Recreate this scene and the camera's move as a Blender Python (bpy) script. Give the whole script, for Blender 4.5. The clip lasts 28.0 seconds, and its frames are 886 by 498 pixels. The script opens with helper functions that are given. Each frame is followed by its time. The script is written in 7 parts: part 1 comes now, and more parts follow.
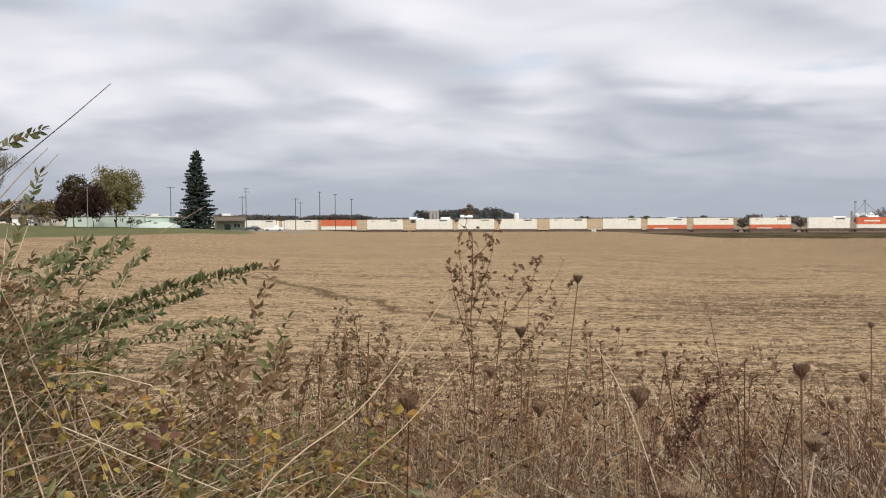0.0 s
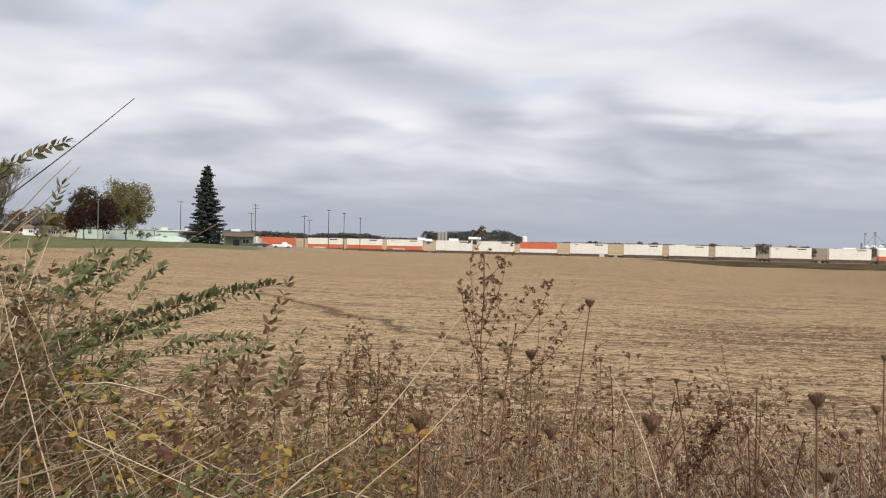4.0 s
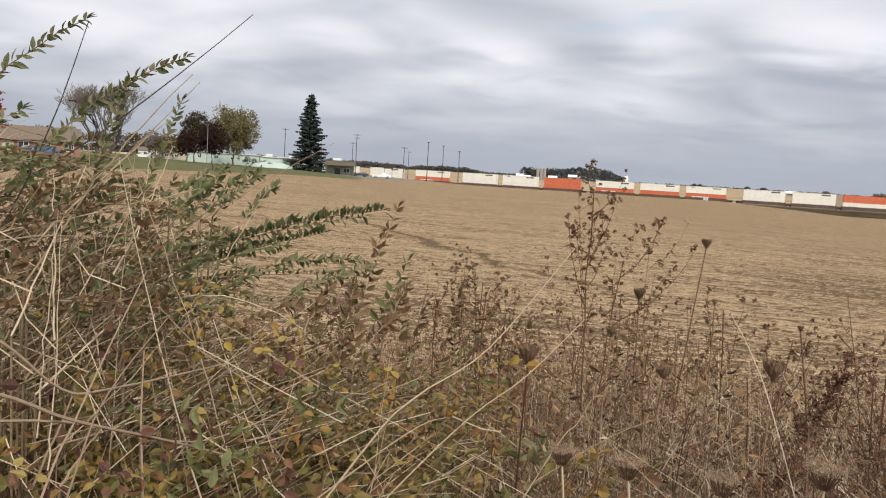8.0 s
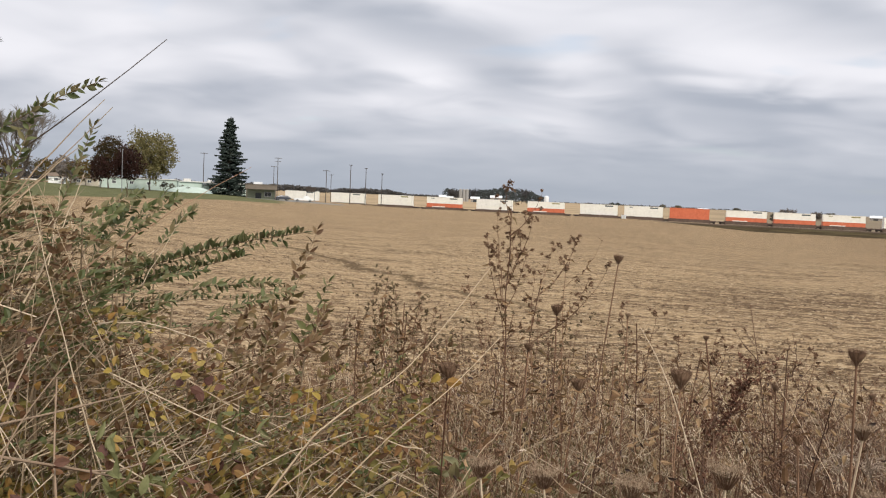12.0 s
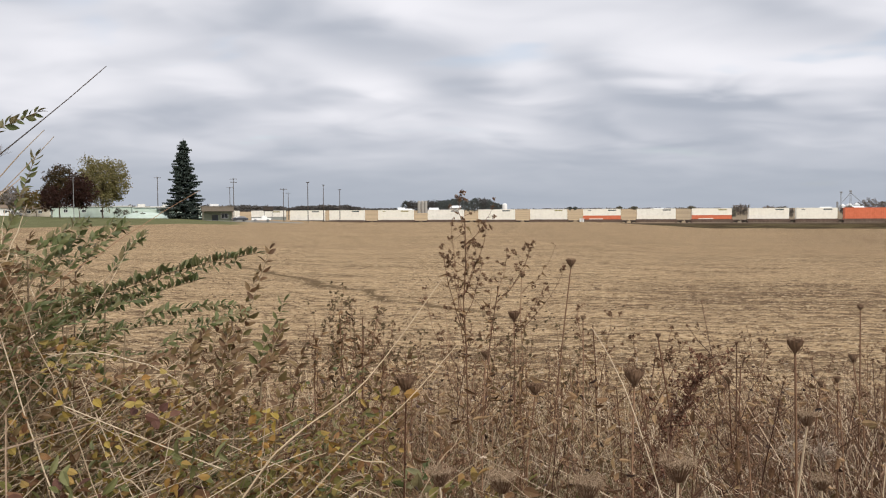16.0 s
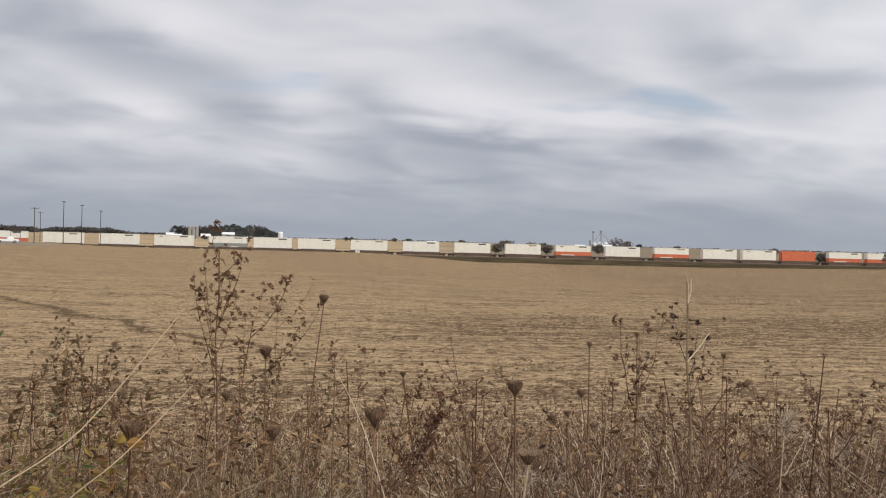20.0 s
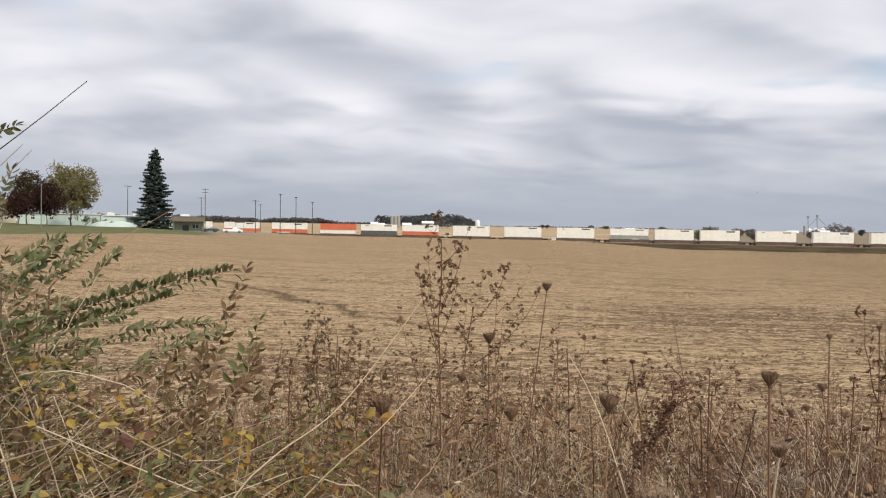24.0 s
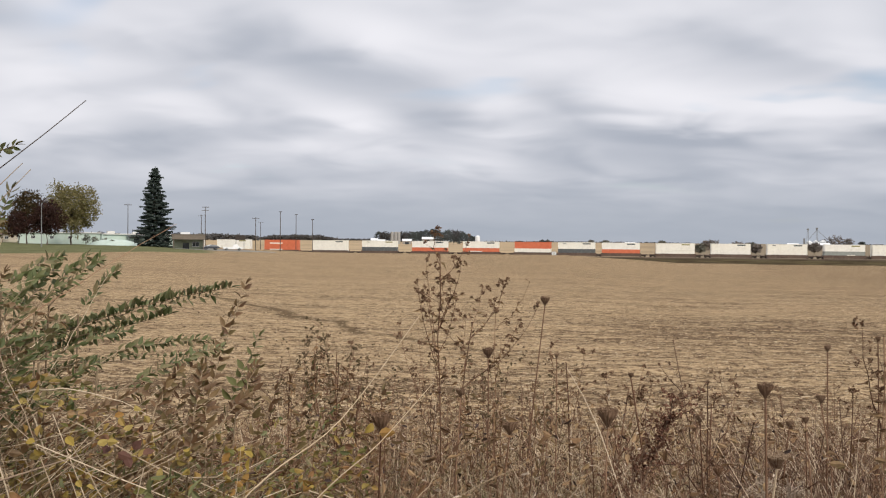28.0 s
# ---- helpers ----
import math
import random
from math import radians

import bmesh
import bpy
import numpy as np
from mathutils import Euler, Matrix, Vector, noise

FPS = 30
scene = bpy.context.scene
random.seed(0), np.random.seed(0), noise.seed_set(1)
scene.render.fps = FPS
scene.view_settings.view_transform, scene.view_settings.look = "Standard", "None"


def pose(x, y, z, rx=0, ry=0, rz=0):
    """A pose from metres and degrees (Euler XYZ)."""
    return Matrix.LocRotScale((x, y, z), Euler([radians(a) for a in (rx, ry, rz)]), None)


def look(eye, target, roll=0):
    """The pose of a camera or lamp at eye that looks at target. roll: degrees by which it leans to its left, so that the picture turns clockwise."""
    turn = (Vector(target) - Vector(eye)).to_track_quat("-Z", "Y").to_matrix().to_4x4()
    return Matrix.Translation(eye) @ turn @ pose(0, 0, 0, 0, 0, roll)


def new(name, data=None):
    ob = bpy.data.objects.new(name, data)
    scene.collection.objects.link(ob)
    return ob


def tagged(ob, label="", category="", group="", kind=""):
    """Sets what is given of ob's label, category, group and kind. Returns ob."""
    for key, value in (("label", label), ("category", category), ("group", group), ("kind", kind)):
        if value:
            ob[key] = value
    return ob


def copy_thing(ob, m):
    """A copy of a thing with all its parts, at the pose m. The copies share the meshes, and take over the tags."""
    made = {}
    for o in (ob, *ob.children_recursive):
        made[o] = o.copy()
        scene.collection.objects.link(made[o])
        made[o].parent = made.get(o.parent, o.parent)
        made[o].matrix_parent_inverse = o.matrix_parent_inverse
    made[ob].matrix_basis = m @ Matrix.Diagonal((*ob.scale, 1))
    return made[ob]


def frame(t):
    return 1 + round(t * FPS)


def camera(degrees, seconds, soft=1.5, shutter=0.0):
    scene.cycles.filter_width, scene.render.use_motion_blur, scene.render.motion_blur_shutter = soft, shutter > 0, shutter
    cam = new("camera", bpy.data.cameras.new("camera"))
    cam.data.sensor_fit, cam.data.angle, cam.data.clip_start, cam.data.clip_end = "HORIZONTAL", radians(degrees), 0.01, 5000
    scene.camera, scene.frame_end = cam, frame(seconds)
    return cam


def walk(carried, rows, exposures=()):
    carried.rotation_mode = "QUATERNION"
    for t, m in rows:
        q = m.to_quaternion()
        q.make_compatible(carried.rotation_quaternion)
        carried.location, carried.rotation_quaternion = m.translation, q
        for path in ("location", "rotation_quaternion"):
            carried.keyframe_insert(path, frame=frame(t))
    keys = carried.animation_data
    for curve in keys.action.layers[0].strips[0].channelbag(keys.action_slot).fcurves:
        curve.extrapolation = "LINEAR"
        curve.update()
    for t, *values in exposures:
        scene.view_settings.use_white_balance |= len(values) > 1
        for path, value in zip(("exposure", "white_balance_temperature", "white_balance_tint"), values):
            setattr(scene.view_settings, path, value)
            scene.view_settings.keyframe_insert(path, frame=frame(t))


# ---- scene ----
cam = camera(56.4, 28.0, 1.15)
PATH = [
    (0, (0.121, 0.075, 2.064), (0.067, 2.073, 1.992), -0.3),
    (0.5, (0.103, 0.066, 2.062), (0.001, 2.063, 2.015), -0.2),
    (1, (0.104, 0.066, 2.066), (-0.007, 2.063, 2.036), 0.0),
    (1.5, (0.106, 0.061, 2.064), (0.003, 2.058, 2.032), 0.5),
    (2, (0.1, 0.05, 2.063), (0.01, 2.048, 2.04), 0.8),
    (2.5, (0.1, 0.046, 2.062), (0.038, 2.045, 2.055), 1.2),
    (4.5, (0.102, 0.063, 2.063), (0.027, 2.062, 2.036), 1.2),
    (5, (0.102, 0.06, 2.061), (0.036, 2.059, 2.029), 1.1),
    (5.5, (0.102, 0.062, 2.061), (0.031, 2.06, 2.024), 1.2),
    (6, (0.104, 0.075, 2.06), (0.04, 2.074, 2.027), 1.7),
    (6.5, (0.07, 0.092, 2.058), (-0.072, 2.086, 2.031), 3.0),
    (7, (0.04, 0.084, 2.058), (-0.271, 2.058, 1.992), 3.2),
    (7.5, (0.037, 0.096, 2.039), (-0.29, 2.065, 1.9), 3.6),
    (8, (0.056, 0.108, 2.041), (-0.241, 2.077, 1.854), 3.4),
    (8.5, (0.066, 0.087, 2.046), (-0.202, 2.062, 1.876), 3.0),
    (9, (0.057, 0.082, 2.052), (-0.144, 2.067, 1.906), 2.3),
    (9.5, (0.063, 0.064, 2.044), (-0.069, 2.054, 1.898), 2.6),
    (10, (0.073, 0.062, 2.048), (-0.028, 2.053, 1.878), 1.9),
    (10.5, (0.078, 0.085, 2.048), (-0.037, 2.076, 1.905), 1.3),
    (11, (0.083, 0.106, 2.044), (-0.057, 2.097, 1.913), 1.6),
    (11.5, (0.076, 0.092, 2.043), (-0.068, 2.082, 1.907), 2.2),
    (12, (0.075, 0.073, 2.041), (-0.044, 2.066, 1.916), 2.6),
    (12.5, (0.084, 0.062, 2.039), (0.008, 2.057, 1.922), 2.7),
    (13, (0.092, 0.063, 2.042), (0.051, 2.059, 1.929), 2.4),
    (13.5, (0.085, 0.066, 2.041), (0.047, 2.061, 1.918), 2.0),
    (15.5, (0.1, 0.058, 2.04), (0.068, 2.055, 1.947), 0.1),
    (16, (0.101, 0.057, 2.043), (0.075, 2.054, 1.948), -0.3),
    (16.5, (0.103, 0.056, 2.047), (0.091, 2.054, 1.954), -0.1),
    (17, (0.107, 0.058, 2.045), (0.138, 2.056, 1.945), 0.0),
    (17.5, (0.132, 0.077, 2.043), (0.404, 2.055, 1.942), 0.3),
    (17.7, (0.166, 0.104, 2.049), (0.628, 2.048, 1.955), 0.8),
    (18, (0.23, 0.075, 2.05), (1.032, 1.905, 1.983), 1.1),
    (18.4, (0.318, 0.09, 2.053), (1.521, 1.688, 2.011), 1.9),
    (18.5, (0.327, 0.084, 2.053), (1.604, 1.623, 2.014), 2.1),
    (18.8, (0.372, 0.1, 2.054), (1.783, 1.518, 2.01), 2.4),
    (19, (0.38, 0.103, 2.055), (1.77, 1.54, 2.008), 2.5),
    (19.5, (0.276, 0.084, 2.062), (1.272, 1.818, 2.022), 1.4),
    (20, (0.181, 0.09, 2.062), (0.688, 2.025, 2.045), 1.5),
    (20.5, (0.117, 0.056, 2.071), (0.309, 2.046, 2.066), 1.1),
    (21, (0.085, 0.049, 2.068), (0.117, 2.049, 2.071), 0.6),
    (21.5, (0.083, 0.045, 2.07), (0.11, 2.045, 2.073), 0.4),
    (23.5, (0.086, 0.046, 2.065), (0.126, 2.045, 2.02), 0.7),
    (24, (0.083, 0.048, 2.064), (0.124, 2.047, 2.007), 1.0),
    (24.5, (0.087, 0.048, 2.062), (0.131, 2.046, 1.993), 1.3),
    (25, (0.087, 0.054, 2.061), (0.125, 2.052, 1.979), 1.1),
    (25.5, (0.091, 0.056, 2.06), (0.126, 2.054, 1.964), 1.0),
    (26, (0.096, 0.055, 2.059), (0.142, 2.052, 1.958), 1.1),
    (26.5, (0.103, 0.052, 2.063), (0.171, 2.05, 2.015), 1.0),
    (27, (0.096, 0.048, 2.065), (0.166, 2.047, 2.068), 0.6),
    (27.5, (0.092, 0.044, 2.065), (0.154, 2.043, 2.057), 0.6),
    (28, (0.09, 0.038, 2.062), (0.13, 2.038, 2.043), 0.5),
]
walk(cam, [(t, look(eye, target, roll)) for t, eye, target, roll in PATH],
     [(0.0, 0.0), (17.3, -0.02), (18.2, -0.10), (18.6, -0.26), (18.9, -0.45), (19.1, -0.45), (19.5, -0.30), (20.0, -0.27), (20.4, -0.22), (21.0, -0.10), (24.0, 0.0), (26.0, 0.07), (26.6, -0.05), (27.0, -0.12), (28.0, -0.07)])

# ---- light: overcast sky with thin breaks, a wide veiled sun ----
SUN_AZ, SUN_EL = 150.0, 40.0      # compass from +y clockwise, degrees


def sky():
    w = bpy.data.worlds.new("sky")
    w.use_nodes = True
    scene.world = w
    nt = w.node_tree
    nt.nodes.clear()
    n, l = nt.nodes.new, nt.links.new

    def val(sock, v):
        if isinstance(v, bpy.types.NodeSocket):
            l(v, sock)
        else:
            sock.default_value = v

    def math_(op, a, b=0.0, clamp=False):
        k = n("ShaderNodeMath")
        k.operation, k.use_clamp = op, clamp
        val(k.inputs[0], a)
        val(k.inputs[1], b)
        return k.outputs[0]

    def mix(f, a, b):
        k = n("ShaderNodeMix")
        k.data_type = "RGBA"
        val(k.inputs["Factor"], f)
        val(k.inputs[6], a)
        val(k.inputs[7], b)
        return k.outputs[2]

    def ramp(v, lo, hi):
        k = n("ShaderNodeMapRange")
        k.interpolation_type = "SMOOTHSTEP"
        val(k.inputs[0], v)
        k.inputs[1].default_value, k.inputs[2].default_value = lo, hi
        return k.outputs[0]

    tc = n("ShaderNodeTexCoord")
    sep = n("ShaderNodeSeparateXYZ")
    l(tc.outputs["Generated"], sep.inputs[0])
    z = math_("MAXIMUM", sep.outputs[2], 0.0)
    h = math_("ADD", z, 0.20)
    px, py = math_("DIVIDE", sep.outputs[0], h), math_("DIVIDE", sep.outputs[1], h)
    comb = n("ShaderNodeCombineXYZ")
    l(px, comb.inputs[0])
    l(py, comb.inputs[1])

    def noise_(scale, detail, rot, sx, sy, dist=0.0, off=0.0):
        mp = n("ShaderNodeMapping")
        mp.inputs["Rotation"].default_value = (0, 0, radians(rot))
        mp.inputs["Scale"].default_value = (sx, sy, 1)
        mp.inputs["Location"].default_value = (off, off * 0.7, off * 0.3)
        l(comb.outputs[0], mp.inputs[0])
        t = n("ShaderNodeTexNoise")
        t.inputs["Scale"].default_value, t.inputs["Detail"].default_value = scale, detail
        t.inputs["Roughness"].default_value, t.inputs["Distortion"].default_value = 0.5, dist
        l(mp.outputs[0], t.inputs["Vector"])
        return t.outputs[0]

    big = noise_(0.75, 1.5, 8, 0.7, 1.0, 0.3, CLOUD_OFF)
    mid = noise_(2.0, 2.0, 14, 0.75, 1.0, 0.35, CLOUD_OFF + 4.7)
    fine = noise_(3.6, 2.5, 20, 0.8, 0.95, 0.5, CLOUD_OFF + 9.1)
    m = math_("ADD", math_("MULTIPLY", big, 0.26), math_("ADD", math_("MULTIPLY", mid, 0.50), math_("MULTIPLY", fine, 0.24)))
    # breaks and banks of cloud, frayed by noise
    az = math_("ADD", math_("MULTIPLY", math_("ARCTAN2", sep.outputs[0], sep.outputs[1]), 57.2958), math_("MULTIPLY", math_("SUBTRACT", mid, 0.5), 6.0))
    el = math_("ADD", math_("MULTIPLY", math_("ARCSINE", sep.outputs[2]), 57.2958), math_("MULTIPLY", math_("SUBTRACT", fine, 0.5), 2.4))
    total = 0.0
    for ca, ce, wa, we, k in CLOUD_BREAKS + CLOUD_BANKS:
        da = math_("SUBTRACT", az, ca)
        de = math_("ADD", math_("SUBTRACT", el, ce), math_("MULTIPLY", da, 0.13))
        da, de = math_("DIVIDE", da, wa), math_("DIVIDE", de, we)
        q = math_("ADD", math_("MULTIPLY", da, da), math_("MULTIPLY", de, de))
        total = math_("ADD", total, math_("MULTIPLY", math_("POWER", 2.718, math_("MULTIPLY", q, -0.9)), k))
    m = math_("ADD", math_("ADD", 0.493, math_("MULTIPLY", math_("SUBTRACT", m, 0.5), 0.6)), math_("MULTIPLY", total, 0.105))
    bright = ramp(m, 0.36, 0.64)
    grey, white = (0.44, 0.475, 0.55, 1), (0.91, 0.905, 0.955, 1)
    clouds = mix(bright, grey, white)
    # brighter towards the veiled sun
    dot = n("ShaderNodeVectorMath")
    dot.operation = "DOT_PRODUCT"
    l(tc.outputs["Generated"], dot.inputs[0])
    dot.inputs[1].default_value = (math.sin(radians(100)) * 0.85, math.cos(radians(100)) * 0.85, 0.53)
    clouds = mix(math_("MULTIPLY", ramp(dot.outputs["Value"], 0.32, 0.98), math_("ADD", 0.40, math_("MULTIPLY", bright, 0.55))), clouds, (1.32, 1.33, 1.37, 1))
    # the cloud sheet thins overhead
    clouds = mix(math_("MULTIPLY", ramp(z, 0.22, 0.8), 0.8), clouds, (1.30, 1.30, 1.32, 1))
    # thin blue breaks
    nish = n("ShaderNodeTexSky")
    nish.sky_type, nish.sun_disc = "NISHITA", False
    nish.sun_elevation, nish.sun_rotation = radians(SUN_EL), radians(SUN_AZ)
    nm = n("ShaderNodeMix")
    nm.data_type, nm.blend_type = "RGBA", "MULTIPLY"
    nm.inputs["Factor"].default_value = 1.0
    l(nish.outputs[0], nm.inputs[6])
    nm.inputs[7].default_value = (0.13, 0.13, 0.13, 1)
    gap = noise_(1.3, 3.0, 25, 0.8, 1.4, 0.3, CLOUD_OFF + 20.0)
    gaps = math_("MULTIPLY", ramp(gap, 0.62, 0.74), 0.5)
    clouds = mix(gaps, clouds, nm.outputs[2])
    # slate haze low down
    low = math_("SUBTRACT", 1.0, ramp(sep.outputs[2], 0.01, 0.12))
    haze = mix(ramp(dot.outputs["Value"], 0.50, 0.76), (0.405, 0.445, 0.515, 1), (0.70, 0.74, 0.79, 1))
    col = mix(math_("MULTIPLY", low, 0.88), clouds, haze)
    bg = n("ShaderNodeBackground")
    l(col, bg.inputs[0])
    bg.inputs[1].default_value = SKY_STRENGTH
    out = n("ShaderNodeOutputWorld")
    l(bg.outputs[0], out.inputs[0])


CLOUD_OFF, SKY_STRENGTH = 3.0, 1.0
# bearing, height, half width and half height in degrees, and strength
CLOUD_BREAKS = [(-5.2, 8.6, 3.6, 0.8, 1.0), (4.7, 9.6, 2.4, 1.8, 0.9), (17.1, 9.1, 3.5, 1.3, 1.0), (25.0, 8.2, 3.6, 1.5, 1.0), (4.7, 5.1, 2.6, 0.7, 0.5), (13.7, 4.8, 3.5, 0.8, 0.5),
                (-16.5, 8.6, 2.6, 0.9, 0.5), (-4.6, 14.4, 5.1, 1.1, 0.8), (27.7, 12.1, 2.7, 2.0, 0.6), (35.8, 7.4, 5.0, 0.8, 0.8), (60.0, 13.1, 7.8, 2.4, 0.8), (65.5, 7.7, 5.9, 0.6, 0.5),
                (43.2, 14.0, 3.1, 1.2, 0.4), (-24.5, 13.9, 3.4, 1.6, 0.6), (-33.0, 8.4, 4.2, 1.6, 0.5), (19.0, 5.6, 2.4, 0.6, 0.5)]
CLOUD_BANKS = [(-4.8, 11.5, 6.5, 1.1, -0.8), (0.1, 8.0, 3.6, 0.9, -0.6), (14.0, 7.2, 3.5, 0.6, -0.7), (10.0, 9.8, 1.8, 2.0, -0.35), (29.8, 6.7, 3.3, 0.7, -0.9), (22.0, 12.5, 4.6, 1.2, -0.7),
               (37.1, 11.1, 6.7, 1.3, -0.9), (17.6, 6.6, 3.1, 0.8, -0.4), (46.0, 6.0, 2.6, 0.6, -0.4), (-17.0, 12.0, 3.9, 1.0, -0.5)]
sky()
sun = new("sun", bpy.data.lights.new("sun", "SUN"))
sun.data.energy, sun.data.angle, sun.data.color = 3.0, radians(7), (1.0, 0.935, 0.83)
_a, _e = radians(SUN_AZ), radians(SUN_EL)
sun.matrix_world = look((300 * math.sin(_a) * math.cos(_e), 300 * math.cos(_a) * math.cos(_e), 300 * math.sin(_e)), (0, 0, 0))


# ---- materials ----
class Nodes:
    def __init__(self, name):
        self.m = bpy.data.materials.new(name)
        self.m.use_nodes = True
        self.t = self.m.node_tree
        self.b = self.t.nodes["Principled BSDF"]

    def put(self, sock, v):
        if isinstance(v, bpy.types.NodeSocket):
            self.t.links.new(v, sock)
        else:
            sock.default_value = v

    def math(self, op, a, b=0.0, clamp=False):
        k = self.t.nodes.new("ShaderNodeMath")
        k.operation, k.use_clamp = op, clamp
        self.put(k.inputs[0], a)
        self.put(k.inputs[1], b)
        return k.outputs[0]

    def mix(self, f, a, b, blend="MIX"):
        k = self.t.nodes.new("ShaderNodeMix")
        k.data_type, k.blend_type = "RGBA", blend
        self.put(k.inputs["Factor"], f)
        self.put(k.inputs[6], a if isinstance(a, bpy.types.NodeSocket) else (*a, 1))
        self.put(k.inputs[7], b if isinstance(b, bpy.types.NodeSocket) else (*b, 1))
        return k.outputs[2]

    def step(self, v, lo, hi):
        k = self.t.nodes.new("ShaderNodeMapRange")
        k.interpolation_type = "SMOOTHSTEP"
        self.put(k.inputs[0], v)
        self.put(k.inputs[1], lo)
        self.put(k.inputs[2], hi)
        return k.outputs[0]

    def noise(self, scale, detail=3.0, stretch=(1, 1, 1), rot=0.0, rough=0.55, world=False):
        tc = self.t.nodes.new("ShaderNodeNewGeometry" if world else "ShaderNodeTexCoord")
        mp = self.t.nodes.new("ShaderNodeMapping")
        mp.inputs["Scale"].default_value = stretch
        src = tc.outputs["Position" if world else "Object"]
        if rot:
            turn = self.t.nodes.new("ShaderNodeMapping")
            turn.inputs["Rotation"].default_value = (0, 0, radians(rot))
            self.t.links.new(src, turn.inputs[0])
            src = turn.outputs[0]
        self.t.links.new(src, mp.inputs[0])
        k = self.t.nodes.new("ShaderNodeTexNoise")
        k.inputs["Scale"].default_value, k.inputs["Detail"].default_value, k.inputs["Roughness"].default_value = scale, detail, rough
        self.t.links.new(mp.outputs[0], k.inputs["Vector"])
        return k.outputs[0]

    def bump(self, height, strength, distance=0.02):
        k = self.t.nodes.new("ShaderNodeBump")
        k.inputs["Strength"].default_value, k.inputs["Distance"].default_value = strength, distance
        self.put(k.inputs["Height"], height)
        self.put(self.b.inputs["Normal"], k.outputs[0])

    def island(self):
        return self.t.nodes.new("ShaderNodeNewGeometry").outputs["Random Per Island"]

    def own(self):
        return self.t.nodes.new("ShaderNodeObjectInfo").outputs["Random"]

    def done(self, colour, rough=0.8, metal=0.0, spec=0.3):
        self.put(self.b.inputs["Base Color"], colour if isinstance(colour, bpy.types.NodeSocket) else (*colour, 1))
        self.put(self.b.inputs["Roughness"], rough)
        self.b.inputs["Metallic"].default_value = metal
        self.b.inputs["Specular IOR Level"].default_value = spec
        return self.m


def surf(name, a, b, scale=4.0, rough=0.8, bump=0.3, dist=0.01, metal=0.0, stretch=(1, 1, 1), dirt=None, dirty=0.5, spec=0.3):
    """Two tones at two scales, fine relief, and dirt in patches."""
    g = Nodes(name)
    big, small = g.noise(scale * 0.22, 3, stretch), g.noise(scale, 5, stretch)
    c = g.mix(g.step(small, 0.3, 0.7), a, b)
    c = g.mix(g.math("MULTIPLY", g.step(big, 0.35, 0.75), 0.5), c, b)
    if dirt:
        c = g.mix(g.math("MULTIPLY", g.step(g.noise(scale * 0.6, 6, stretch), 0.5, 0.72), dirty), c, dirt)
    g.bump(small, bump, dist)
    return g.done(c, g.math("ADD", rough - 0.08, g.math("MULTIPLY", big, 0.16)), metal, spec)


def plant(name, tones, rough=0.75, spec=0.12, through_=0.0):
    """Every piece takes its own tone between those given, with a fine mottle."""
    g = Nodes(name)
    k = g.t.nodes.new("ShaderNodeValToRGB")
    k.color_ramp.interpolation = "LINEAR"
    e = k.color_ramp.elements
    while len(e) < len(tones):
        e.new(0.5)
    for i, c in enumerate(tones):
        e[i].position, e[i].color = i / (len(tones) - 1), (*c, 1)
    g.put(k.inputs[0], g.math("FRACT", g.math("ADD", g.island(), g.own())))
    mott = g.noise(90.0, 3, world=True)
    c = g.mix(g.math("MULTIPLY", g.step(mott, 0.4, 0.75), 0.35), k.outputs[0], tuple(v * 0.55 for v in tones[0]))
    m = g.done(c, rough, 0.0, spec)
    if through_:
        g.b.inputs["Subsurface Weight"].default_value = 0.0
        tr = g.t.nodes.new("ShaderNodeBsdfTranslucent")
        ad = g.t.nodes.new("ShaderNodeMixShader")
        ad.inputs[0].default_value = through_
        g.t.links.new(c, tr.inputs[0])
        g.t.links.new(g.b.outputs[0], ad.inputs[1])
        g.t.links.new(tr.outputs[0], ad.inputs[2])
        g.t.links.new(ad.outputs[0], g.t.nodes["Material Output"].inputs[0])
    return m


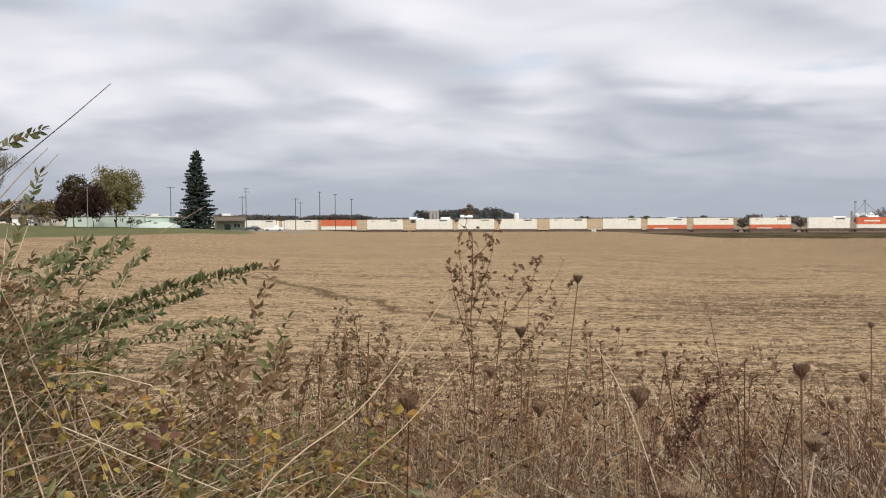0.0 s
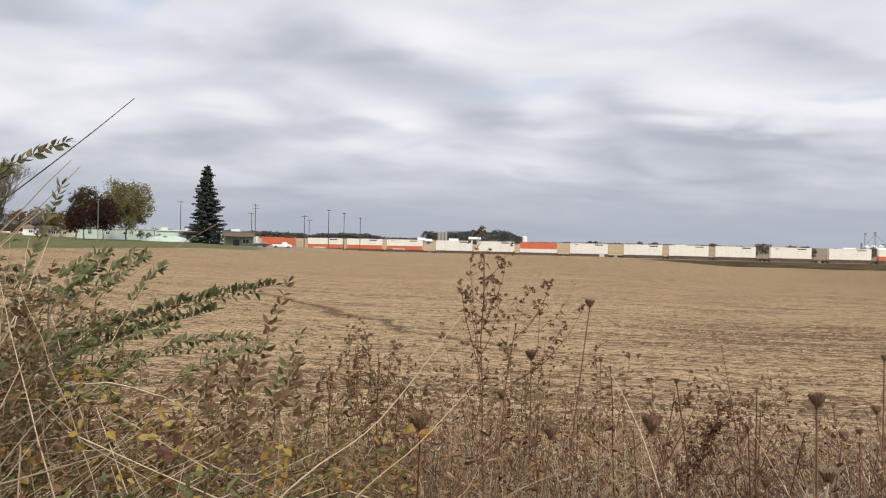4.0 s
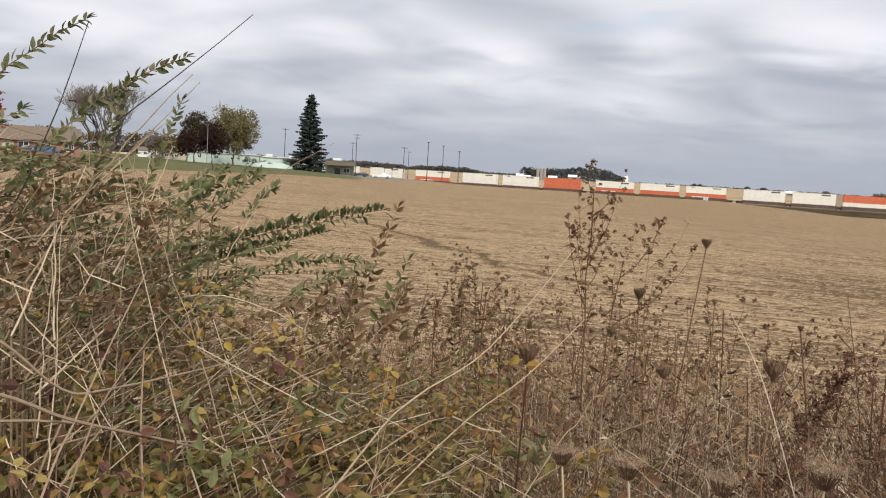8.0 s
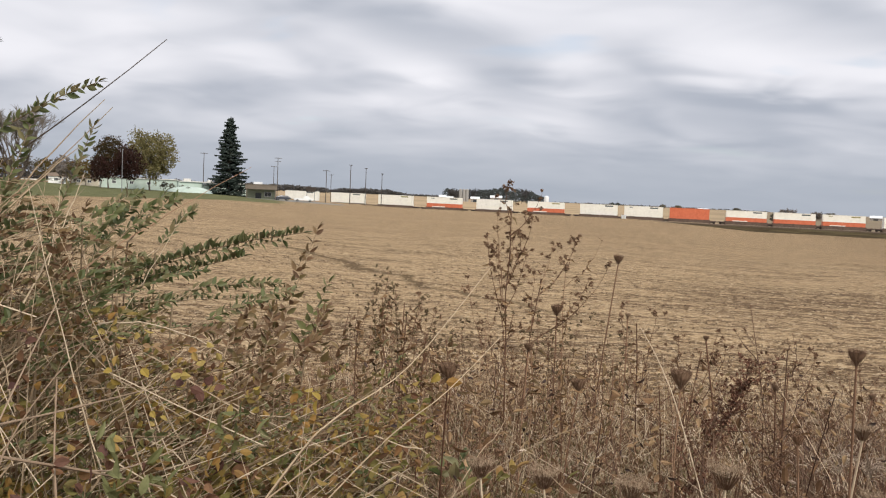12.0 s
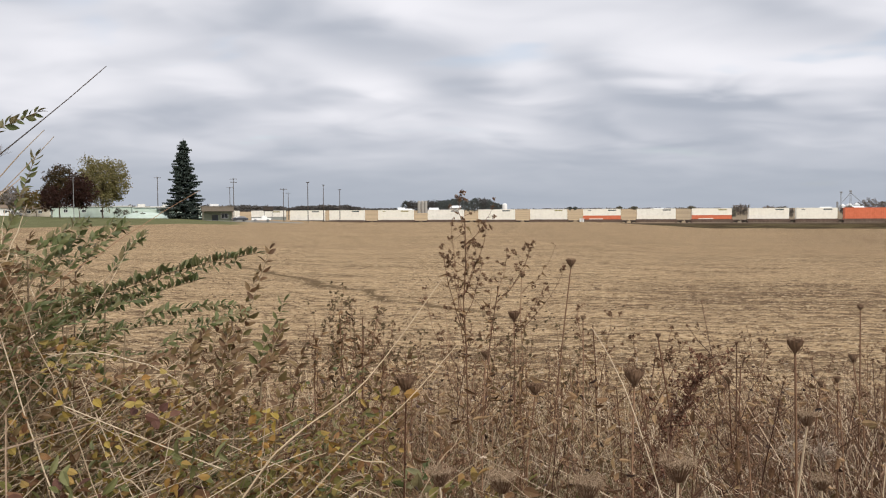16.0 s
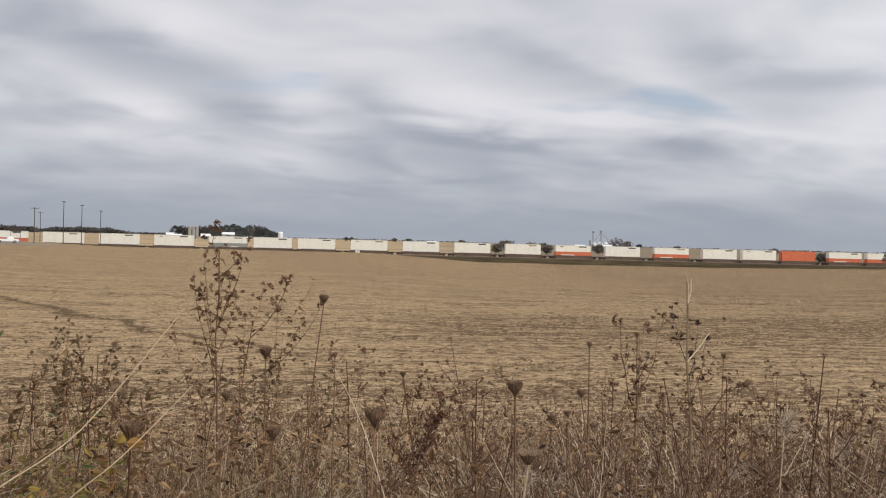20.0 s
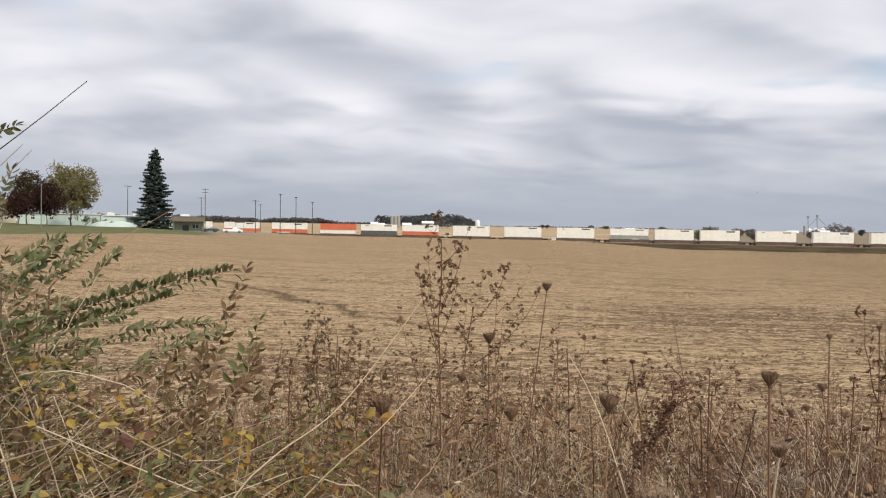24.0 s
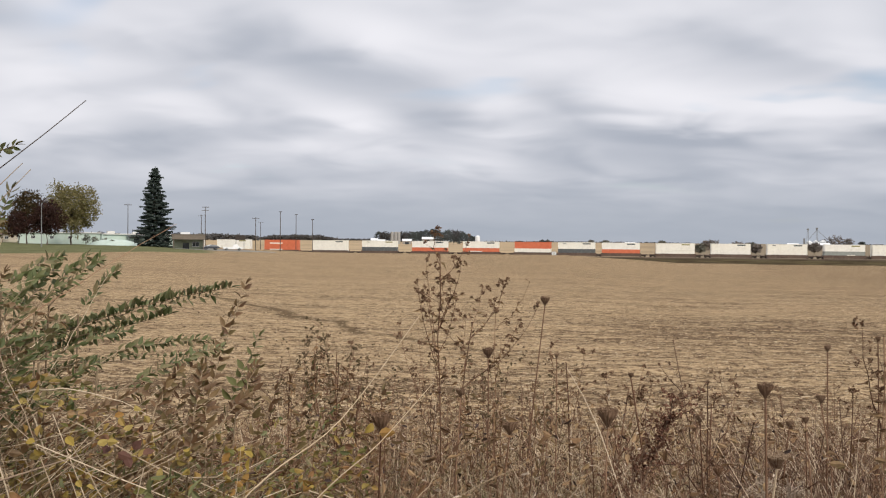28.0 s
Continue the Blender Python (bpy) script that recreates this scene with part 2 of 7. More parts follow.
def ground_material():
    """Harvested field with crop residue, mown lawn in the west, grassy bank by the track, fields beyond."""
    g = Nodes("ground")
    pos = g.t.nodes.new("ShaderNodeNewGeometry").outputs["Position"]
    sp = g.t.nodes.new("ShaderNodeSeparateXYZ")
    g.t.links.new(pos, sp.inputs[0])
    x, y = sp.outputs[0], sp.outputs[1]
    ln = g.t.nodes.new("ShaderNodeVectorMath")
    ln.operation = "LENGTH"
    g.t.links.new(pos, ln.inputs[0])
    d = ln.outputs["Value"]
    # residue over soil, drawn out along the rows
    row = g.noise(1.0, 4, (0.035, 0.75, 1), ROWS_DEG, 0.6, True)
    row2 = g.noise(1.0, 4, (0.30, 3.2, 1), ROWS_DEG, 0.65, True)
    clod = g.noise(4.2, 3, (0.65, 1.0, 1), ROWS_DEG, 0.7, True)
    # short dark dashes: furrow shadows painted in with the soil colour
    furrow_shade = g.noise(1.0, 3, (0.42, 1.5, 1), ROWS_DEG, 0.6, True)
    fine = g.noise(9.0, 5, (0.5, 1.3, 1), ROWS_DEG, 0.7, True)
    crumb = g.noise(34.0, 3, (1, 1, 1), 0, 0.6, True)
    patch = g.noise(0.03, 4, (0.6, 1.5, 1), ROWS_DEG, 0.5, True)
    straw = g.mix(g.step(g.noise(11.0, 5, (0.6, 1.2, 1), ROWS_DEG, 0.8, True), 0.36, 0.62), (0.178, 0.116, 0.063), (0.43, 0.316, 0.192))
    soil = g.mix(g.step(crumb, 0.3, 0.7), (0.058, 0.036, 0.022), (0.125, 0.080, 0.047))
    cover = g.math("ADD", g.math("ADD", g.math("MULTIPLY", row, 0.13), g.math("MULTIPLY", furrow_shade, 0.12)), g.math("ADD", g.math("MULTIPLY", clod, 0.32), g.math("ADD", g.math("MULTIPLY", row2, 0.18), g.math("MULTIPLY", fine, 0.25))))
    # drill rows: thin dark gaps, broken up along their length
    wv = g.math("ADD", g.math("MULTIPLY", x, math.sin(radians(ROWS_DEG))), g.math("MULTIPLY", y, math.cos(radians(ROWS_DEG))))
    wv = g.math("ADD", g.math("MULTIPLY", wv, 6.2832 / 0.62), g.math("MULTIPLY", g.noise(0.5, 4, (0.3, 1.2, 1), ROWS_DEG, 0.6, True), 7.0))
    gapline = g.step(g.math("SINE", wv), 0.25, 0.9)
    grain = g.noise(15.0, 4, (0.55, 1.2, 1), ROWS_DEG, 0.75, True)
    cover = g.math("SUBTRACT", cover, g.math("MULTIPLY", g.math("MULTIPLY", gapline, g.step(row2, 0.35, 0.6)), g.math("ADD", 0.020, g.math("MULTIPLY", g.step(x, 1.0, 12.0), 0.045))))
    cover = g.math("ADD", cover, g.math("MULTIPLY", g.math("SUBTRACT", grain, 0.5), 0.38))
    # more soil colour along a strip in the east, and a little towards the east overall
    east_strip = g.math("MULTIPLY", g.math("SUBTRACT", 1.0, g.step(g.math("ABSOLUTE", g.math("SUBTRACT", y, g.math("ADD", 20.5, g.math("MULTIPLY", x, -0.04)))), 2.0, 7.0)), g.step(x, 1.0, 8.0))
    cover = g.math("SUBTRACT", cover, g.math("ADD", g.math("MULTIPLY", east_strip, 0.040), g.math("MULTIPLY", g.step(g.math("SUBTRACT", x, g.math("MULTIPLY", y, 0.35)), 2.0, 16.0), 0.018)))
    cover = g.math("SUBTRACT", cover, g.math("MULTIPLY", g.math("SUBTRACT", 1.0, g.step(d, 10.0, 17.0)), 0.038))
    bare = g.math("SUBTRACT", 1.0, g.step(cover, 0.450, 0.500))
    c = g.mix(g.math("MULTIPLY", bare, 0.92), straw, soil)
    c = g.mix(g.math("MULTIPLY", g.step(crumb, 0.58, 0.70), 0.75), c, (0.50, 0.41, 0.285))
    c = g.mix(g.math("MULTIPLY", g.step(patch, 0.5, 0.72), 0.35), c, (0.24, 0.165, 0.10))
    streak = g.noise(1.0, 4, (0.02, 0.13, 1), ROWS_DEG, 0.6, True)
    c = g.mix(g.math("MULTIPLY", g.math("MULTIPLY", g.step(streak, 0.53, 0.66), g.step(d, 30.0, 70.0)), 0.55), c, (0.20, 0.132, 0.083))
    # a washed-out runnel crossing the field
    rx = g.math("SUBTRACT", y, g.math("ADD", 17.6, g.math("MULTIPLY", x, -1.7)))
    wob = g.math("MULTIPLY", g.math("SUBTRACT", g.noise(0.35, 3, (1, 1, 1), 0, 0.5, True), 0.5), 4.0)
    line = g.math("SUBTRACT", 1.0, g.step(g.math("ABSOLUTE", g.math("ADD", rx, wob)), 0.1, 0.65))
    reach = g.math("MULTIPLY", g.step(x, -10.0, -7.0), g.math("SUBTRACT", 1.0, g.step(x, 0.0, 3.0)))
    c = g.mix(g.math("MULTIPLY", g.math("MULTIPLY", line, g.math("MULTIPLY", reach, g.step(clod, 0.27, 0.5))), 0.9), c, (0.085, 0.058, 0.032))
    # lawn
    az = g.math("MULTIPLY", g.math("ARCTAN2", x, y), 57.2958)
    edge = g.math("ADD", 150.0, g.math("MULTIPLY", g.math("ADD", az, 16.0), 4.0))
    lawn = g.math("MULTIPLY", g.step(g.math("SUBTRACT", d, edge), -3.0, 4.0), g.math("SUBTRACT", 1.0, g.step(az, -15.2, -13.8)))
    lawn = g.math("MULTIPLY", lawn, g.math("SUBTRACT", 1.0, g.step(y, 300.0, 330.0)))
    grass = g.mix(g.step(g.noise(0.25, 5, (1, 1, 1), 0, 0.6, True), 0.35, 0.7), (0.085, 0.090, 0.042), (0.145, 0.140, 0.072))
    c = g.mix(lawn, c, grass)
    # the bank by the track and the land beyond
    q = g.math("SUBTRACT", g.math("ADD", g.math("MULTIPLY", x, TRACK_N[0]), g.math("MULTIPLY", y, TRACK_N[1])), TRACK_C)
    bank = g.math("MULTIPLY", g.step(q, -19.0, -16.0), g.math("SUBTRACT", 1.0, g.step(q, 12.0, 16.0)))
    weeds = g.mix(g.step(g.noise(0.3, 5, (0.3, 1, 1), ROWS_DEG, 0.6, True), 0.35, 0.65), (0.040, 0.029, 0.018), (0.080, 0.064, 0.034))
    c = g.mix(bank, c, weeds)
    far = g.step(q, 14.0, 20.0)
    beyond = g.mix(g.step(g.noise(0.006, 3, (1, 3, 1), 8, 0.5, True), 0.42, 0.6), (0.36, 0.27, 0.17), (0.28, 0.21, 0.135))
    beyond = g.mix(g.math("MULTIPLY", g.step(az, 13.0, 19.0), 0.75), beyond, (0.155, 0.128, 0.096))
    c = g.mix(far, c, beyond)
    # verge underfoot, its colour darkened for the shade beneath the weeds
    verge = g.math("SUBTRACT", 1.0, g.step(d, 5.5, 8.5))
    c = g.mix(verge, c, g.mix(g.step(fine, 0.35, 0.65), (0.060, 0.041, 0.024), (0.17, 0.118, 0.070)))
    hgt = g.math("ADD", g.math("MULTIPLY", clod, 0.9), g.math("ADD", g.math("MULTIPLY", fine, 0.3), g.math("MULTIPLY", crumb, 0.1)))
    g.bump(hgt, 0.9, 0.12)
    return g.done(c, 0.98, 0.0, 0.03)

# ---- the lie of the land ----
TRACK_H = radians(9.0)                       # the track runs east and a little towards the road
TRACK_D = 372.0
TRACK_N = (math.sin(TRACK_H), math.cos(TRACK_H))
TRACK_C = TRACK_D * math.cos(TRACK_H)
RAIL_Z = -4.05
ROWS_DEG = 9.0
AZ_T = (-180, -40, -26, -18.5, -13, -7, 0, 9.5, 12, 17, 24, 33, 50, 62, 75, 110, 180)
DROP = (0.0, 0.0085, 0.0015, -0.0005, -0.0052, -0.0096, -0.0099, -0.0100, -0.0125, -0.0182, -0.0185, -0.0172, -0.0095, -0.0068, -0.0070, -0.004, 0.0)


def smooth(v, a, b):
    k = min(1.0, max(0.0, (v - a) / (b - a)))
    return k * k * (3 - 2 * k)


def gz(x, y):
    """Height of the ground."""
    d = math.hypot(x, y)
    az = math.degrees(math.atan2(x, y))
    z = float(np.interp(az, AZ_T, DROP)) * min(max(0.0, d - 15.0), 760.0)
    q = x * TRACK_N[0] + y * TRACK_N[1] - TRACK_C
    bed = -4.55 if q < 5 else -4.55 + 6.3 * min(1.0, (q - 5) / 1000.0)
    k = smooth(q, -17.0, -5.0)
    z = z * (1 - k) + bed * k
    return z + 0.42 * (1 - smooth(d, 2.0, 7.0)) + (0.10 * noise.noise((x * 0.035, y * 0.035, 0)) if d < 300 else 0)


def part(name, data, material, parent=None, label="", at=None, kind=""):
    """One mesh object under a thing, or a thing itself."""
    me = data.mesh(name, material) if isinstance(data, Sheet) else data
    ob = new(name, me)
    if at is not None:
        ob.matrix_basis = at
    if parent is not None:
        ob.parent = parent
    if label:
        ob["label"] = label
    if kind:
        ob["kind"] = kind
    return ob


def thing(name, at, label, category, group="", kind=""):
    ob = new(name)
    ob.empty_display_size = 0.2
    ob.matrix_basis = at
    return tagged(ob, label, category, group, kind)


class Sheet:
    """Vertices and faces gathered for one mesh."""

    def __init__(self):
        self.v, self.f = [], []

    def add(self, vs, fs):
        n = len(self.v)
        self.v.extend(vs)
        self.f.extend(tuple(i + n for i in f) for f in fs)
        return self

    def box(self, x0, x1, y0, y1, z0, z1, bev=0.0):
        if bev <= 0:
            vs = [(x, y, z) for z in (z0, z1) for y in (y0, y1) for x in (x0, x1)]
            return self.add(vs, [(0, 2, 3, 1), (4, 5, 7, 6), (0, 1, 5, 4), (2, 6, 7, 3), (0, 4, 6, 2), (1, 3, 7, 5)])
        b = bev
        vs = []
        for z, i in ((z0, b), (z0 + b, 0), (z1 - b, 0), (z1, b)):
            xa, xb, ya, yb = x0 + i, x1 - i, y0 + i, y1 - i
            vs += [(xa + b, ya, z), (xb - b, ya, z), (xb, ya + b, z), (xb, yb - b, z), (xb - b, yb, z), (xa + b, yb, z), (xa, yb - b, z), (xa, ya + b, z)]
        fs = [tuple(range(7, -1, -1)), tuple(range(24, 32))]
        for r in range(3):
            for i in range(8):
                j = (i + 1) % 8
                fs.append((r * 8 + i, r * 8 + j, r * 8 + 8 + j, r * 8 + 8 + i))
        return self.add(vs, fs)

    def tube(self, pts, r0, r1=None, sides=5, cap=True):
        """A tapering round bar along the points."""
        r1 = r0 if r1 is None else r1
        P = [Vector(p) for p in pts]
        n = len(P)
        vs = []
        side = None
        for i, p in enumerate(P):
            d = (P[min(i + 1, n - 1)] - P[max(i - 1, 0)])
            if d.length < 1e-9:
                d = Vector((0, 0, 1))
            d.normalize()
            if side is None:
                side = d.orthogonal().normalized()
            else:
                side = side - d * side.dot(d)
                side = side.normalized() if side.length > 1e-6 else d.orthogonal().normalized()
            up = d.cross(side)
            r = r0 + (r1 - r0) * i / max(1, n - 1)
            for k in range(sides):
                a = 2 * math.pi * k / sides
                vs.append(tuple(p + side * (r * math.cos(a)) + up * (r * math.sin(a))))
        fs = []
        for i in range(n - 1):
            for k in range(sides):
                j = (k + 1) % sides
                fs.append((i * sides + k, i * sides + j, (i + 1) * sides + j, (i + 1) * sides + k))
        if cap:
            fs.append(tuple(range(sides - 1, -1, -1)))
            fs.append(tuple((n - 1) * sides + k for k in range(sides)))
        return self.add(vs, fs)

    def lathe(self, rings, sides=12, at=(0, 0, 0)):
        """Rings of (radius, height) turned about an upright axis."""
        vs = [(at[0] + r * math.cos(2 * math.pi * k / sides), at[1] + r * math.sin(2 * math.pi * k / sides), at[2] + z) for r, z in rings for k in range(sides)]
        fs = [(i * sides + k, i * sides + (k + 1) % sides, (i + 1) * sides + (k + 1) % sides, (i + 1) * sides + k) for i in range(len(rings) - 1) for k in range(sides)]
        fs += [tuple(range(sides - 1, -1, -1)), tuple((len(rings) - 1) * sides + k for k in range(sides))]
        return self.add(vs, fs)

    def leaf(self, p, d, up, length, width, fold=0.25, curl=0.2):
        """A folded, bent blade from p along d: two halves about a midrib."""
        d = Vector(d).normalized()
        s = d.cross(Vector(up))
        s = s.normalized() if s.length > 1e-6 else d.orthogonal().normalized()
        u = s.cross(d)
        p = Vector(p)
        mid, tip = p + d * (length * 0.48), p + d * length - u * (length * curl)
        w = s * (width * 0.5)
        lift = u * (width * fold)
        vs = [tuple(p), tuple(mid - u * (length * curl * 0.25)), tuple(tip), tuple(p + d * length * 0.38 + w + lift), tuple(p + d * length * 0.38 - w + lift)]
        return self.add(vs, [(0, 3, 1), (3, 2, 1), (0, 1, 4), (1, 2, 4)])

    def blade(self, p, d, up, length, width, fold=0.2, curl=0.2):
        """A rounder leaf: midrib, two widths each side, drooping tip."""
        d = Vector(d).normalized()
        s = d.cross(Vector(up))
        s = s.normalized() if s.length > 1e-6 else d.orthogonal().normalized()
        u = s.cross(d)
        p = Vector(p)
        vs = []
        for x, q in ((0, .04), (.22, .72), (.5, 1.0), (.78, .62), (1.0, .0)):
            c = p + d * (length * x) - u * (length * curl * x * x)
            w, l = s * (width * .5 * q), u * (width * fold * q)
            vs += [tuple(c), tuple(c + w + l), tuple(c - w + l)] if 0 < x < 1 else [tuple(c)]
        return self.add(vs, [(0, 2, 1), (0, 1, 3), (1, 2, 5, 4), (1, 4, 6, 3), (4, 5, 8, 7), (4, 7, 9, 6), (7, 8, 10), (7, 10, 9)])

    def mesh(self, name, material):
        me = bpy.data.meshes.new(name)
        me.from_pydata(self.v, [], self.f)
        for m in material if isinstance(material, (list, tuple)) else (material,):
            me.materials.append(m)
        return me


def smooth_shade(me):
    me.polygons.foreach_set("use_smooth", [True] * len(me.polygons))
    return me


R = random.Random(11)


def rdir(spread=1.0, up=0.0):
    v = Vector((R.gauss(0, 1), R.gauss(0, 1), R.gauss(0, 1) * spread + up))
    return v.normalized() if v.length > 1e-6 else Vector((0, 0, 1))


# ---- colours of things ----
M_GROUND = ground_material()
M_WHITE = surf("white_container_paint", (0.76, 0.72, 0.63), (0.82, 0.785, 0.70), 0.9, 0.55, 0.05, 0.01, dirt=(0.55, 0.52, 0.47), dirty=0.35)
M_CREAM = surf("weathered_white_paint", (0.74, 0.71, 0.64), (0.82, 0.79, 0.72), 0.9, 0.6, 0.05, 0.01, dirt=(0.5, 0.46, 0.4), dirty=0.4)
M_ORANGE = surf("orange_container_paint", (0.55, 0.135, 0.065), (0.62, 0.17, 0.085), 0.8, 0.55, 0.05, 0.01, dirt=(0.4, 0.09, 0.04), dirty=0.4)
M_SLATE = surf("dark_grey_container_paint", (0.075, 0.085, 0.09), (0.12, 0.125, 0.125), 0.8, 0.6, 0.05, 0.01, dirt=(0.16, 0.14, 0.12))
M_GREYGREEN = surf("grey_container_paint", (0.24, 0.255, 0.235), (0.30, 0.31, 0.285), 0.8, 0.6, 0.05, 0.01, dirt=(0.2, 0.18, 0.15))
M_MARK = surf("dark_lettering_paint", (0.06, 0.07, 0.07), (0.10, 0.11, 0.11), 3.0, 0.6, 0.02)
M_MARKY = surf("olive_lettering_paint", (0.25, 0.23, 0.10), (0.33, 0.30, 0.14), 3.0, 0.6, 0.02)
M_CAR = surf("brown_freight_car_paint", (0.085, 0.055, 0.045), (0.13, 0.085, 0.065), 1.4, 0.75, 0.1, 0.01, dirt=(0.2, 0.15, 0.11))
M_IRON = surf("dark_iron", (0.035, 0.03, 0.028), (0.075, 0.06, 0.05), 3.0, 0.6, 0.2, 0.01, 0.6)
M_RAIL = surf("worn_rail_steel", (0.16, 0.11, 0.085), (0.28, 0.22, 0.18), 3.0, 0.45, 0.1, 0.01, 0.8)
M_BALLAST = surf("ballast_stone", (0.062, 0.047, 0.034), (0.110, 0.085, 0.062), 5.0, 0.97, 0.8, 0.05, spec=0.03)
M_BARK = surf("rough_bark", (0.075, 0.058, 0.045), (0.15, 0.12, 0.095), 9.0, 0.95, 0.8, 0.03, stretch=(1, 1, 0.3))
M_POLE = surf("creosoted_pole_wood", (0.045, 0.036, 0.03), (0.095, 0.078, 0.065), 14.0, 0.9, 0.6, 0.01, stretch=(1, 1, 0.08))
M_STEELPOLE = surf("galvanised_lamp_steel", (0.20, 0.20, 0.20), (0.30, 0.30, 0.30), 5.0, 0.5, 0.1, 0.01, 0.5)
M_MINT = surf("mint_green_wall_paint", (0.40, 0.48, 0.43), (0.46, 0.54, 0.49), 0.8, 0.75, 0.1, 0.01, dirt=(0.42, 0.47, 0.41), dirty=0.35)
M_ROOFLT = surf("pale_flat_roofing", (0.50, 0.49, 0.46), (0.60, 0.59, 0.56), 1.2, 0.9, 0.2)
M_FASCIA = surf("grey_brown_fascia_board", (0.13, 0.108, 0.085), (0.18, 0.15, 0.12), 3.0, 0.85, 0.2, 0.005)
M_SAGE = surf("sage_stucco_wall", (0.24, 0.26, 0.18), (0.30, 0.32, 0.23), 2.0, 0.9, 0.3)
M_SHINGLE = surf("brown_roof_shingles", (0.125, 0.092, 0.068), (0.185, 0.14, 0.105), 3.0, 0.95, 0.5, 0.02, stretch=(1, 3, 3))
M_BRICK = surf("red_brick_wall", (0.24, 0.12, 0.09), (0.31, 0.17, 0.13), 5.0, 0.95, 0.4, 0.01)
M_BEIGE = surf("beige_siding", (0.40, 0.36, 0.29), (0.47, 0.42, 0.34), 2.0, 0.85, 0.1)
M_GLASS = surf("dark_window_glass", (0.02, 0.025, 0.03), (0.04, 0.045, 0.05), 2.0, 0.12, 0.0, spec=0.6)
M_CARPAINT = surf("white_vehicle_paint", (0.72, 0.72, 0.71), (0.78, 0.78, 0.77), 2.0, 0.3, 0.0, spec=0.5)
M_CARDARK = surf("dark_vehicle_paint", (0.03, 0.035, 0.045), (0.05, 0.055, 0.07), 2.0, 0.3, 0.0, spec=0.5)
M_CARBLUE = surf("blue_vehicle_paint", (0.04, 0.09, 0.22), (0.06, 0.12, 0.28), 2.0, 0.3, 0.0, spec=0.5)
M_TYRE = surf("tyre_rubber", (0.02, 0.02, 0.02), (0.04, 0.04, 0.04), 6.0, 0.9, 0.2)
M_BARN = surf("white_sheet_metal", (0.62, 0.63, 0.64), (0.70, 0.71, 0.72), 0.6, 0.6, 0.1, 0.02)
M_BARNWALL = surf("weathered_barn_boards", (0.22, 0.20, 0.18), (0.32, 0.29, 0.26), 1.5, 0.9, 0.3)
M_CONCRETE = surf("silo_concrete", (0.25, 0.24, 0.225), (0.32, 0.305, 0.285), 0.7, 0.9, 0.2)
M_ASPHALT = surf("worn_asphalt", (0.13, 0.125, 0.115), (0.19, 0.18, 0.165), 1.5, 0.95, 0.3)

M_NEEDLE = plant("spruce_needles", [(0.022, 0.033, 0.027), (0.038, 0.052, 0.044), (0.075, 0.092, 0.082), (0.030, 0.043, 0.036)], 0.7)
M_OLIVE = plant("fading_olive_foliage", [(0.16, 0.145, 0.062), (0.24, 0.205, 0.090), (0.15, 0.138, 0.062), (0.31, 0.25, 0.12)], 0.7, through_=0.25)
M_DARKRUST = plant("dark_bronze_foliage", [(0.060, 0.036, 0.018), (0.045, 0.042, 0.018), (0.095, 0.055, 0.024)], 0.7)
M_MAROON = plant("dark_maroon_foliage", [(0.030, 0.014, 0.012), (0.055, 0.022, 0.018), (0.040, 0.022, 0.014), (0.020, 0.012, 0.010)], 0.7)
M_RUST = plant("rust_and_green_foliage", [(0.13, 0.075, 0.022), (0.075, 0.075, 0.025), (0.17, 0.10, 0.03)], 0.7, through_=0.15)
M_REDLEAF = plant("scarlet_autumn_foliage", [(0.25, 0.035, 0.02), (0.33, 0.06, 0.025), (0.18, 0.03, 0.02)], 0.7, through_=0.15)
# these four foliage tones are paled and greyed to carry distance haze in the colour
M_PINE = plant("hazed_pine_foliage", [(0.072, 0.084, 0.080), (0.100, 0.110, 0.102), (0.080, 0.090, 0.088)], 0.8)
M_DUNWOOD = plant("hazed_leafless_woods", [(0.155, 0.132, 0.116), (0.20, 0.165, 0.142), (0.125, 0.115, 0.107)], 0.9)
M_FARWOOD = plant("hazy_far_woods", [(0.080, 0.076, 0.074), (0.105, 0.098, 0.094), (0.070, 0.070, 0.072)], 0.9)
M_BUSH = plant("haze_paled_hedge_foliage", [(0.12, 0.122, 0.094), (0.175, 0.165, 0.128), (0.14, 0.128, 0.108)], 0.8)

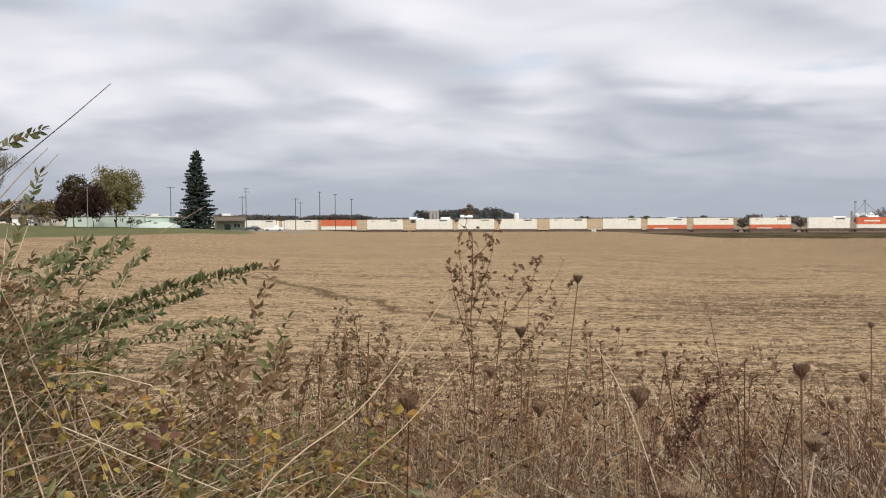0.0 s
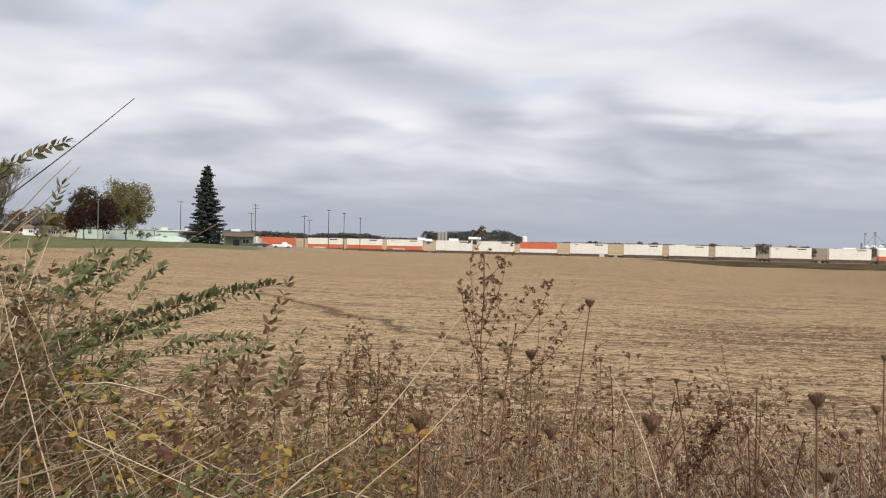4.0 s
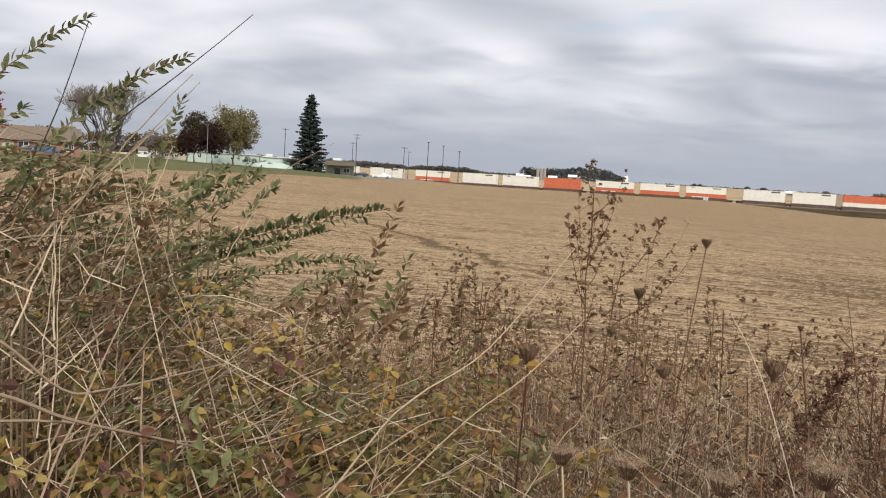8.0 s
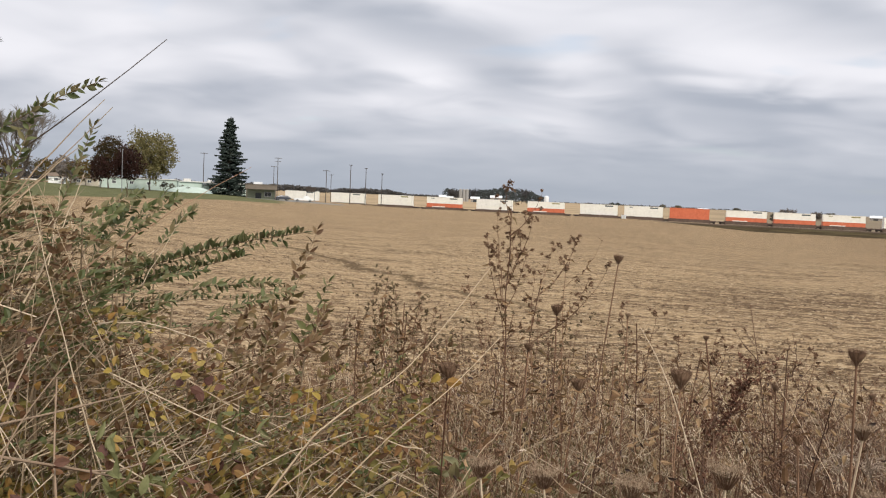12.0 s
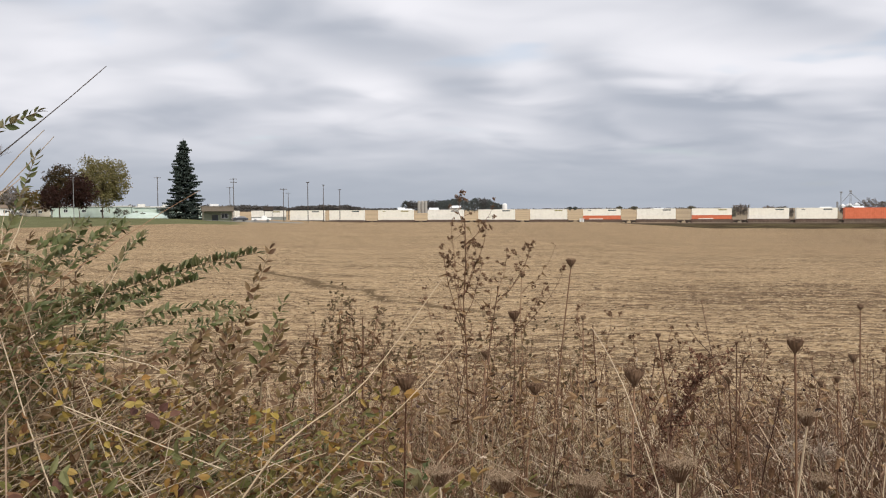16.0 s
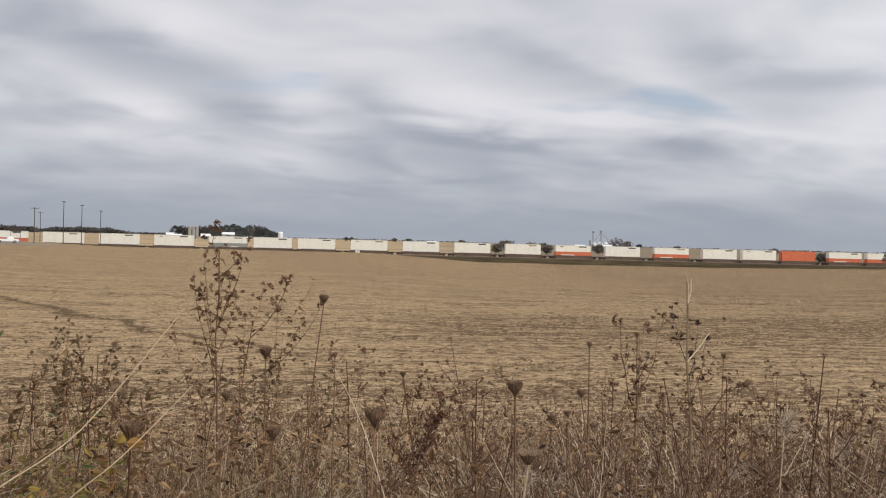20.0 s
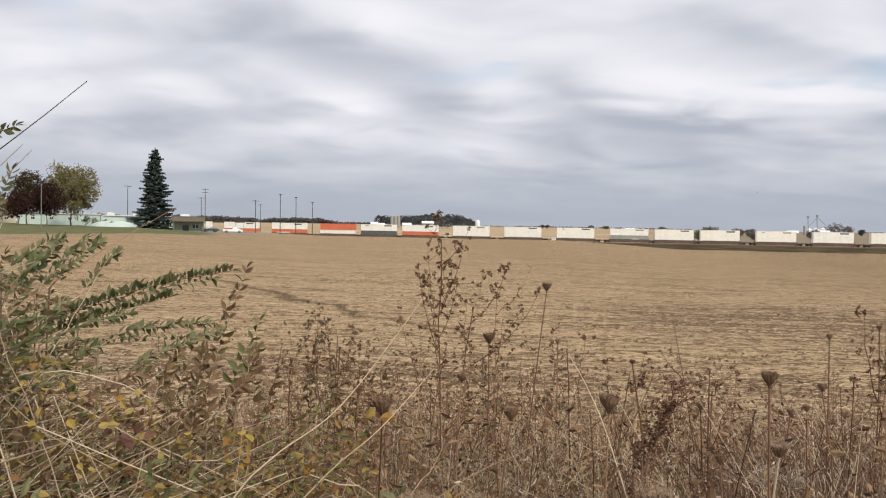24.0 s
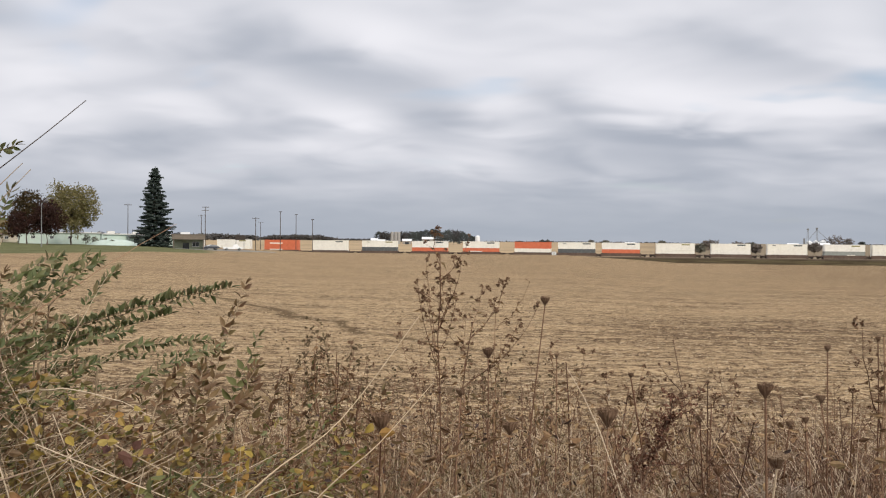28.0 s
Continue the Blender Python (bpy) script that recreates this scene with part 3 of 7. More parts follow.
# ---- ground: one sheet to the horizon ----
def make_ground():
    azs = sorted(set([round(-60 + 0.6 * i, 2) for i in range(251)] + [a for a in range(96, 300, 6)]))
    rad = [0.0, 0.8]
    while rad[-1] < 14:
        rad.append(rad[-1] + 0.35)
    while rad[-1] < 330:
        rad.append(rad[-1] * 1.035)
    while rad[-1] < 620:
        rad.append(rad[-1] + 7.0)
    while rad[-1] < 4900:
        rad.append(rad[-1] * 1.06)
    v = [(0.0, 0.0, gz(0, 0))]
    n = len(azs)
    for r in rad[1:]:
        for a in azs:
            x, y = r * math.sin(radians(a)), r * math.cos(radians(a))
            z = gz(x, y)
            if 8 < r < 70:
                rr = x * math.sin(radians(ROWS_DEG)) + y * math.cos(radians(ROWS_DEG))
                z += 0.05 * math.sin(rr * 2 * math.pi / 2.3) * noise.noise((x * 0.15, y * 0.4, 3.0)) + 0.05 * noise.noise((x * 0.4, y * 1.6, 7.0))
            v.append((x, y, z))
    f = [(0, 1 + (i + 1) % n, 1 + i) for i in range(n)]
    for k in range(len(rad) - 2):
        a, b = 1 + k * n, 1 + (k + 1) * n
        f += [(a + i, a + (i + 1) % n, b + (i + 1) % n, b + i) for i in range(n)]
    me = bpy.data.meshes.new("ground")
    me.from_pydata(v, [], f)
    me.materials.append(M_GROUND)
    tagged(new("ground", smooth_shade(me)), "harvested tan field with crop residue, sloping to a railway", "field", kind="structure")


make_ground()


# ---- the railway ----
def on_track(s, off=0.0, z=0.0):
    """The place s metres along the track, off metres beyond its middle."""
    return (s * math.cos(TRACK_H) + off * TRACK_N[0], TRACK_D - s * math.sin(TRACK_H) + off * TRACK_N[1], z)


def make_track():
    at = pose(0, TRACK_D, 0, 0, 0, -9.0)
    b = Sheet()
    for k in range(90):
        x0, x1 = -900 + k * 30, -870 + k * 30
        w = 0.12 * math.sin(k * 1.7)
        b.add([(x0, -3.6 + w, -4.75), (x1, -3.6 - w, -4.75), (x1, -1.9, RAIL_Z - 0.2), (x0, -1.9, RAIL_Z - 0.2), (x0, 1.9, RAIL_Z - 0.2), (x1, 1.9, RAIL_Z - 0.2), (x0, 3.6, -4.75), (x1, 3.6, -4.75)],
              [(0, 1, 2, 3), (3, 2, 5, 4), (4, 5, 7, 6)])
    tagged(part("ballast_bed", b, M_BALLAST, at=at), "brown-grey crushed-stone ballast bed of the railway", "ballast", kind="structure")
    for side in (-0.75, 0.75):
        s = Sheet().box(-900, 1800, side - 0.07, side + 0.07, RAIL_Z - 0.20, RAIL_Z - 0.16).box(-900, 1800, side - 0.012, side + 0.012, RAIL_Z - 0.16, RAIL_Z - 0.04).box(-900, 1800, side - 0.036, side + 0.036, RAIL_Z - 0.04, RAIL_Z)
        tagged(part("rail", s, M_RAIL, at=at), "rusty steel rail on the ballast", "rail", "pair of rails", "structure")


make_track()


# ---- the double-stack train ----
# place of each load along the train at the start, and the colours of the upper and lower box
LOADS = "-847WW -824WW -801WO -778WW -755WW -732WW -709WW -686OO -663WW -640WD -617WO -594WO -571OW -552WD -533WO -510WW -487WW -464WW -441WG -422WW -403WW -380WW -357WW -334WW -311WW -288WO -265WW -242WO -219WW -200WW -181OO -158WO -139WO -120WO -97WW -78WW -59OW -37WW -14WW 5WW 24WW 46WW 69WW 88WO 107WO 130WO 153WW 172OW 195WW 214WW 237WO 256WW 275WW 298WW 321WO 340WW 359OW 382WW 405WW 428WO 447OO 466WW 489WW 512WW"
SPEED = 22.1
BOX_L, BOX_H = 16.15, 2.9
MESHES = {}


def box_mesh(colour):
    """A 53-foot box: corner posts, corrugated sides, rails top and bottom."""
    if ("box", colour) not in MESHES:
        s = Sheet()
        L, W, H = BOX_L / 2, 1.3, BOX_H
        n = 46
        for side in (-1, 1):
            vs, fs = [], []
            for i in range(n * 2 + 1):
                x = -L + 0.15 + (2 * L - 0.3) * i / (n * 2)
                y = side * (W - (0.016 if i % 4 < 2 else 0.0))
                vs += [(x, y, 0.16), (x, y, H - 0.12)]
            fs = [(2 * i, 2 * i + 2, 2 * i + 3, 2 * i + 1) for i in range(n * 2)]
            s.add(vs, fs)
            s.box(-L, L, side * W - 0.06, side * W + 0.012, 0, 0.18)
            s.box(-L, L, side * W - 0.06, side * W + 0.012, H - 0.14, H - 0.004)
            for x in (-L, L - 0.16, -6.17, 6.03):
                s.box(x, x + 0.16, side * W - 0.08, side * W + 0.02, 0.0, H)
        s.box(-L + 0.02, L - 0.02, -W + 0.02, W - 0.02, H - 0.03, H + 0.004)
        s.box(-L + 0.02, L - 0.02, -W + 0.02, W - 0.02, 0.02, 0.1)
        s.box(-L + 0.01, -L + 0.07, -W + 0.05, W - 0.05, 0.05, H - 0.05)
        s.box(L - 0.07, L - 0.01, -W + 0.05, W - 0.05, 0.05, H - 0.05)
        MESHES["box", colour] = s.mesh("container", {"W": M_WHITE, "C": M_CREAM, "O": M_ORANGE, "D": M_SLATE, "G": M_GREYGREEN}[colour])
    return MESHES["box", colour]


def plate(x0, x1, z0, z1, mat, key):
    if key not in MESHES:
        s = Sheet().box(x0, x1, -1.345, -1.325, z0, z1)
        MESHES[key] = s.mesh("lettering_bar", mat)
    return MESHES[key]


def container(colour, upper, serial):
    names = {"W": "white", "C": "off-white", "O": "orange", "D": "dark grey", "G": "grey"}
    ob = thing("shipping_container", Matrix(), f"{names[colour]} corrugated container {'stacked on another' if upper else 'in the well of a railway car'}", "container", "containers on the train")
    part("body", box_mesh(colour), None, ob)
    if colour in "WC" and upper:
        k = serial % 3
        mk, nm = (M_MARK, "a") if k else (M_MARKY, "b")
        part("lettering_bar", plate(2.6, 6.0, 2.02, 2.52, mk, ("up", nm, k == 1)), None, ob, "dark band of unreadable lettering")
        if serial % 4 == 1:
            part("lettering_bar", plate(-6.0, -4.6, 2.1, 2.35, mk, ("upl", nm)), None, ob)
    elif colour in "WC":
        part("lettering_bar", plate(-6.3, -3.0, 0.9, 1.3, M_MARK, ("lo",)), None, ob, "dark band of unreadable lettering")
    elif colour == "O":
        part("lettering_bar", plate(-5.5, 0.5, 1.1, 1.6, M_WHITE, ("or",)), None, ob, "pale band of unreadable lettering") if serial % 2 else None
    elif colour == "G":
        part("lettering_bar", plate(1.0, 4.2, 0.9, 1.5, M_WHITE, ("gr",)), None, ob, "pale band of unreadable lettering")
    return ob


def bogie(parent, x):
    b = part("bogie", MESHES.setdefault("bogie", Sheet().box(-1.3, 1.3, -1.05, -0.9, 0.35, 0.72, 0.06).box(-1.3, 1.3, 0.9, 1.05, 0.35, 0.72, 0.06).box(-0.28, 0.28, -1.1, 1.1, 0.3, 0.85, 0.05).mesh("bogie", M_IRON)), None, parent, "cast iron four-wheel bogie", pose(x, 0, 0))
    if "wheelset" not in MESHES:
        s = Sheet()
        for y in (-0.76, 0.70):
            vs, fs = [], []
            n = 16
            for yy, r in ((y, 0.46), (y + 0.06, 0.46), (y + 0.06, 0.1), (y, 0.1)):
                vs += [(r * math.cos(2 * math.pi * k / n), yy, 0.46 + r * math.sin(2 * math.pi * k / n)) for k in range(n)]
            fs = [(i * n + k, ((i + 1) % 4) * n + k, ((i + 1) % 4) * n + (k + 1) % n, i * n + (k + 1) % n) for i in range(4) for k in range(n)]
            s.add(vs, fs)
        s.tube([(0, -0.8, 0.46), (0, 0.8, 0.46)], 0.09, None, 8)
        MESHES["wheelset"] = s.mesh("wheelset", M_IRON)
    for dx in (-0.88, 0.88):
        part("wheelset", MESHES["wheelset"], None, b, at=pose(dx, 0, 0))


def well_mesh(left, right):
    key = ("well", left, right)
    if key not in MESHES:
        s = Sheet()
        for y in (-1.42, 1.34):
            s.box(-8.5, 8.5, y, y + 0.08, 0.30, 1.52)
            s.box(-8.5, 8.5, y - 0.05, y + 0.13, 1.44, 1.56)
            s.box(-8.5, 8.5, y - 0.04, y + 0.12, 0.26, 0.38)
            for k in range(12):
                s.box(-8.0 + k * 1.45, -7.88 + k * 1.45, y - 0.05, y + 0.13, 0.38, 1.44)
        s.box(-8.3, 8.3, -1.34, 1.34, 0.22, 0.30)
        for e, (lo, hi) in ((-1, left), (1, right)):
            a, b = sorted((e * 8.3, e * hi))
            s.box(a, b, -1.2, 1.2, 0.92, 1.18, 0.03)
            s.box(a, b, -0.35, 0.35, 0.6, 0.95)
            s.box(*sorted((e * (hi - 0.12), e * hi)), -1.35, 1.35, 1.0, 1.3)
        MESHES[key] = s.mesh("well_body", M_CAR)
    return MESHES[key]


MOVES = []


def make_train():
    loads = [(float(w[:-2]), w[-2], w[-1]) for w in LOADS.split()]
    for i, (s0, up, lo) in enumerate(loads):
        gl = s0 - loads[i - 1][0] if i else 23.0
        gr = loads[i + 1][0] - s0 if i + 1 < len(loads) else 23.0
        hl, hr = (9.4 if gl < 21 else 10.9), (9.4 if gr < 21 else 10.9)
        car = thing("well_car", Matrix(), "low brown railway well car carrying two stacked containers", "railway car", "cars of the train")
        part("well_body", well_mesh((0, hl), (0, hr)), None, car)
        bogie(car, -9.5 if gl < 21 else -9.3)
        if gr >= 21:
            bogie(car, 9.3)
            part("coupler", MESHES.setdefault("coupler", Sheet().box(10.4, 11.7, -0.12, 0.12, 0.75, 1.0, 0.03).box(11.3, 11.75, -0.22, 0.22, 0.7, 1.05, 0.05).mesh("coupler", M_IRON)), None, car)
        low_, top_ = "C" if lo == "W" and i % 3 == 1 else lo, "C" if up == "W" and i % 4 == 2 else up
        for dz, ob in ((0.0, car), (0.30, container(low_, False, i)), (0.30 + BOX_H + 0.006, container(top_, True, i))):
            MOVES.append((ob, s0, dz))


make_train()


# ---- trees ----
def polar(az, d, dz=0.0):
    """Place at a bearing in degrees east of north and a distance from the road."""
    x, y = d * math.sin(radians(az)), d * math.cos(radians(az))
    return x, y, gz(x, y) + dz


def crown_points(n, rx, rz, hollow=0.35, lump=1.1, seed=0.0):
    pts = []
    while len(pts) < n:
        p = rdir()
        rr = R.random() ** 0.4
        if rr < hollow:
            continue
        k = 0.95 + 0.40 * noise.noise(p * lump * 1.6 + Vector((seed, 0, 0)))
        if noise.noise(p * rr * 3.0 + Vector((seed, 5, 0))) < -0.28:
            continue
        pts.append(Vector((p.x * rx * rr * k, p.y * rx * rr * k, p.z * rz * rr * k)))
    return pts


def broad_tree(name, at, h, width, low, leaf_mat, n=260, per=9, leaf=0.55, label="", cat="tree", trunk_r=0.03, seed=0.0, spread=0.8):
    """Tapered trunk, forked limbs reaching into the crown, and clumps of leaves with gaps between."""
    t = thing(name, pose(*at), label, cat)
    wood, leaves = Sheet(), Sheet()
    r0 = h * trunk_r * 0.5
    fork = Vector((R.uniform(-.2, .2), R.uniform(-.2, .2), low * 1.05))
    wood.tube([(0, 0, -0.4), (0.02 * h * R.uniform(-1, 1), 0, low * 0.5), tuple(fork), tuple(fork + Vector((0, 0, (h - low) * 0.55)))], r0, r0 * 0.25, 7)
    mid = Vector((0, 0, low + (h - low) * 0.5))
    pts = crown_points(n, width / 2, (h - low) / 2, seed=seed)
    for i, p in enumerate(pts):
        c = p + mid
        if i % 7 == 0:
            a = fork + Vector((0, 0, (h - low) * 0.5 * R.random()))
            b = a.lerp(c, 0.5) + Vector((0, 0, 0.05 * h))
            wood.tube([tuple(a), tuple(b), tuple(c)], r0 * 0.28, r0 * 0.05, 4, False)
        for _ in range(per):
            q = c + rdir() * (R.random() * width * 0.075 * spread * 1.6)
            leaves.leaf(q, rdir(0.6), rdir(), leaf * R.uniform(0.7, 1.3), leaf * 0.7)
    part("trunk", wood, M_BARK, t)
    part("crown", leaves, leaf_mat, t, kind="stuff")
    return t


def twig_tree(name, at, h, width, label, seed=1):
    """A leafless tree: limbs forking to fine twigs."""
    t = thing(name, pose(*at), label, "tree")
    rr = random.Random(seed)
    trunk, twigs = Sheet(), Sheet()

    def grow(p, d, length, r, depth):
        mid = p + d * length * 0.5 + Vector((rr.gauss(0, .05), rr.gauss(0, .05), 0.03)) * length
        e = p + d * length
        (trunk if depth < 3 else twigs).tube([tuple(p), tuple(mid), tuple(e)], r, r * 0.62, 5 if depth < 3 else 3, False)
        if depth >= 7:
            return
        for _ in range(3 if depth < 5 else 2):
            nd = (d + Vector((rr.gauss(0, .38), rr.gauss(0, .38), rr.gauss(0.22, .2)))).normalized()
            grow(p.lerp(e, rr.uniform(0.6, 1.0)), nd, length * rr.uniform(0.62, 0.82), max(r * 0.62, 0.022), depth + 1)

    for k in range(5):
        a = 2 * math.pi * k / 5
        grow(Vector((0.15 * math.cos(a), 0.15 * math.sin(a), h * 0.02)), Vector((math.cos(a) * width / h * 0.5, math.sin(a) * width / h * 0.5, 1)).normalized(), h * 0.29, h * 0.014, 0)
    part("trunk", trunk, M_BARK, t)
    part("twig_work", twigs, M_TWIGGREY, t, "bare grey twigs", kind="stuff")
    return t


M_TWIGGREY = surf("grey_twig_bark", (0.15, 0.125, 0.105), (0.22, 0.19, 0.16), 9.0, 0.95, 0.3)


def spruce(at, h, width, label):
    """A full cone of layered, drooping boughs."""
    t = thing("spruce_tree", pose(*at), label, "tree")
    part("trunk", Sheet().tube([(0, 0, -0.3), (0.05, 0, h * 0.5), (0, 0, h * 0.985)], 0.34, 0.03, 8), M_BARK, t)
    wood, nd = Sheet(), Sheet()
    z = h * 0.05
    while z < h * 0.985:
        k = 1 - z / h
        reach = width / 2 * min(1.0, 1.08 * k ** 0.66) * R.uniform(0.88, 1.08) + 0.10
        n = R.randint(7, 10)
        a0 = R.random() * 6.28
        for i in range(n):
            a = a0 + 6.28 * i / n + R.uniform(-.3, .3)
            L = reach * R.choice((0.45, 0.6, 0.75, 0.85, 0.95, 1.05, 1.15, 1.32))
            d = Vector((math.cos(a), math.sin(a), 0))
            sag = R.uniform(0.25, 1.0) * (0.35 + 0.8 * k)
            z_ = z + R.uniform(-.35, .35)
            pts = [Vector((0, 0, z_)), d * L * 0.5 + Vector((0, 0, z_ - sag * L * 0.30)), d * L + Vector((0, 0, z_ - sag * L * 0.36 + 0.06 * L))]
            wood.tube([tuple(p) for p in pts], 0.03 + 0.02 * k, 0.008, 3, False)
            m = max(5, int(L * 5.5))
            side = Vector((-d.y, d.x, 0))
            for j in range(m):
                u = 0.25 + 0.75 * (j + R.random()) / m
                p = pts[0].lerp(pts[1], u * 2) if u < 0.5 else pts[1].lerp(pts[2], u * 2 - 1)
                for sgn in (-1, 1):
                    w = (1.15 - u) * 0.5 + 0.26
                    nd.leaf(p, d * 0.55 + side * sgn * R.uniform(0.4, 1.0) + Vector((0, 0, R.uniform(-.8, 0.1))), Vector((0, 0, 1)), w * R.uniform(0.8, 1.45), 0.32, 0.3, 0.3)
                nd.leaf(p, d * 0.5 + Vector((0, 0, -R.uniform(0.4, 1.2))), side, R.uniform(0.35, 0.75), 0.22, 0.3, 0.2)
        z += h * R.uniform(0.013, 0.021)
    for i in range(20):
        nd.leaf((0, 0, h * (0.945 + 0.003 * i)), rdir(0.3, 0.8), (0, 0, 1), 0.36, 0.12)
    part("branch_work", wood, M_BARK, t, kind="stuff")
    part("foliage", nd, M_NEEDLE, t, "dark blue-green needle sprays", kind="stuff")


spruce(polar(-18.06, 243), 22.3, 9.8, "tall dark spruce on the lawn before a green building")
broad_tree("maple_tree", polar(-23.05, 250), 17.6, 15.0, 3.2, M_OLIVE, 640, 15, 0.52, "broad tree with thinning olive-yellow autumn leaves", seed=2.0)
broad_tree("crabapple_tree", polar(-24.45, 236), 11.2, 8.2, 2.2, M_MAROON, 480, 13, 0.42, "round tree with dark maroon leaves on the lawn", seed=4.0)
broad_tree("oak_tree", polar(-25.55, 242), 14.8, 8.2, 2.6, M_DARKRUST, 460, 13, 0.44, "tree with dark bronze autumn leaves", seed=6.0)
broad_tree("crabapple_tree", polar(-26.0, 232), 8.6, 5.4, 1.8, M_MAROON, 260, 12, 0.4, "small dark maroon tree beside the lawn", seed=9.0)
twig_tree("bare_tree", polar(-30.9, 168), 17.2, 23.0, "bare grey spreading tree beside the brick house", 5)
broad_tree("red_maple_tree", polar(-38.0, 118), 8.8, 6.0, 1.6, M_REDLEAF, 200, 9, 0.45, "small tree with scarlet autumn leaves", seed=12.0)
for i, (az, d, h, w) in enumerate(((-26.9, 288, 9.0, 11), (-28.0, 292, 8.6, 10), (-29.2, 330, 9, 9), (-28.2, 345, 10.5, 9), (-27.4, 335, 8.5, 9), (-30.4, 340, 9.5, 10), (-31.5, 330, 8, 9), (-33.0, 335, 9, 10), (-34.6, 330, 8, 9))):
    broad_tree("shade_tree", polar(az, d), h, w, 1.6, M_DUNWOOD if i % 2 else M_RUST, 120, 8, 0.7, "dull brown half-bare tree behind the lawn", seed=20.0 + i)
for i, (az, d, h, w) in enumerate(((-22.2, 262, 3.2, 2.6), (-21.7, 262, 2.4, 2.2), (-20.6, 258, 1.6, 2.0), (-21.1, 262, 2.0, 1.6))):
    broad_tree("shrub", polar(az, d), h, w, 0.3, M_BUSH, 60, 8, 0.28, "dark green shrub against the green building", "shrub", seed=30.0 + i)


# ---- buildings in the west ----
def facing(az, d, turn=0.0):
    """A pose at a bearing, x to the east along the front, y away from the road."""
    x, y, z = polar(az, d)
    return pose(x, y, z, 0, 0, -az + turn)


def window(parent, x0, x1, z0, z1, y=-0.03, frame_mat=None):
    w = part("window", Sheet().box(x0 + 0.08, x1 - 0.08, y - 0.01, y + 0.05, z0 + 0.08, z1 - 0.08), M_GLASS, parent)
    s = Sheet()
    for a, b, c, e in ((x0, x1, z0, z0 + 0.08), (x0, x1, z1 - 0.08, z1), (x0, x0 + 0.08, z0 + 0.08, z1 - 0.08), (x1 - 0.08, x1, z0 + 0.08, z1 - 0.08)):
        s.box(a, b, y - 0.05, y + 0.05, c, e)
    s.box((x0 + x1) / 2 - 0.03, (x0 + x1) / 2 + 0.03, y - 0.03, y + 0.05, z0 + 0.08, z1 - 0.08)
    part("frame", s, frame_mat or M_CARPAINT, w)


def green_building():
    b = thing("green_building", facing(-22.2, 272, 6), "long low mint-green building with a pale flat roof", "building")
    part("wall", Sheet().box(-18, 4, 0, 12, -0.5, 3.3), M_MINT, b, "painted mint-green wall")
    part("wall", Sheet().box(4.01, 25, -3, 12, -0.5, 3.0), M_MINT, b)
    part("roof", Sheet().box(-18.4, 4.3, -0.4, 12.4, 3.3, 3.62, 0.05), M_ROOFLT, b, "pale flat roof")
    part("roof", Sheet().box(4.35, 25.5, -3.5, 12.4, 3.0, 3.34, 0.05), M_ROOFLT, b)
    can = part("entrance_canopy", Sheet().add([(11, -5.2, 2.75), (17, -5.2, 2.75), (17, -3, 2.95), (11, -3, 2.95), (11, -5.2, 2.45), (17, -5.2, 2.45), (16, -3, 1.9), (12, -3, 1.9)], [(0, 1, 2, 3), (4, 7, 6, 5), (0, 4, 5, 1), (1, 5, 6, 2), (0, 3, 7, 4), (3, 2, 6, 7)]), M_SLATE, b, "dark wedge-shaped canopy over the entrance")
    part("post", Sheet().tube([(11.6, -4.9, -0.4), (11.6, -4.9, 2.45)], 0.07), M_STEELPOLE, can)
    part("post", Sheet().tube([(16.4, -4.9, -0.4), (16.4, -4.9, 2.45)], 0.07), M_STEELPOLE, can)
    part("door", Sheet().box(13.2, 14.8, -3.06, -2.98, -0.4, 1.85), M_GLASS, b, "dark glass entrance door")
    for x in (18.6, 20.0, 21.4, 22.8):
        window(b, x, x + 1.0, 0.5, 2.4, -3.04)
    for x in (-15, -10, -5):
        window(b, x, x + 1.2, 1.6, 2.5, -0.03)
    for k, (x, w, hh) in enumerate(((6.5, 2.2, 0.8), (14, 1.4, 0.6), (20.5, 1.8, 0.7))):
        part("roof_unit", Sheet().box(x, x + w, 4, 6.2, 3.34, 3.34 + hh, 0.06), M_ROOFLT, b, "white rooftop air unit")
    # a mown grass bank with a pale membrane hump beside it
    hump = Sheet()
    rings = [(0, 1.75), (3.0, 1.6), (5.5, 1.0), (7.2, 0.25), (8.0, -0.3)]
    hump.lathe([(r, z) for r, z in reversed(rings)], 20)
    tagged(part("mint_canopy", hump, M_MINT, at=facing(-20.55, 262)), "low rounded mint-green canopy before the building", "canopy")


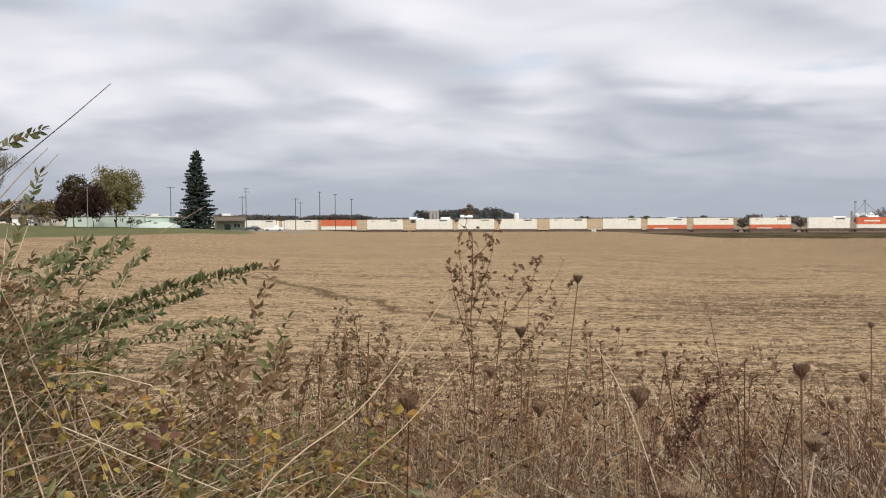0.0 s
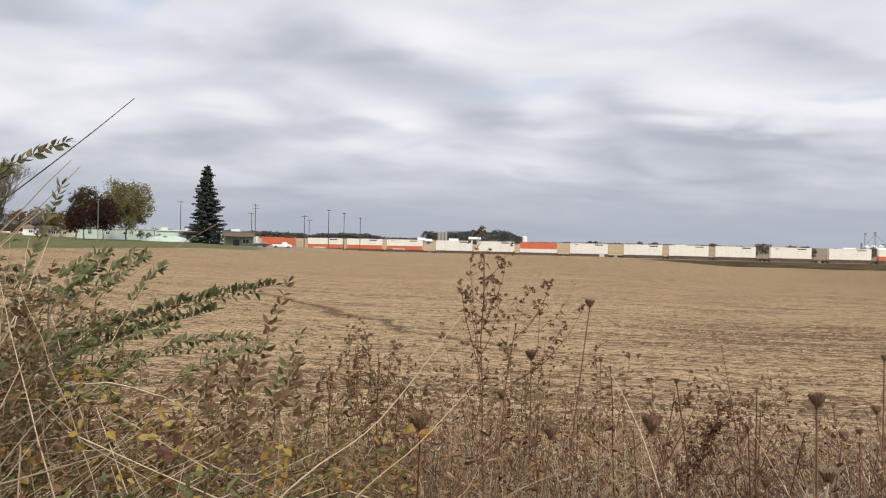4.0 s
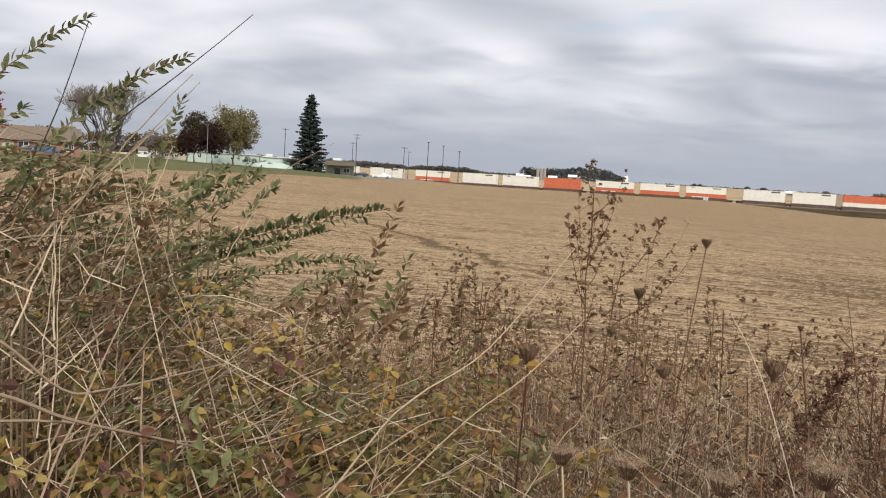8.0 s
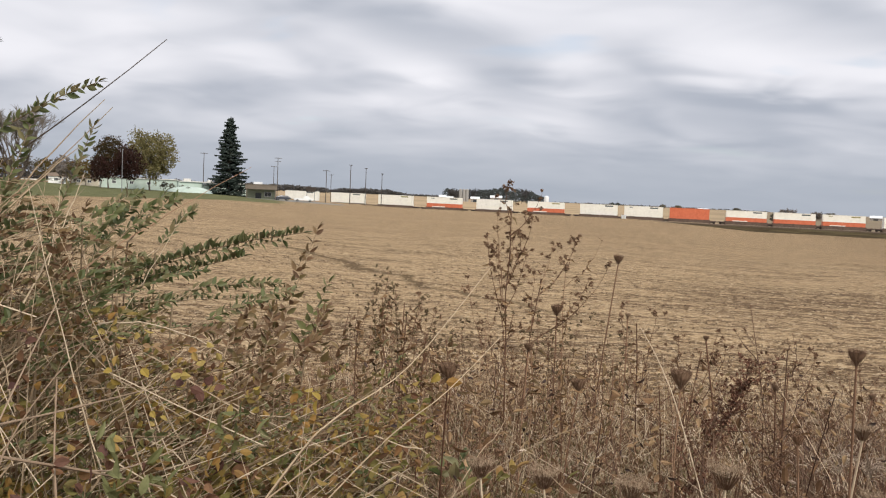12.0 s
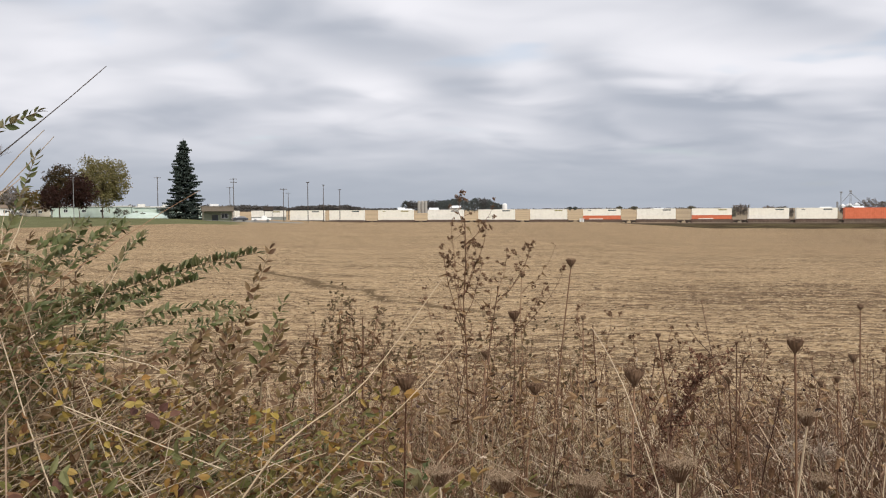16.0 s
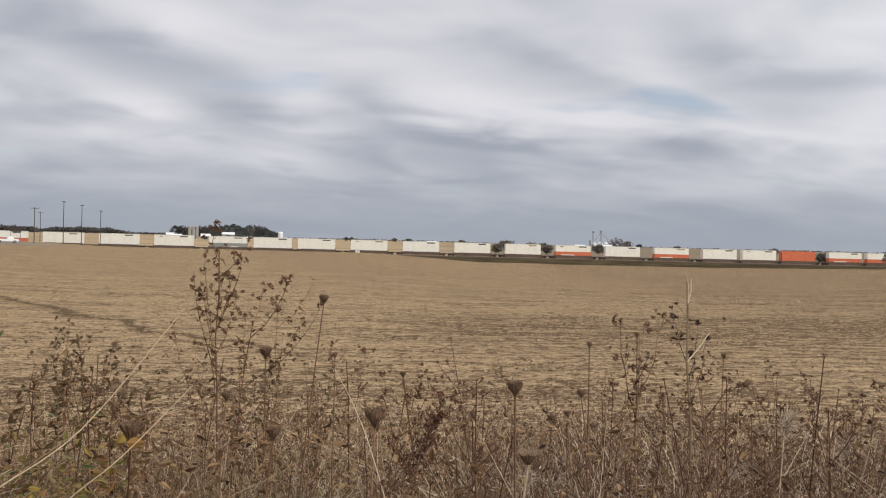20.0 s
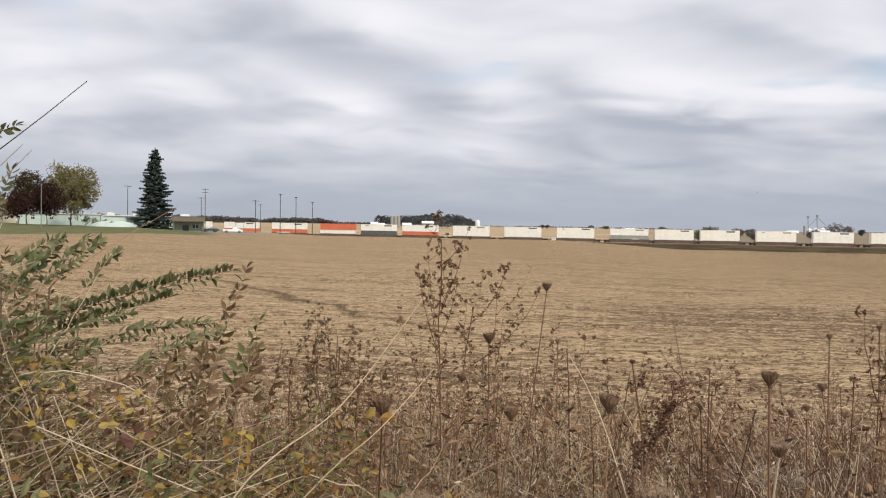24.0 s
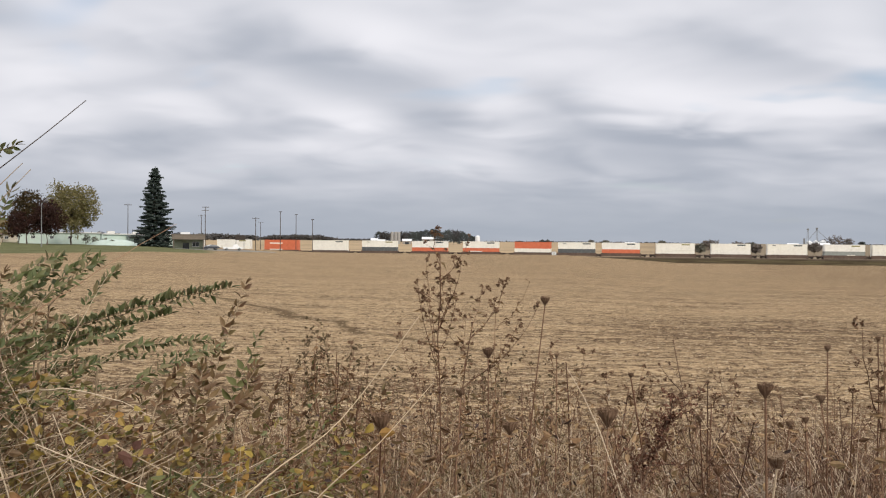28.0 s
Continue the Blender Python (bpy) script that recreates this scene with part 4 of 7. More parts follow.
def brown_building():
    b = thing("pavilion", facing(-15.95, 230, 2), "low sage-green hut with a deep grey-brown flat roof", "building")
    part("wall", Sheet().box(-3.9, 3.9, 2.2, 6, -0.6, 2.5), M_SAGE, b, "sage-green stucco wall")
    roof = part("roof", Sheet().box(-4.2, 4.2, -0.8, 6.6, 2.5, 3.75, 0.06), M_FASCIA, b, "deep grey-brown fascia")
    part("roof_edge", Sheet().box(-4.3, 4.3, -0.9, 6.7, 3.75, 3.9, 0.03), M_FASCIA, roof)
    # no opening is cut: a dark plate gives the doorway its inner shade
    part("doorway", Sheet().box(-1.4, 0.2, 2.14, 2.22, -0.6, 1.6), M_GLASS, b, "dark plate for the shaded inside of a doorway")
    window(b, 1.0, 2.8, 0.6, 1.9, 2.17)
    for x in (-3.8, 3.8):
        part("post", Sheet().box(x - 0.12, x + 0.12, -0.6, -0.36, -0.6, 2.5, 0.02), M_FASCIA, b)
    part("roof_unit", Sheet().box(-2.0, 0.4, 2, 4, 3.9, 4.5, 0.05), M_BARN, b, "white rooftop unit")


def ranch_house():
    b = thing("house", facing(-36.4, 158, 4), "long low brick house with a brown shingle roof", "house")
    part("wall", Sheet().box(-12, 11, 0, 9, -0.6, 2.5), M_BRICK, b, "red brick wall")
    part("roof", Sheet().add([(-12.6, -0.8, 2.35), (11.6, -0.8, 2.35), (11.6, 4.5, 4.7), (-12.6, 4.5, 4.7), (11.6, 9.8, 2.35), (-12.6, 9.8, 2.35), (-12.6, -0.8, 2.2), (11.6, -0.8, 2.2), (11.6, 9.8, 2.2), (-12.6, 9.8, 2.2)],
                             [(0, 1, 2, 3), (3, 2, 4, 5), (0, 6, 7, 1), (4, 8, 9, 5), (1, 7, 8, 4, 2), (0, 3, 5, 9, 6), (6, 9, 8, 7)]), M_SHINGLE, b, "brown shingle roof")
    for x in (-10.5, -7.2, 1.2, 4.6, 8.2):
        window(b, x, x + 1.7, 0.6, 1.95, -0.03)
    part("door", Sheet().box(-3.0, -2.0, -0.06, 0.02, -0.4, 1.9), M_CARPAINT, b, "white front door")
    part("garage_door", Sheet().box(-1.2, 0.6, -0.05, 0.02, -0.4, 1.8), M_BEIGE, b)


def small_house(az, d, w, h, mat, label):
    b = thing("outbuilding", facing(az, d), label, "building")
    part("wall", Sheet().box(-w / 2, w / 2, 0, 6, -0.5, h), mat, b)
    part("roof", Sheet().add([(-w / 2 - .3, -.4, h), (w / 2 + .3, -.4, h), (w / 2 + .3, 3, h + 1.3), (-w / 2 - .3, 3, h + 1.3), (w / 2 + .3, 6.4, h), (-w / 2 - .3, 6.4, h)],
                             [(0, 1, 2, 3), (3, 2, 4, 5), (1, 4, 2), (0, 3, 5), (0, 5, 4, 1)]), M_SHINGLE, b)
    window(b, -w / 4, -w / 4 + 1.2, 0.9, 1.9)
    window(b, w / 4 - 1.2, w / 4, 0.9, 1.9)


green_building()
brown_building()
ranch_house()
small_house(-27.0, 300, 9, 2.4, M_BEIGE, "beige outbuilding with a brown roof beyond the lawn")
small_house(-28.4, 310, 7, 2.4, M_CARPAINT, "white shed with a brown roof beyond the lawn")
tagged(part("parking_lot", Sheet().add([polar(-16.9, 224, 0.03), polar(-14.0, 218, 0.03), polar(-10.4, 232, 0.03), polar(-10.2, 262, 0.03), polar(-13.0, 285, 0.03), polar(-16.2, 262, 0.03)], [(5, 4, 3, 2, 1, 0)]), M_ASPHALT), "worn grey parking lot beside the hut", "parking lot", kind="structure")


# ---- vehicles ----
def wheel(parent, x, y, r=0.36):
    n = 14
    s = Sheet()
    vs = [(x + q * math.cos(6.2832 * k / n), yy, r + q * math.sin(6.2832 * k / n)) for yy, q in ((y - 0.11, r * 0.55), (y - 0.11, r), (y + 0.11, r), (y + 0.11, r * 0.55)) for k in range(n)]
    s.add(vs, [(i * n + k, i * n + (k + 1) % n, (i + 1) * n + (k + 1) % n, (i + 1) * n + k) for i in range(3) for k in range(n)])
    w = part("wheel", s, M_TYRE, parent)
    part("rim", Sheet().box(x - r * 0.4, x + r * 0.4, y - 0.1, y + 0.1, r * 0.6, r * 1.4, 0.05), M_STEELPOLE, w)


def vehicle(at, paint, label, pickup=False):
    t = thing("pickup_truck" if pickup else "parked_car", at, label, "truck" if pickup else "car")
    L = 2.75 if pickup else 2.25
    prof = [(-L, .45), (-L, .98), (-L + .1, 1.05), (-.2, 1.05), (.0, 1.08), (.25, 1.72), (1.25, 1.76), (1.7, 1.12), (L - .1, 1.0), (L, .85), (L, .42)] if pickup else \
           [(-L, .42), (-L, .82), (-L + .25, .92), (-1.35, 1.38), (-.2, 1.44), (.75, 1.35), (1.25, .95), (L - .15, .85), (L, .7), (L, .38)]
    W, n = 0.92, len(prof)
    vs = [(x, y * (0.86 if z > 1.1 else 1.0), z) for y in (-W, W) for x, z in prof]
    part("body", Sheet().add(vs, [tuple(range(n)), tuple(range(2 * n - 1, n - 1, -1))] + [(i, n + i, n + (i + 1) % n, (i + 1) % n) for i in range(n)]), paint, t)
    zz = (1.16, 1.64) if pickup else (0.98, 1.32)
    xs = ((.35, .8), (.86, 1.3)) if pickup else ((-1.05, -.25), (-.17, .68))
    for a, b in xs:
        for y in (-W * 0.86 - 0.012, W * 0.86 - 0.005):
            part("side_window", Sheet().box(a, b, y, y + 0.017, *zz), M_GLASS, t)
    for x in (-L + .95, L - .95):
        for y in (-0.84, 0.84):
            wheel(t, x, y)
    for x in (-L - .02, L - .02):
        part("bumper", Sheet().box(x - .03, x + .07, -.9, .9, .42, .6, 0.02), M_STEELPOLE, t)
    part("headlight", Sheet().box(L - .03, L + .02, -.85, -.55, .68, .82), M_BARN, t)
    part("headlight", Sheet().box(L - .03, L + .02, .55, .85, .68, .82), M_BARN, t)


vehicle(facing(-13.1, 247, 4), M_CARPAINT, "white pickup truck parked by the field", True)
vehicle(facing(-14.55, 233, 190), M_CARDARK, "dark car parked beside the hut")
vehicle(facing(-34.4, 150, 10), M_CARBLUE, "blue car parked before the brick house")
vehicle(facing(-35.4, 152, 185), M_CARDARK, "dark car parked before the brick house")
vehicle(facing(-28.0, 296, 5), M_CARPAINT, "white car parked beyond the lawn")


# ---- poles ----
def utility_pole(az, d, top_el, arms=1, steel=False, r=0.15, lean=0.0):
    x, y, z = polar(az, d)
    h = 2.06 + d * math.tan(radians(top_el)) - z
    t = thing("lamp_post" if steel else "utility_pole", pose(x, y, z, 0, lean, -az), "tall dark lamp post beside the parking lot" if steel else "brown wooden utility pole with a crossarm", "lamp post" if steel else "utility pole", "lamp posts" if steel else "utility poles")
    m = M_STEELPOLE if steel else M_POLE
    part("pole", Sheet().tube([(0, 0, -0.5), (0, 0, h)], r, r * 0.65, 8), M_POLE if steel == 2 else m, t)
    for k in range(arms):
        zz = h - 0.35 - k * 1.1
        if steel:
            part("lamp_head", Sheet().box(-0.55 + k, 0.55, -0.2, 0.2, h - 0.1, h + 0.14, 0.04), M_IRON, t)
            break
        arm = part("crossarm", Sheet().box(-1.2, 1.2, -0.2, -0.08, zz - 0.07, zz + 0.07, 0.01), M_POLE, t)
        for xx in (-1.05, -0.45, 0.45, 1.05):
            part("insulator", Sheet().lathe([(0.03, 0), (0.07, 0.05), (0.05, 0.14), (0.02, 0.18)], 6, (xx, -0.14, zz + 0.07)), M_STEELPOLE, arm)
    return t


utility_pole(-19.72, 300, 2.24)
utility_pole(-15.15, 345, 1.60)
utility_pole(-14.90, 300, 2.18, 2)
utility_pole(-11.62, 290, 1.50)
utility_pole(-11.30, 400, 1.22, 1)
utility_pole(-9.98, 292, 1.90, 1, 2, 0.16)
utility_pole(-8.93, 300, 1.72, 1, 2, 0.15)
utility_pole(-7.82, 310, 1.40, 1, 2, 0.15)
utility_pole(-24.75, 190, 2.2, 1, 1, 0.09)
utility_pole(-32.95, 140, 3.0, 1, 1, 0.10)


def sign_board():
    t = thing("sign_board", facing(-12.64, 262, 2), "dark rectangular board on two posts by the parking lot", "sign")
    z = 2.06 + 262 * math.tan(radians(-0.05)) - polar(-12.64, 262)[2]
    part("board", Sheet().box(-1.45, 1.45, -0.08, 0.08, z, z + 1.55, 0.03), M_IRON, t)
    for x in (-1.2, 1.2):
        part("post", Sheet().tube([(x, 0, -0.4), (x, 0, z)], 0.08), M_STEELPOLE, t)


sign_board()


def signal_hut():
    s = 57.0
    x, y, _ = on_track(s, -9.0)
    t = thing("signal_hut", pose(x, y, gz(x, y), 0, 0, -9), "white sheet-metal signal hut beside the track", "hut")
    part("body", Sheet().box(-0.95, 0.95, -0.8, 0.8, -0.3, 2.1, 0.04), M_BARN, t)
    part("roof", Sheet().box(-1.05, 1.05, -0.95, 0.95, 2.1, 2.22, 0.03), M_BARN, t)
    part("door", Sheet().box(-0.4, 0.45, -0.83, -0.79, 0.0, 1.85), M_ROOFLT, t)


signal_hut()


# ---- farms and woods on the skyline ----
def pine(at, h, w, label="far dark pine of a farm windbreak", mat=None, n=300):
    t = thing("pine_tree", pose(*at), label, "tree", "farm windbreak")
    part("trunk", Sheet().tube([(0, 0, -0.5), (0, 0, h * 0.9)], h * 0.016, 0.05, 6), M_BARK, t)
    s = Sheet()
    for i in range(n):
        k = R.random() ** 0.8
        z = h * (0.12 + 0.88 * k)
        rr = w / 2 * 1.25 * (1 - k) ** 0.5 * R.uniform(0.5, 1.1) + 0.2
        a = R.random() * 6.283
        for _ in range(4):
            s.leaf((rr * math.cos(a) + R.gauss(0, .3), rr * math.sin(a) + R.gauss(0, .3), z + R.gauss(0, .3)), rdir(0.5), rdir(), h * 0.075 * R.uniform(.7, 1.3), h * 0.05)
    part("crown", s, mat or M_PINE, t, kind="stuff")


def far_farm():
    base = 900.0
    for az, el, w, kind in ((-3.3, .60, 11, 'p'), (-2.95, .68, 10, 'd'), (-2.5, .58, 10, 'd'), (-1.65, .66, 12, 'd'), (-1.3, .74, 12, 'd'), (-0.95, .60, 11, 'p'), (-0.65, .62, 11, 'p'), (-0.35, .66, 11, 'p'), (0.0, .74, 13, 'p'), (0.4, .80, 14, 'p'), (0.75, .72, 13, 'p'),
                            (1.1, .60, 12, 'p'), (1.45, .74, 14, 'p'), (1.85, .86, 15, 'd'), (2.2, .74, 14, 'd'), (2.55, .60, 11, 'p'), (2.85, .46, 9, 'p'), (3.1, .38, 8, 'p'), (3.3, .32, 7, 'p')):
        x, y, z = polar(az, base + R.uniform(-15, 25))
        h = 2.06 + base * math.tan(radians(el)) - z
        if kind == 'p':
            pine((x, y, z), h, w)
        else:
            broad_tree("farm_tree", (x, y, z), h, w * 1.1, 2.0, M_FARWOOD, 150, 9, 1.1, "far leafless grey-brown farm tree", seed=az)
    for az in (-2.38, -2.14, -1.92):
        x, y, z = polar(az, 880)
        t = thing("silo", pose(x, y, z), "tall grey concrete farm silo", "silo", "concrete silos")
        hh = 2.06 + 880 * math.tan(radians(.56)) - z
        part("shaft", Sheet().lathe([(1.7, -1), (1.7, hh)], 16), M_CONCRETE, t)
        part("cap", Sheet().lathe([(1.8, hh), (1.6, hh + .5), (0.9, hh + 1.0), (0.2, hh + 1.2)], 16), M_CONCRETE, t)
    x, y, z = polar(3.55, 800)
    t = thing("silo", pose(x, y, z), "white domed steel silo", "silo")
    hh = 2.06 + 800 * math.tan(radians(.30)) - z
    part("shaft", Sheet().lathe([(2.3, -1), (2.3, hh)], 18), M_BARN, t)
    part("dome", Sheet().lathe([(2.3, hh), (2.0, hh + .8), (1.1, hh + 1.4), (0.2, hh + 1.6)], 18), M_BARN, t)
    for az, w, el in ((-3.6, 7, .16), (-3.1, 7, .08), (-1.35, 9, .14), (0.1, 12, .28), (24.1, 10, .06), (25.9, 10, .10), (13.9, 10, .04)):
        barn(az, 860 if az < 10 else 880, w, el)


def barn(az, d, w, el):
    t = thing("barn", facing(az, d), "far farm shed with a white metal roof", "barn", "farm sheds")
    z = polar(az, d)[2]
    top = 2.06 + d * math.tan(radians(el)) - z
    eave = top - 2.2
    part("wall", Sheet().box(-w / 2, w / 2, 0, 12, -1, eave), M_BARNWALL, t)
    part("roof", Sheet().add([(-w / 2 - .4, -.5, eave - .1), (w / 2 + .4, -.5, eave - .1), (w / 2 + .4, 6, top), (-w / 2 - .4, 6, top), (w / 2 + .4, 12.5, eave - .1), (-w / 2 - .4, 12.5, eave - .1)],
                             [(0, 1, 2, 3), (3, 2, 4, 5), (1, 4, 2), (0, 3, 5), (0, 5, 4, 1)]), M_BARN, t, "white metal roof")
    part("door", Sheet().box(-2, 2, -.08, 0.01, -1, eave - 1), M_GLASS, t)


far_farm()


def grain_elevator():
    d = 900.0
    x, y, z = polar(25.3, d)
    t = thing("grain_elevator", pose(x, y, z, 0, 0, -25.3), "far grain elevator with steel legs and round bins", "grain elevator")
    for az, el in ((24.96, 1.0), (25.49, 1.06), (24.76, .5)):
        xx = math.tan(radians(az - 25.3)) * d
        h = 2.06 + d * math.tan(radians(el)) - z
        leg = part("tower", Sheet().box(xx - .9, xx + .9, -.9, .9, -1, h - 2) if el < .6 else Sheet().tube([(xx - .8, -.8, -1), (xx - .5, 0, h)], .28, .2, 4).tube([(xx + .8, -.8, -1), (xx + .5, 0, h)], .28, .2, 4), M_STEELPOLE, t)
        if el > .6:
            part("head_house", Sheet().box(xx - 1.1, xx + 1.1, -1, 1, h - 1.6, h, .05), M_STEELPOLE, leg)
            s = Sheet()
            for k in range(7):
                zz = h * (.15 + .11 * k)
                s.tube([(xx - .7, -.4, zz), (xx + .7, -.4, zz + h * .1)], .12, None, 4)
            part("brace", s, M_STEELPOLE, leg)
    a = math.tan(radians(.19)) * d
    part("spout", Sheet().tube([(a, 0, 2.06 + d * math.tan(radians(.92)) - z), (a + 10, 0, 2.06 + d * math.tan(radians(.3)) - z)], .25, None, 4), M_STEELPOLE, t)
    part("spout", Sheet().tube([(a, 0, 2.06 + d * math.tan(radians(.92)) - z), (a - 7, 0, 2.06 + d * math.tan(radians(.35)) - z)], .25, None, 4), M_STEELPOLE, t)
    for k, xx in enumerate((-4.0, 2.0, 8.5)):
        hh = 2.06 + d * math.tan(radians(.12 + .03 * k)) - z
        part("bin", Sheet().lathe([(3.1, -1), (3.1, hh), (1.6, hh + 1.2), (.3, hh + 1.9)], 16, (xx, 3, 0)), M_BARN, t, "pale steel grain bin")


grain_elevator()
for az, d, el, w, mat, nm in ((26.55, 900, .60, 15, M_DUNWOOD, "far leafless grove by the elevator"), (27.25, 910, .40, 12, M_DUNWOOD, "far leafless grove by the elevator"), (28.02, 905, .22, 6, M_PINE, "far dark tree by the elevator"), (25.9, 930, .35, 9, M_DUNWOOD, "far leafless tree by the elevator"),
                              (19.05, 600, .26, 12, M_DUNWOOD, "bare round tree beyond the track"), (20.8, 640, .14, 9, M_DUNWOOD, "bare round tree beyond the track"), (21.6, 650, .08, 8, M_BUSH, "dark tree beyond the track"),
                              (8.0, 1100, .14, 6, M_PINE, "small dark tree on the skyline"), (8.35, 1100, .15, 6, M_PINE, "small dark tree on the skyline"), (11.3, 1100, .12, 8, M_BUSH, "small dark tree on the skyline"), (12.3, 1100, .13, 10, M_BUSH, "small dark tree on the skyline"), (16.0, 1150, .10, 10, M_BUSH, "small dark tree on the skyline"),
                              (18.45, 470, -.02, 6, M_BUSH, "dark olive bush beyond the track"), (21.9, 500, -.04, 7, M_DUNWOOD, "bare brown bush beyond the track"), (25.35, 520, .10, 8, M_DUNWOOD, "bare brown bush beyond the track"), (32.6, 480, -.12, 6, M_BUSH, "dark olive bush beyond the track"), (35.1, 460, -.15, 7, M_DUNWOOD, "bare brown bush beyond the track"), (39.4, 450, -.10, 7, M_BUSH, "dark olive bush beyond the track"),
                              (30.5, 1000, .12, 9, M_DUNWOOD, "bare tree on the skyline"), (36.5, 900, .12, 12, M_DUNWOOD, "bare tree on the skyline")):
    x, y, z = polar(az, d)
    broad_tree("skyline_tree", (x, y, z), max(5.0, 2.06 + d * math.tan(radians(el)) - z), w, 1.0, mat, 130, 8, 0.9, nm, seed=az)
# trees standing between the field and the line in the east
for az, d, h, w in ((43.35, 415, 10.3, 8.2), (45.4, 425, 8.0, 6.0), (46.15, 430, 7.4, 7.0), (47.0, 432, 5.2, 4.0), (47.75, 430, 7.6, 6.0), (61.5, 560, 5.0, 6), (64.0, 585, 5, 6), (67.5, 640, 8.5, 11), (68.9, 655, 8.5, 9), (70.7, 660, 7.0, 16), (73.0, 670, 8, 12), (75.5, 680, 8, 12)):
    broad_tree("hedgerow_tree", polar(az, d), h * 1.05, w * 1.15, -0.8, M_BUSH, 230, 10, 0.7, "dark bushy tree at the edge of the field", seed=az)


def far_woods():
    """Low wooded skyline behind the parking lot."""
    s = Sheet()
    for az0, az1, d, e0, e1, n in ((-20.0, -11.5, 1300, .16, .42, 900), (-11.5, -6.2, 1500, .06, .42, 800), (-6.5, -3.6, 1600, .02, .12, 200), (4.0, 18.0, 1900, -.02, .05, 400), (-40, -20, 900, .1, .6, 1200), (28, 60, 2000, -.02, .06, 500), (60, 80, 1500, 0, .12, 300)):
        for _ in range(n):
            az = R.uniform(az0, az1)
            u = (az - az0) / (az1 - az0)
            hump = (0.35 + 0.65 * math.sin(math.pi * u)) * (0.75 + 0.5 * noise.noise((az * 1.3, d, 0)))
            x, y, z = polar(az, d + R.uniform(-20, 20))
            top = 2.06 + d * math.tan(radians(e0 + (e1 - e0) * hump))
            zz = z + (top - z) * R.random() ** 0.6
            for _ in range(3):
                s.leaf((x + R.gauss(0, 1.5), y, zz - 1), rdir(0.6), rdir(), 4.2, 3.2)
    tagged(part("far_woods", s, M_FARWOOD), "low brown wooded skyline", "woods", kind="stuff")


far_woods()

# ---- roadside plants ----
M_STALK = plant("dry_weed_stalk", [(0.078, 0.038, 0.024), (0.155, 0.082, 0.052), (0.30, 0.183, 0.115), (0.105, 0.053, 0.034)], 0.8)
M_REDSTALK = plant("red_brown_stalk", [(0.064, 0.034, 0.024), (0.118, 0.067, 0.045), (0.23, 0.150, 0.102)], 0.75)
M_STRAW = plant("bleached_straw_cane", [(0.46, 0.36, 0.25), (0.60, 0.49, 0.36), (0.36, 0.27, 0.18)], 0.75)
M_SEED = plant("dark_seed_heads", [(0.105, 0.058, 0.036), (0.18, 0.105, 0.065), (0.29, 0.185, 0.115)], 0.9)
M_DRYLEAF = plant("withered_brown_leaves", [(0.088, 0.048, 0.026), (0.18, 0.105, 0.055), (0.36, 0.235, 0.13), (0.125, 0.090, 0.043)], 0.8, through_=0.2)
M_SEEDOLIVE = plant("dull_olive_seed_heads", [(0.070, 0.050, 0.030), (0.125, 0.092, 0.052), (0.21, 0.155, 0.090)], 0.9)
M_DARKSEED = plant("blackish_seed_heads", [(0.034, 0.024, 0.022), (0.060, 0.040, 0.034), (0.095, 0.060, 0.046)], 0.9)
M_FLUFF = plant("bleached_seed_fluff", [(0.42, 0.33, 0.25), (0.58, 0.48, 0.38), (0.32, 0.24, 0.18)], 0.9, through_=0.3)
M_UMBEL = plant("dry_umbel", [(0.13, 0.078, 0.050), (0.19, 0.120, 0.078), (0.27, 0.180, 0.120)], 0.85)
M_PALEUMBEL = plant("bleached_umbel", [(0.30, 0.215, 0.145), (0.40, 0.30, 0.21), (0.22, 0.15, 0.10)], 0.85)
M_GRASSDRY = plant("dry_grass", [(0.095, 0.062, 0.033), (0.18, 0.122, 0.069), (0.42, 0.32, 0.197), (0.080, 0.050, 0.027)], 0.8, through_=0.15)
M_RESIDUE = plant("crop_residue_straw", [(0.19, 0.125, 0.075), (0.33, 0.24, 0.15), (0.45, 0.355, 0.24), (0.24, 0.165, 0.10)], 0.85)
M_GRASSGRN = plant("fading_green_grass", [(0.055, 0.075, 0.02), (0.095, 0.105, 0.035), (0.17, 0.155, 0.06)], 0.75, through_=0.2)
M_PRIVET = plant("privet_leaves", [(0.076, 0.094, 0.036), (0.128, 0.146, 0.056), (0.182, 0.188, 0.088), (0.215, 0.172, 0.088), (0.096, 0.112, 0.046)], 0.55, 0.3, through_=0.3)
M_PRIVETRED = plant("bronzed_leaves", [(0.135, 0.075, 0.042), (0.19, 0.110, 0.058), (0.125, 0.110, 0.042), (0.25, 0.165, 0.080), (0.16, 0.095, 0.056)], 0.6, 0.35, through_=0.35)
M_YELLOW = plant("yellow_autumn_leaves", [(0.33, 0.235, 0.055), (0.37, 0.285, 0.10), (0.30, 0.160, 0.050), (0.23, 0.185, 0.06)], 0.6, through_=0.3)
M_MIXLEAF = plant("turning_bramble_leaves", [(0.23, 0.205, 0.070), (0.15, 0.150, 0.052), (0.36, 0.265, 0.09), (0.29, 0.155, 0.070), (0.17, 0.085, 0.055), (0.19, 0.16, 0.068), (0.34, 0.23, 0.07)], 0.65, through_=0.4)
M_DOCK = plant("dark_dock_seed", [(0.10, 0.046, 0.030), (0.155, 0.076, 0.050), (0.21, 0.112, 0.076)], 0.9)
M_CLOD = plant("turned_soil", [(0.075, 0.050, 0.034), (0.115, 0.078, 0.052), (0.16, 0.11, 0.072)], 0.95, 0.1)
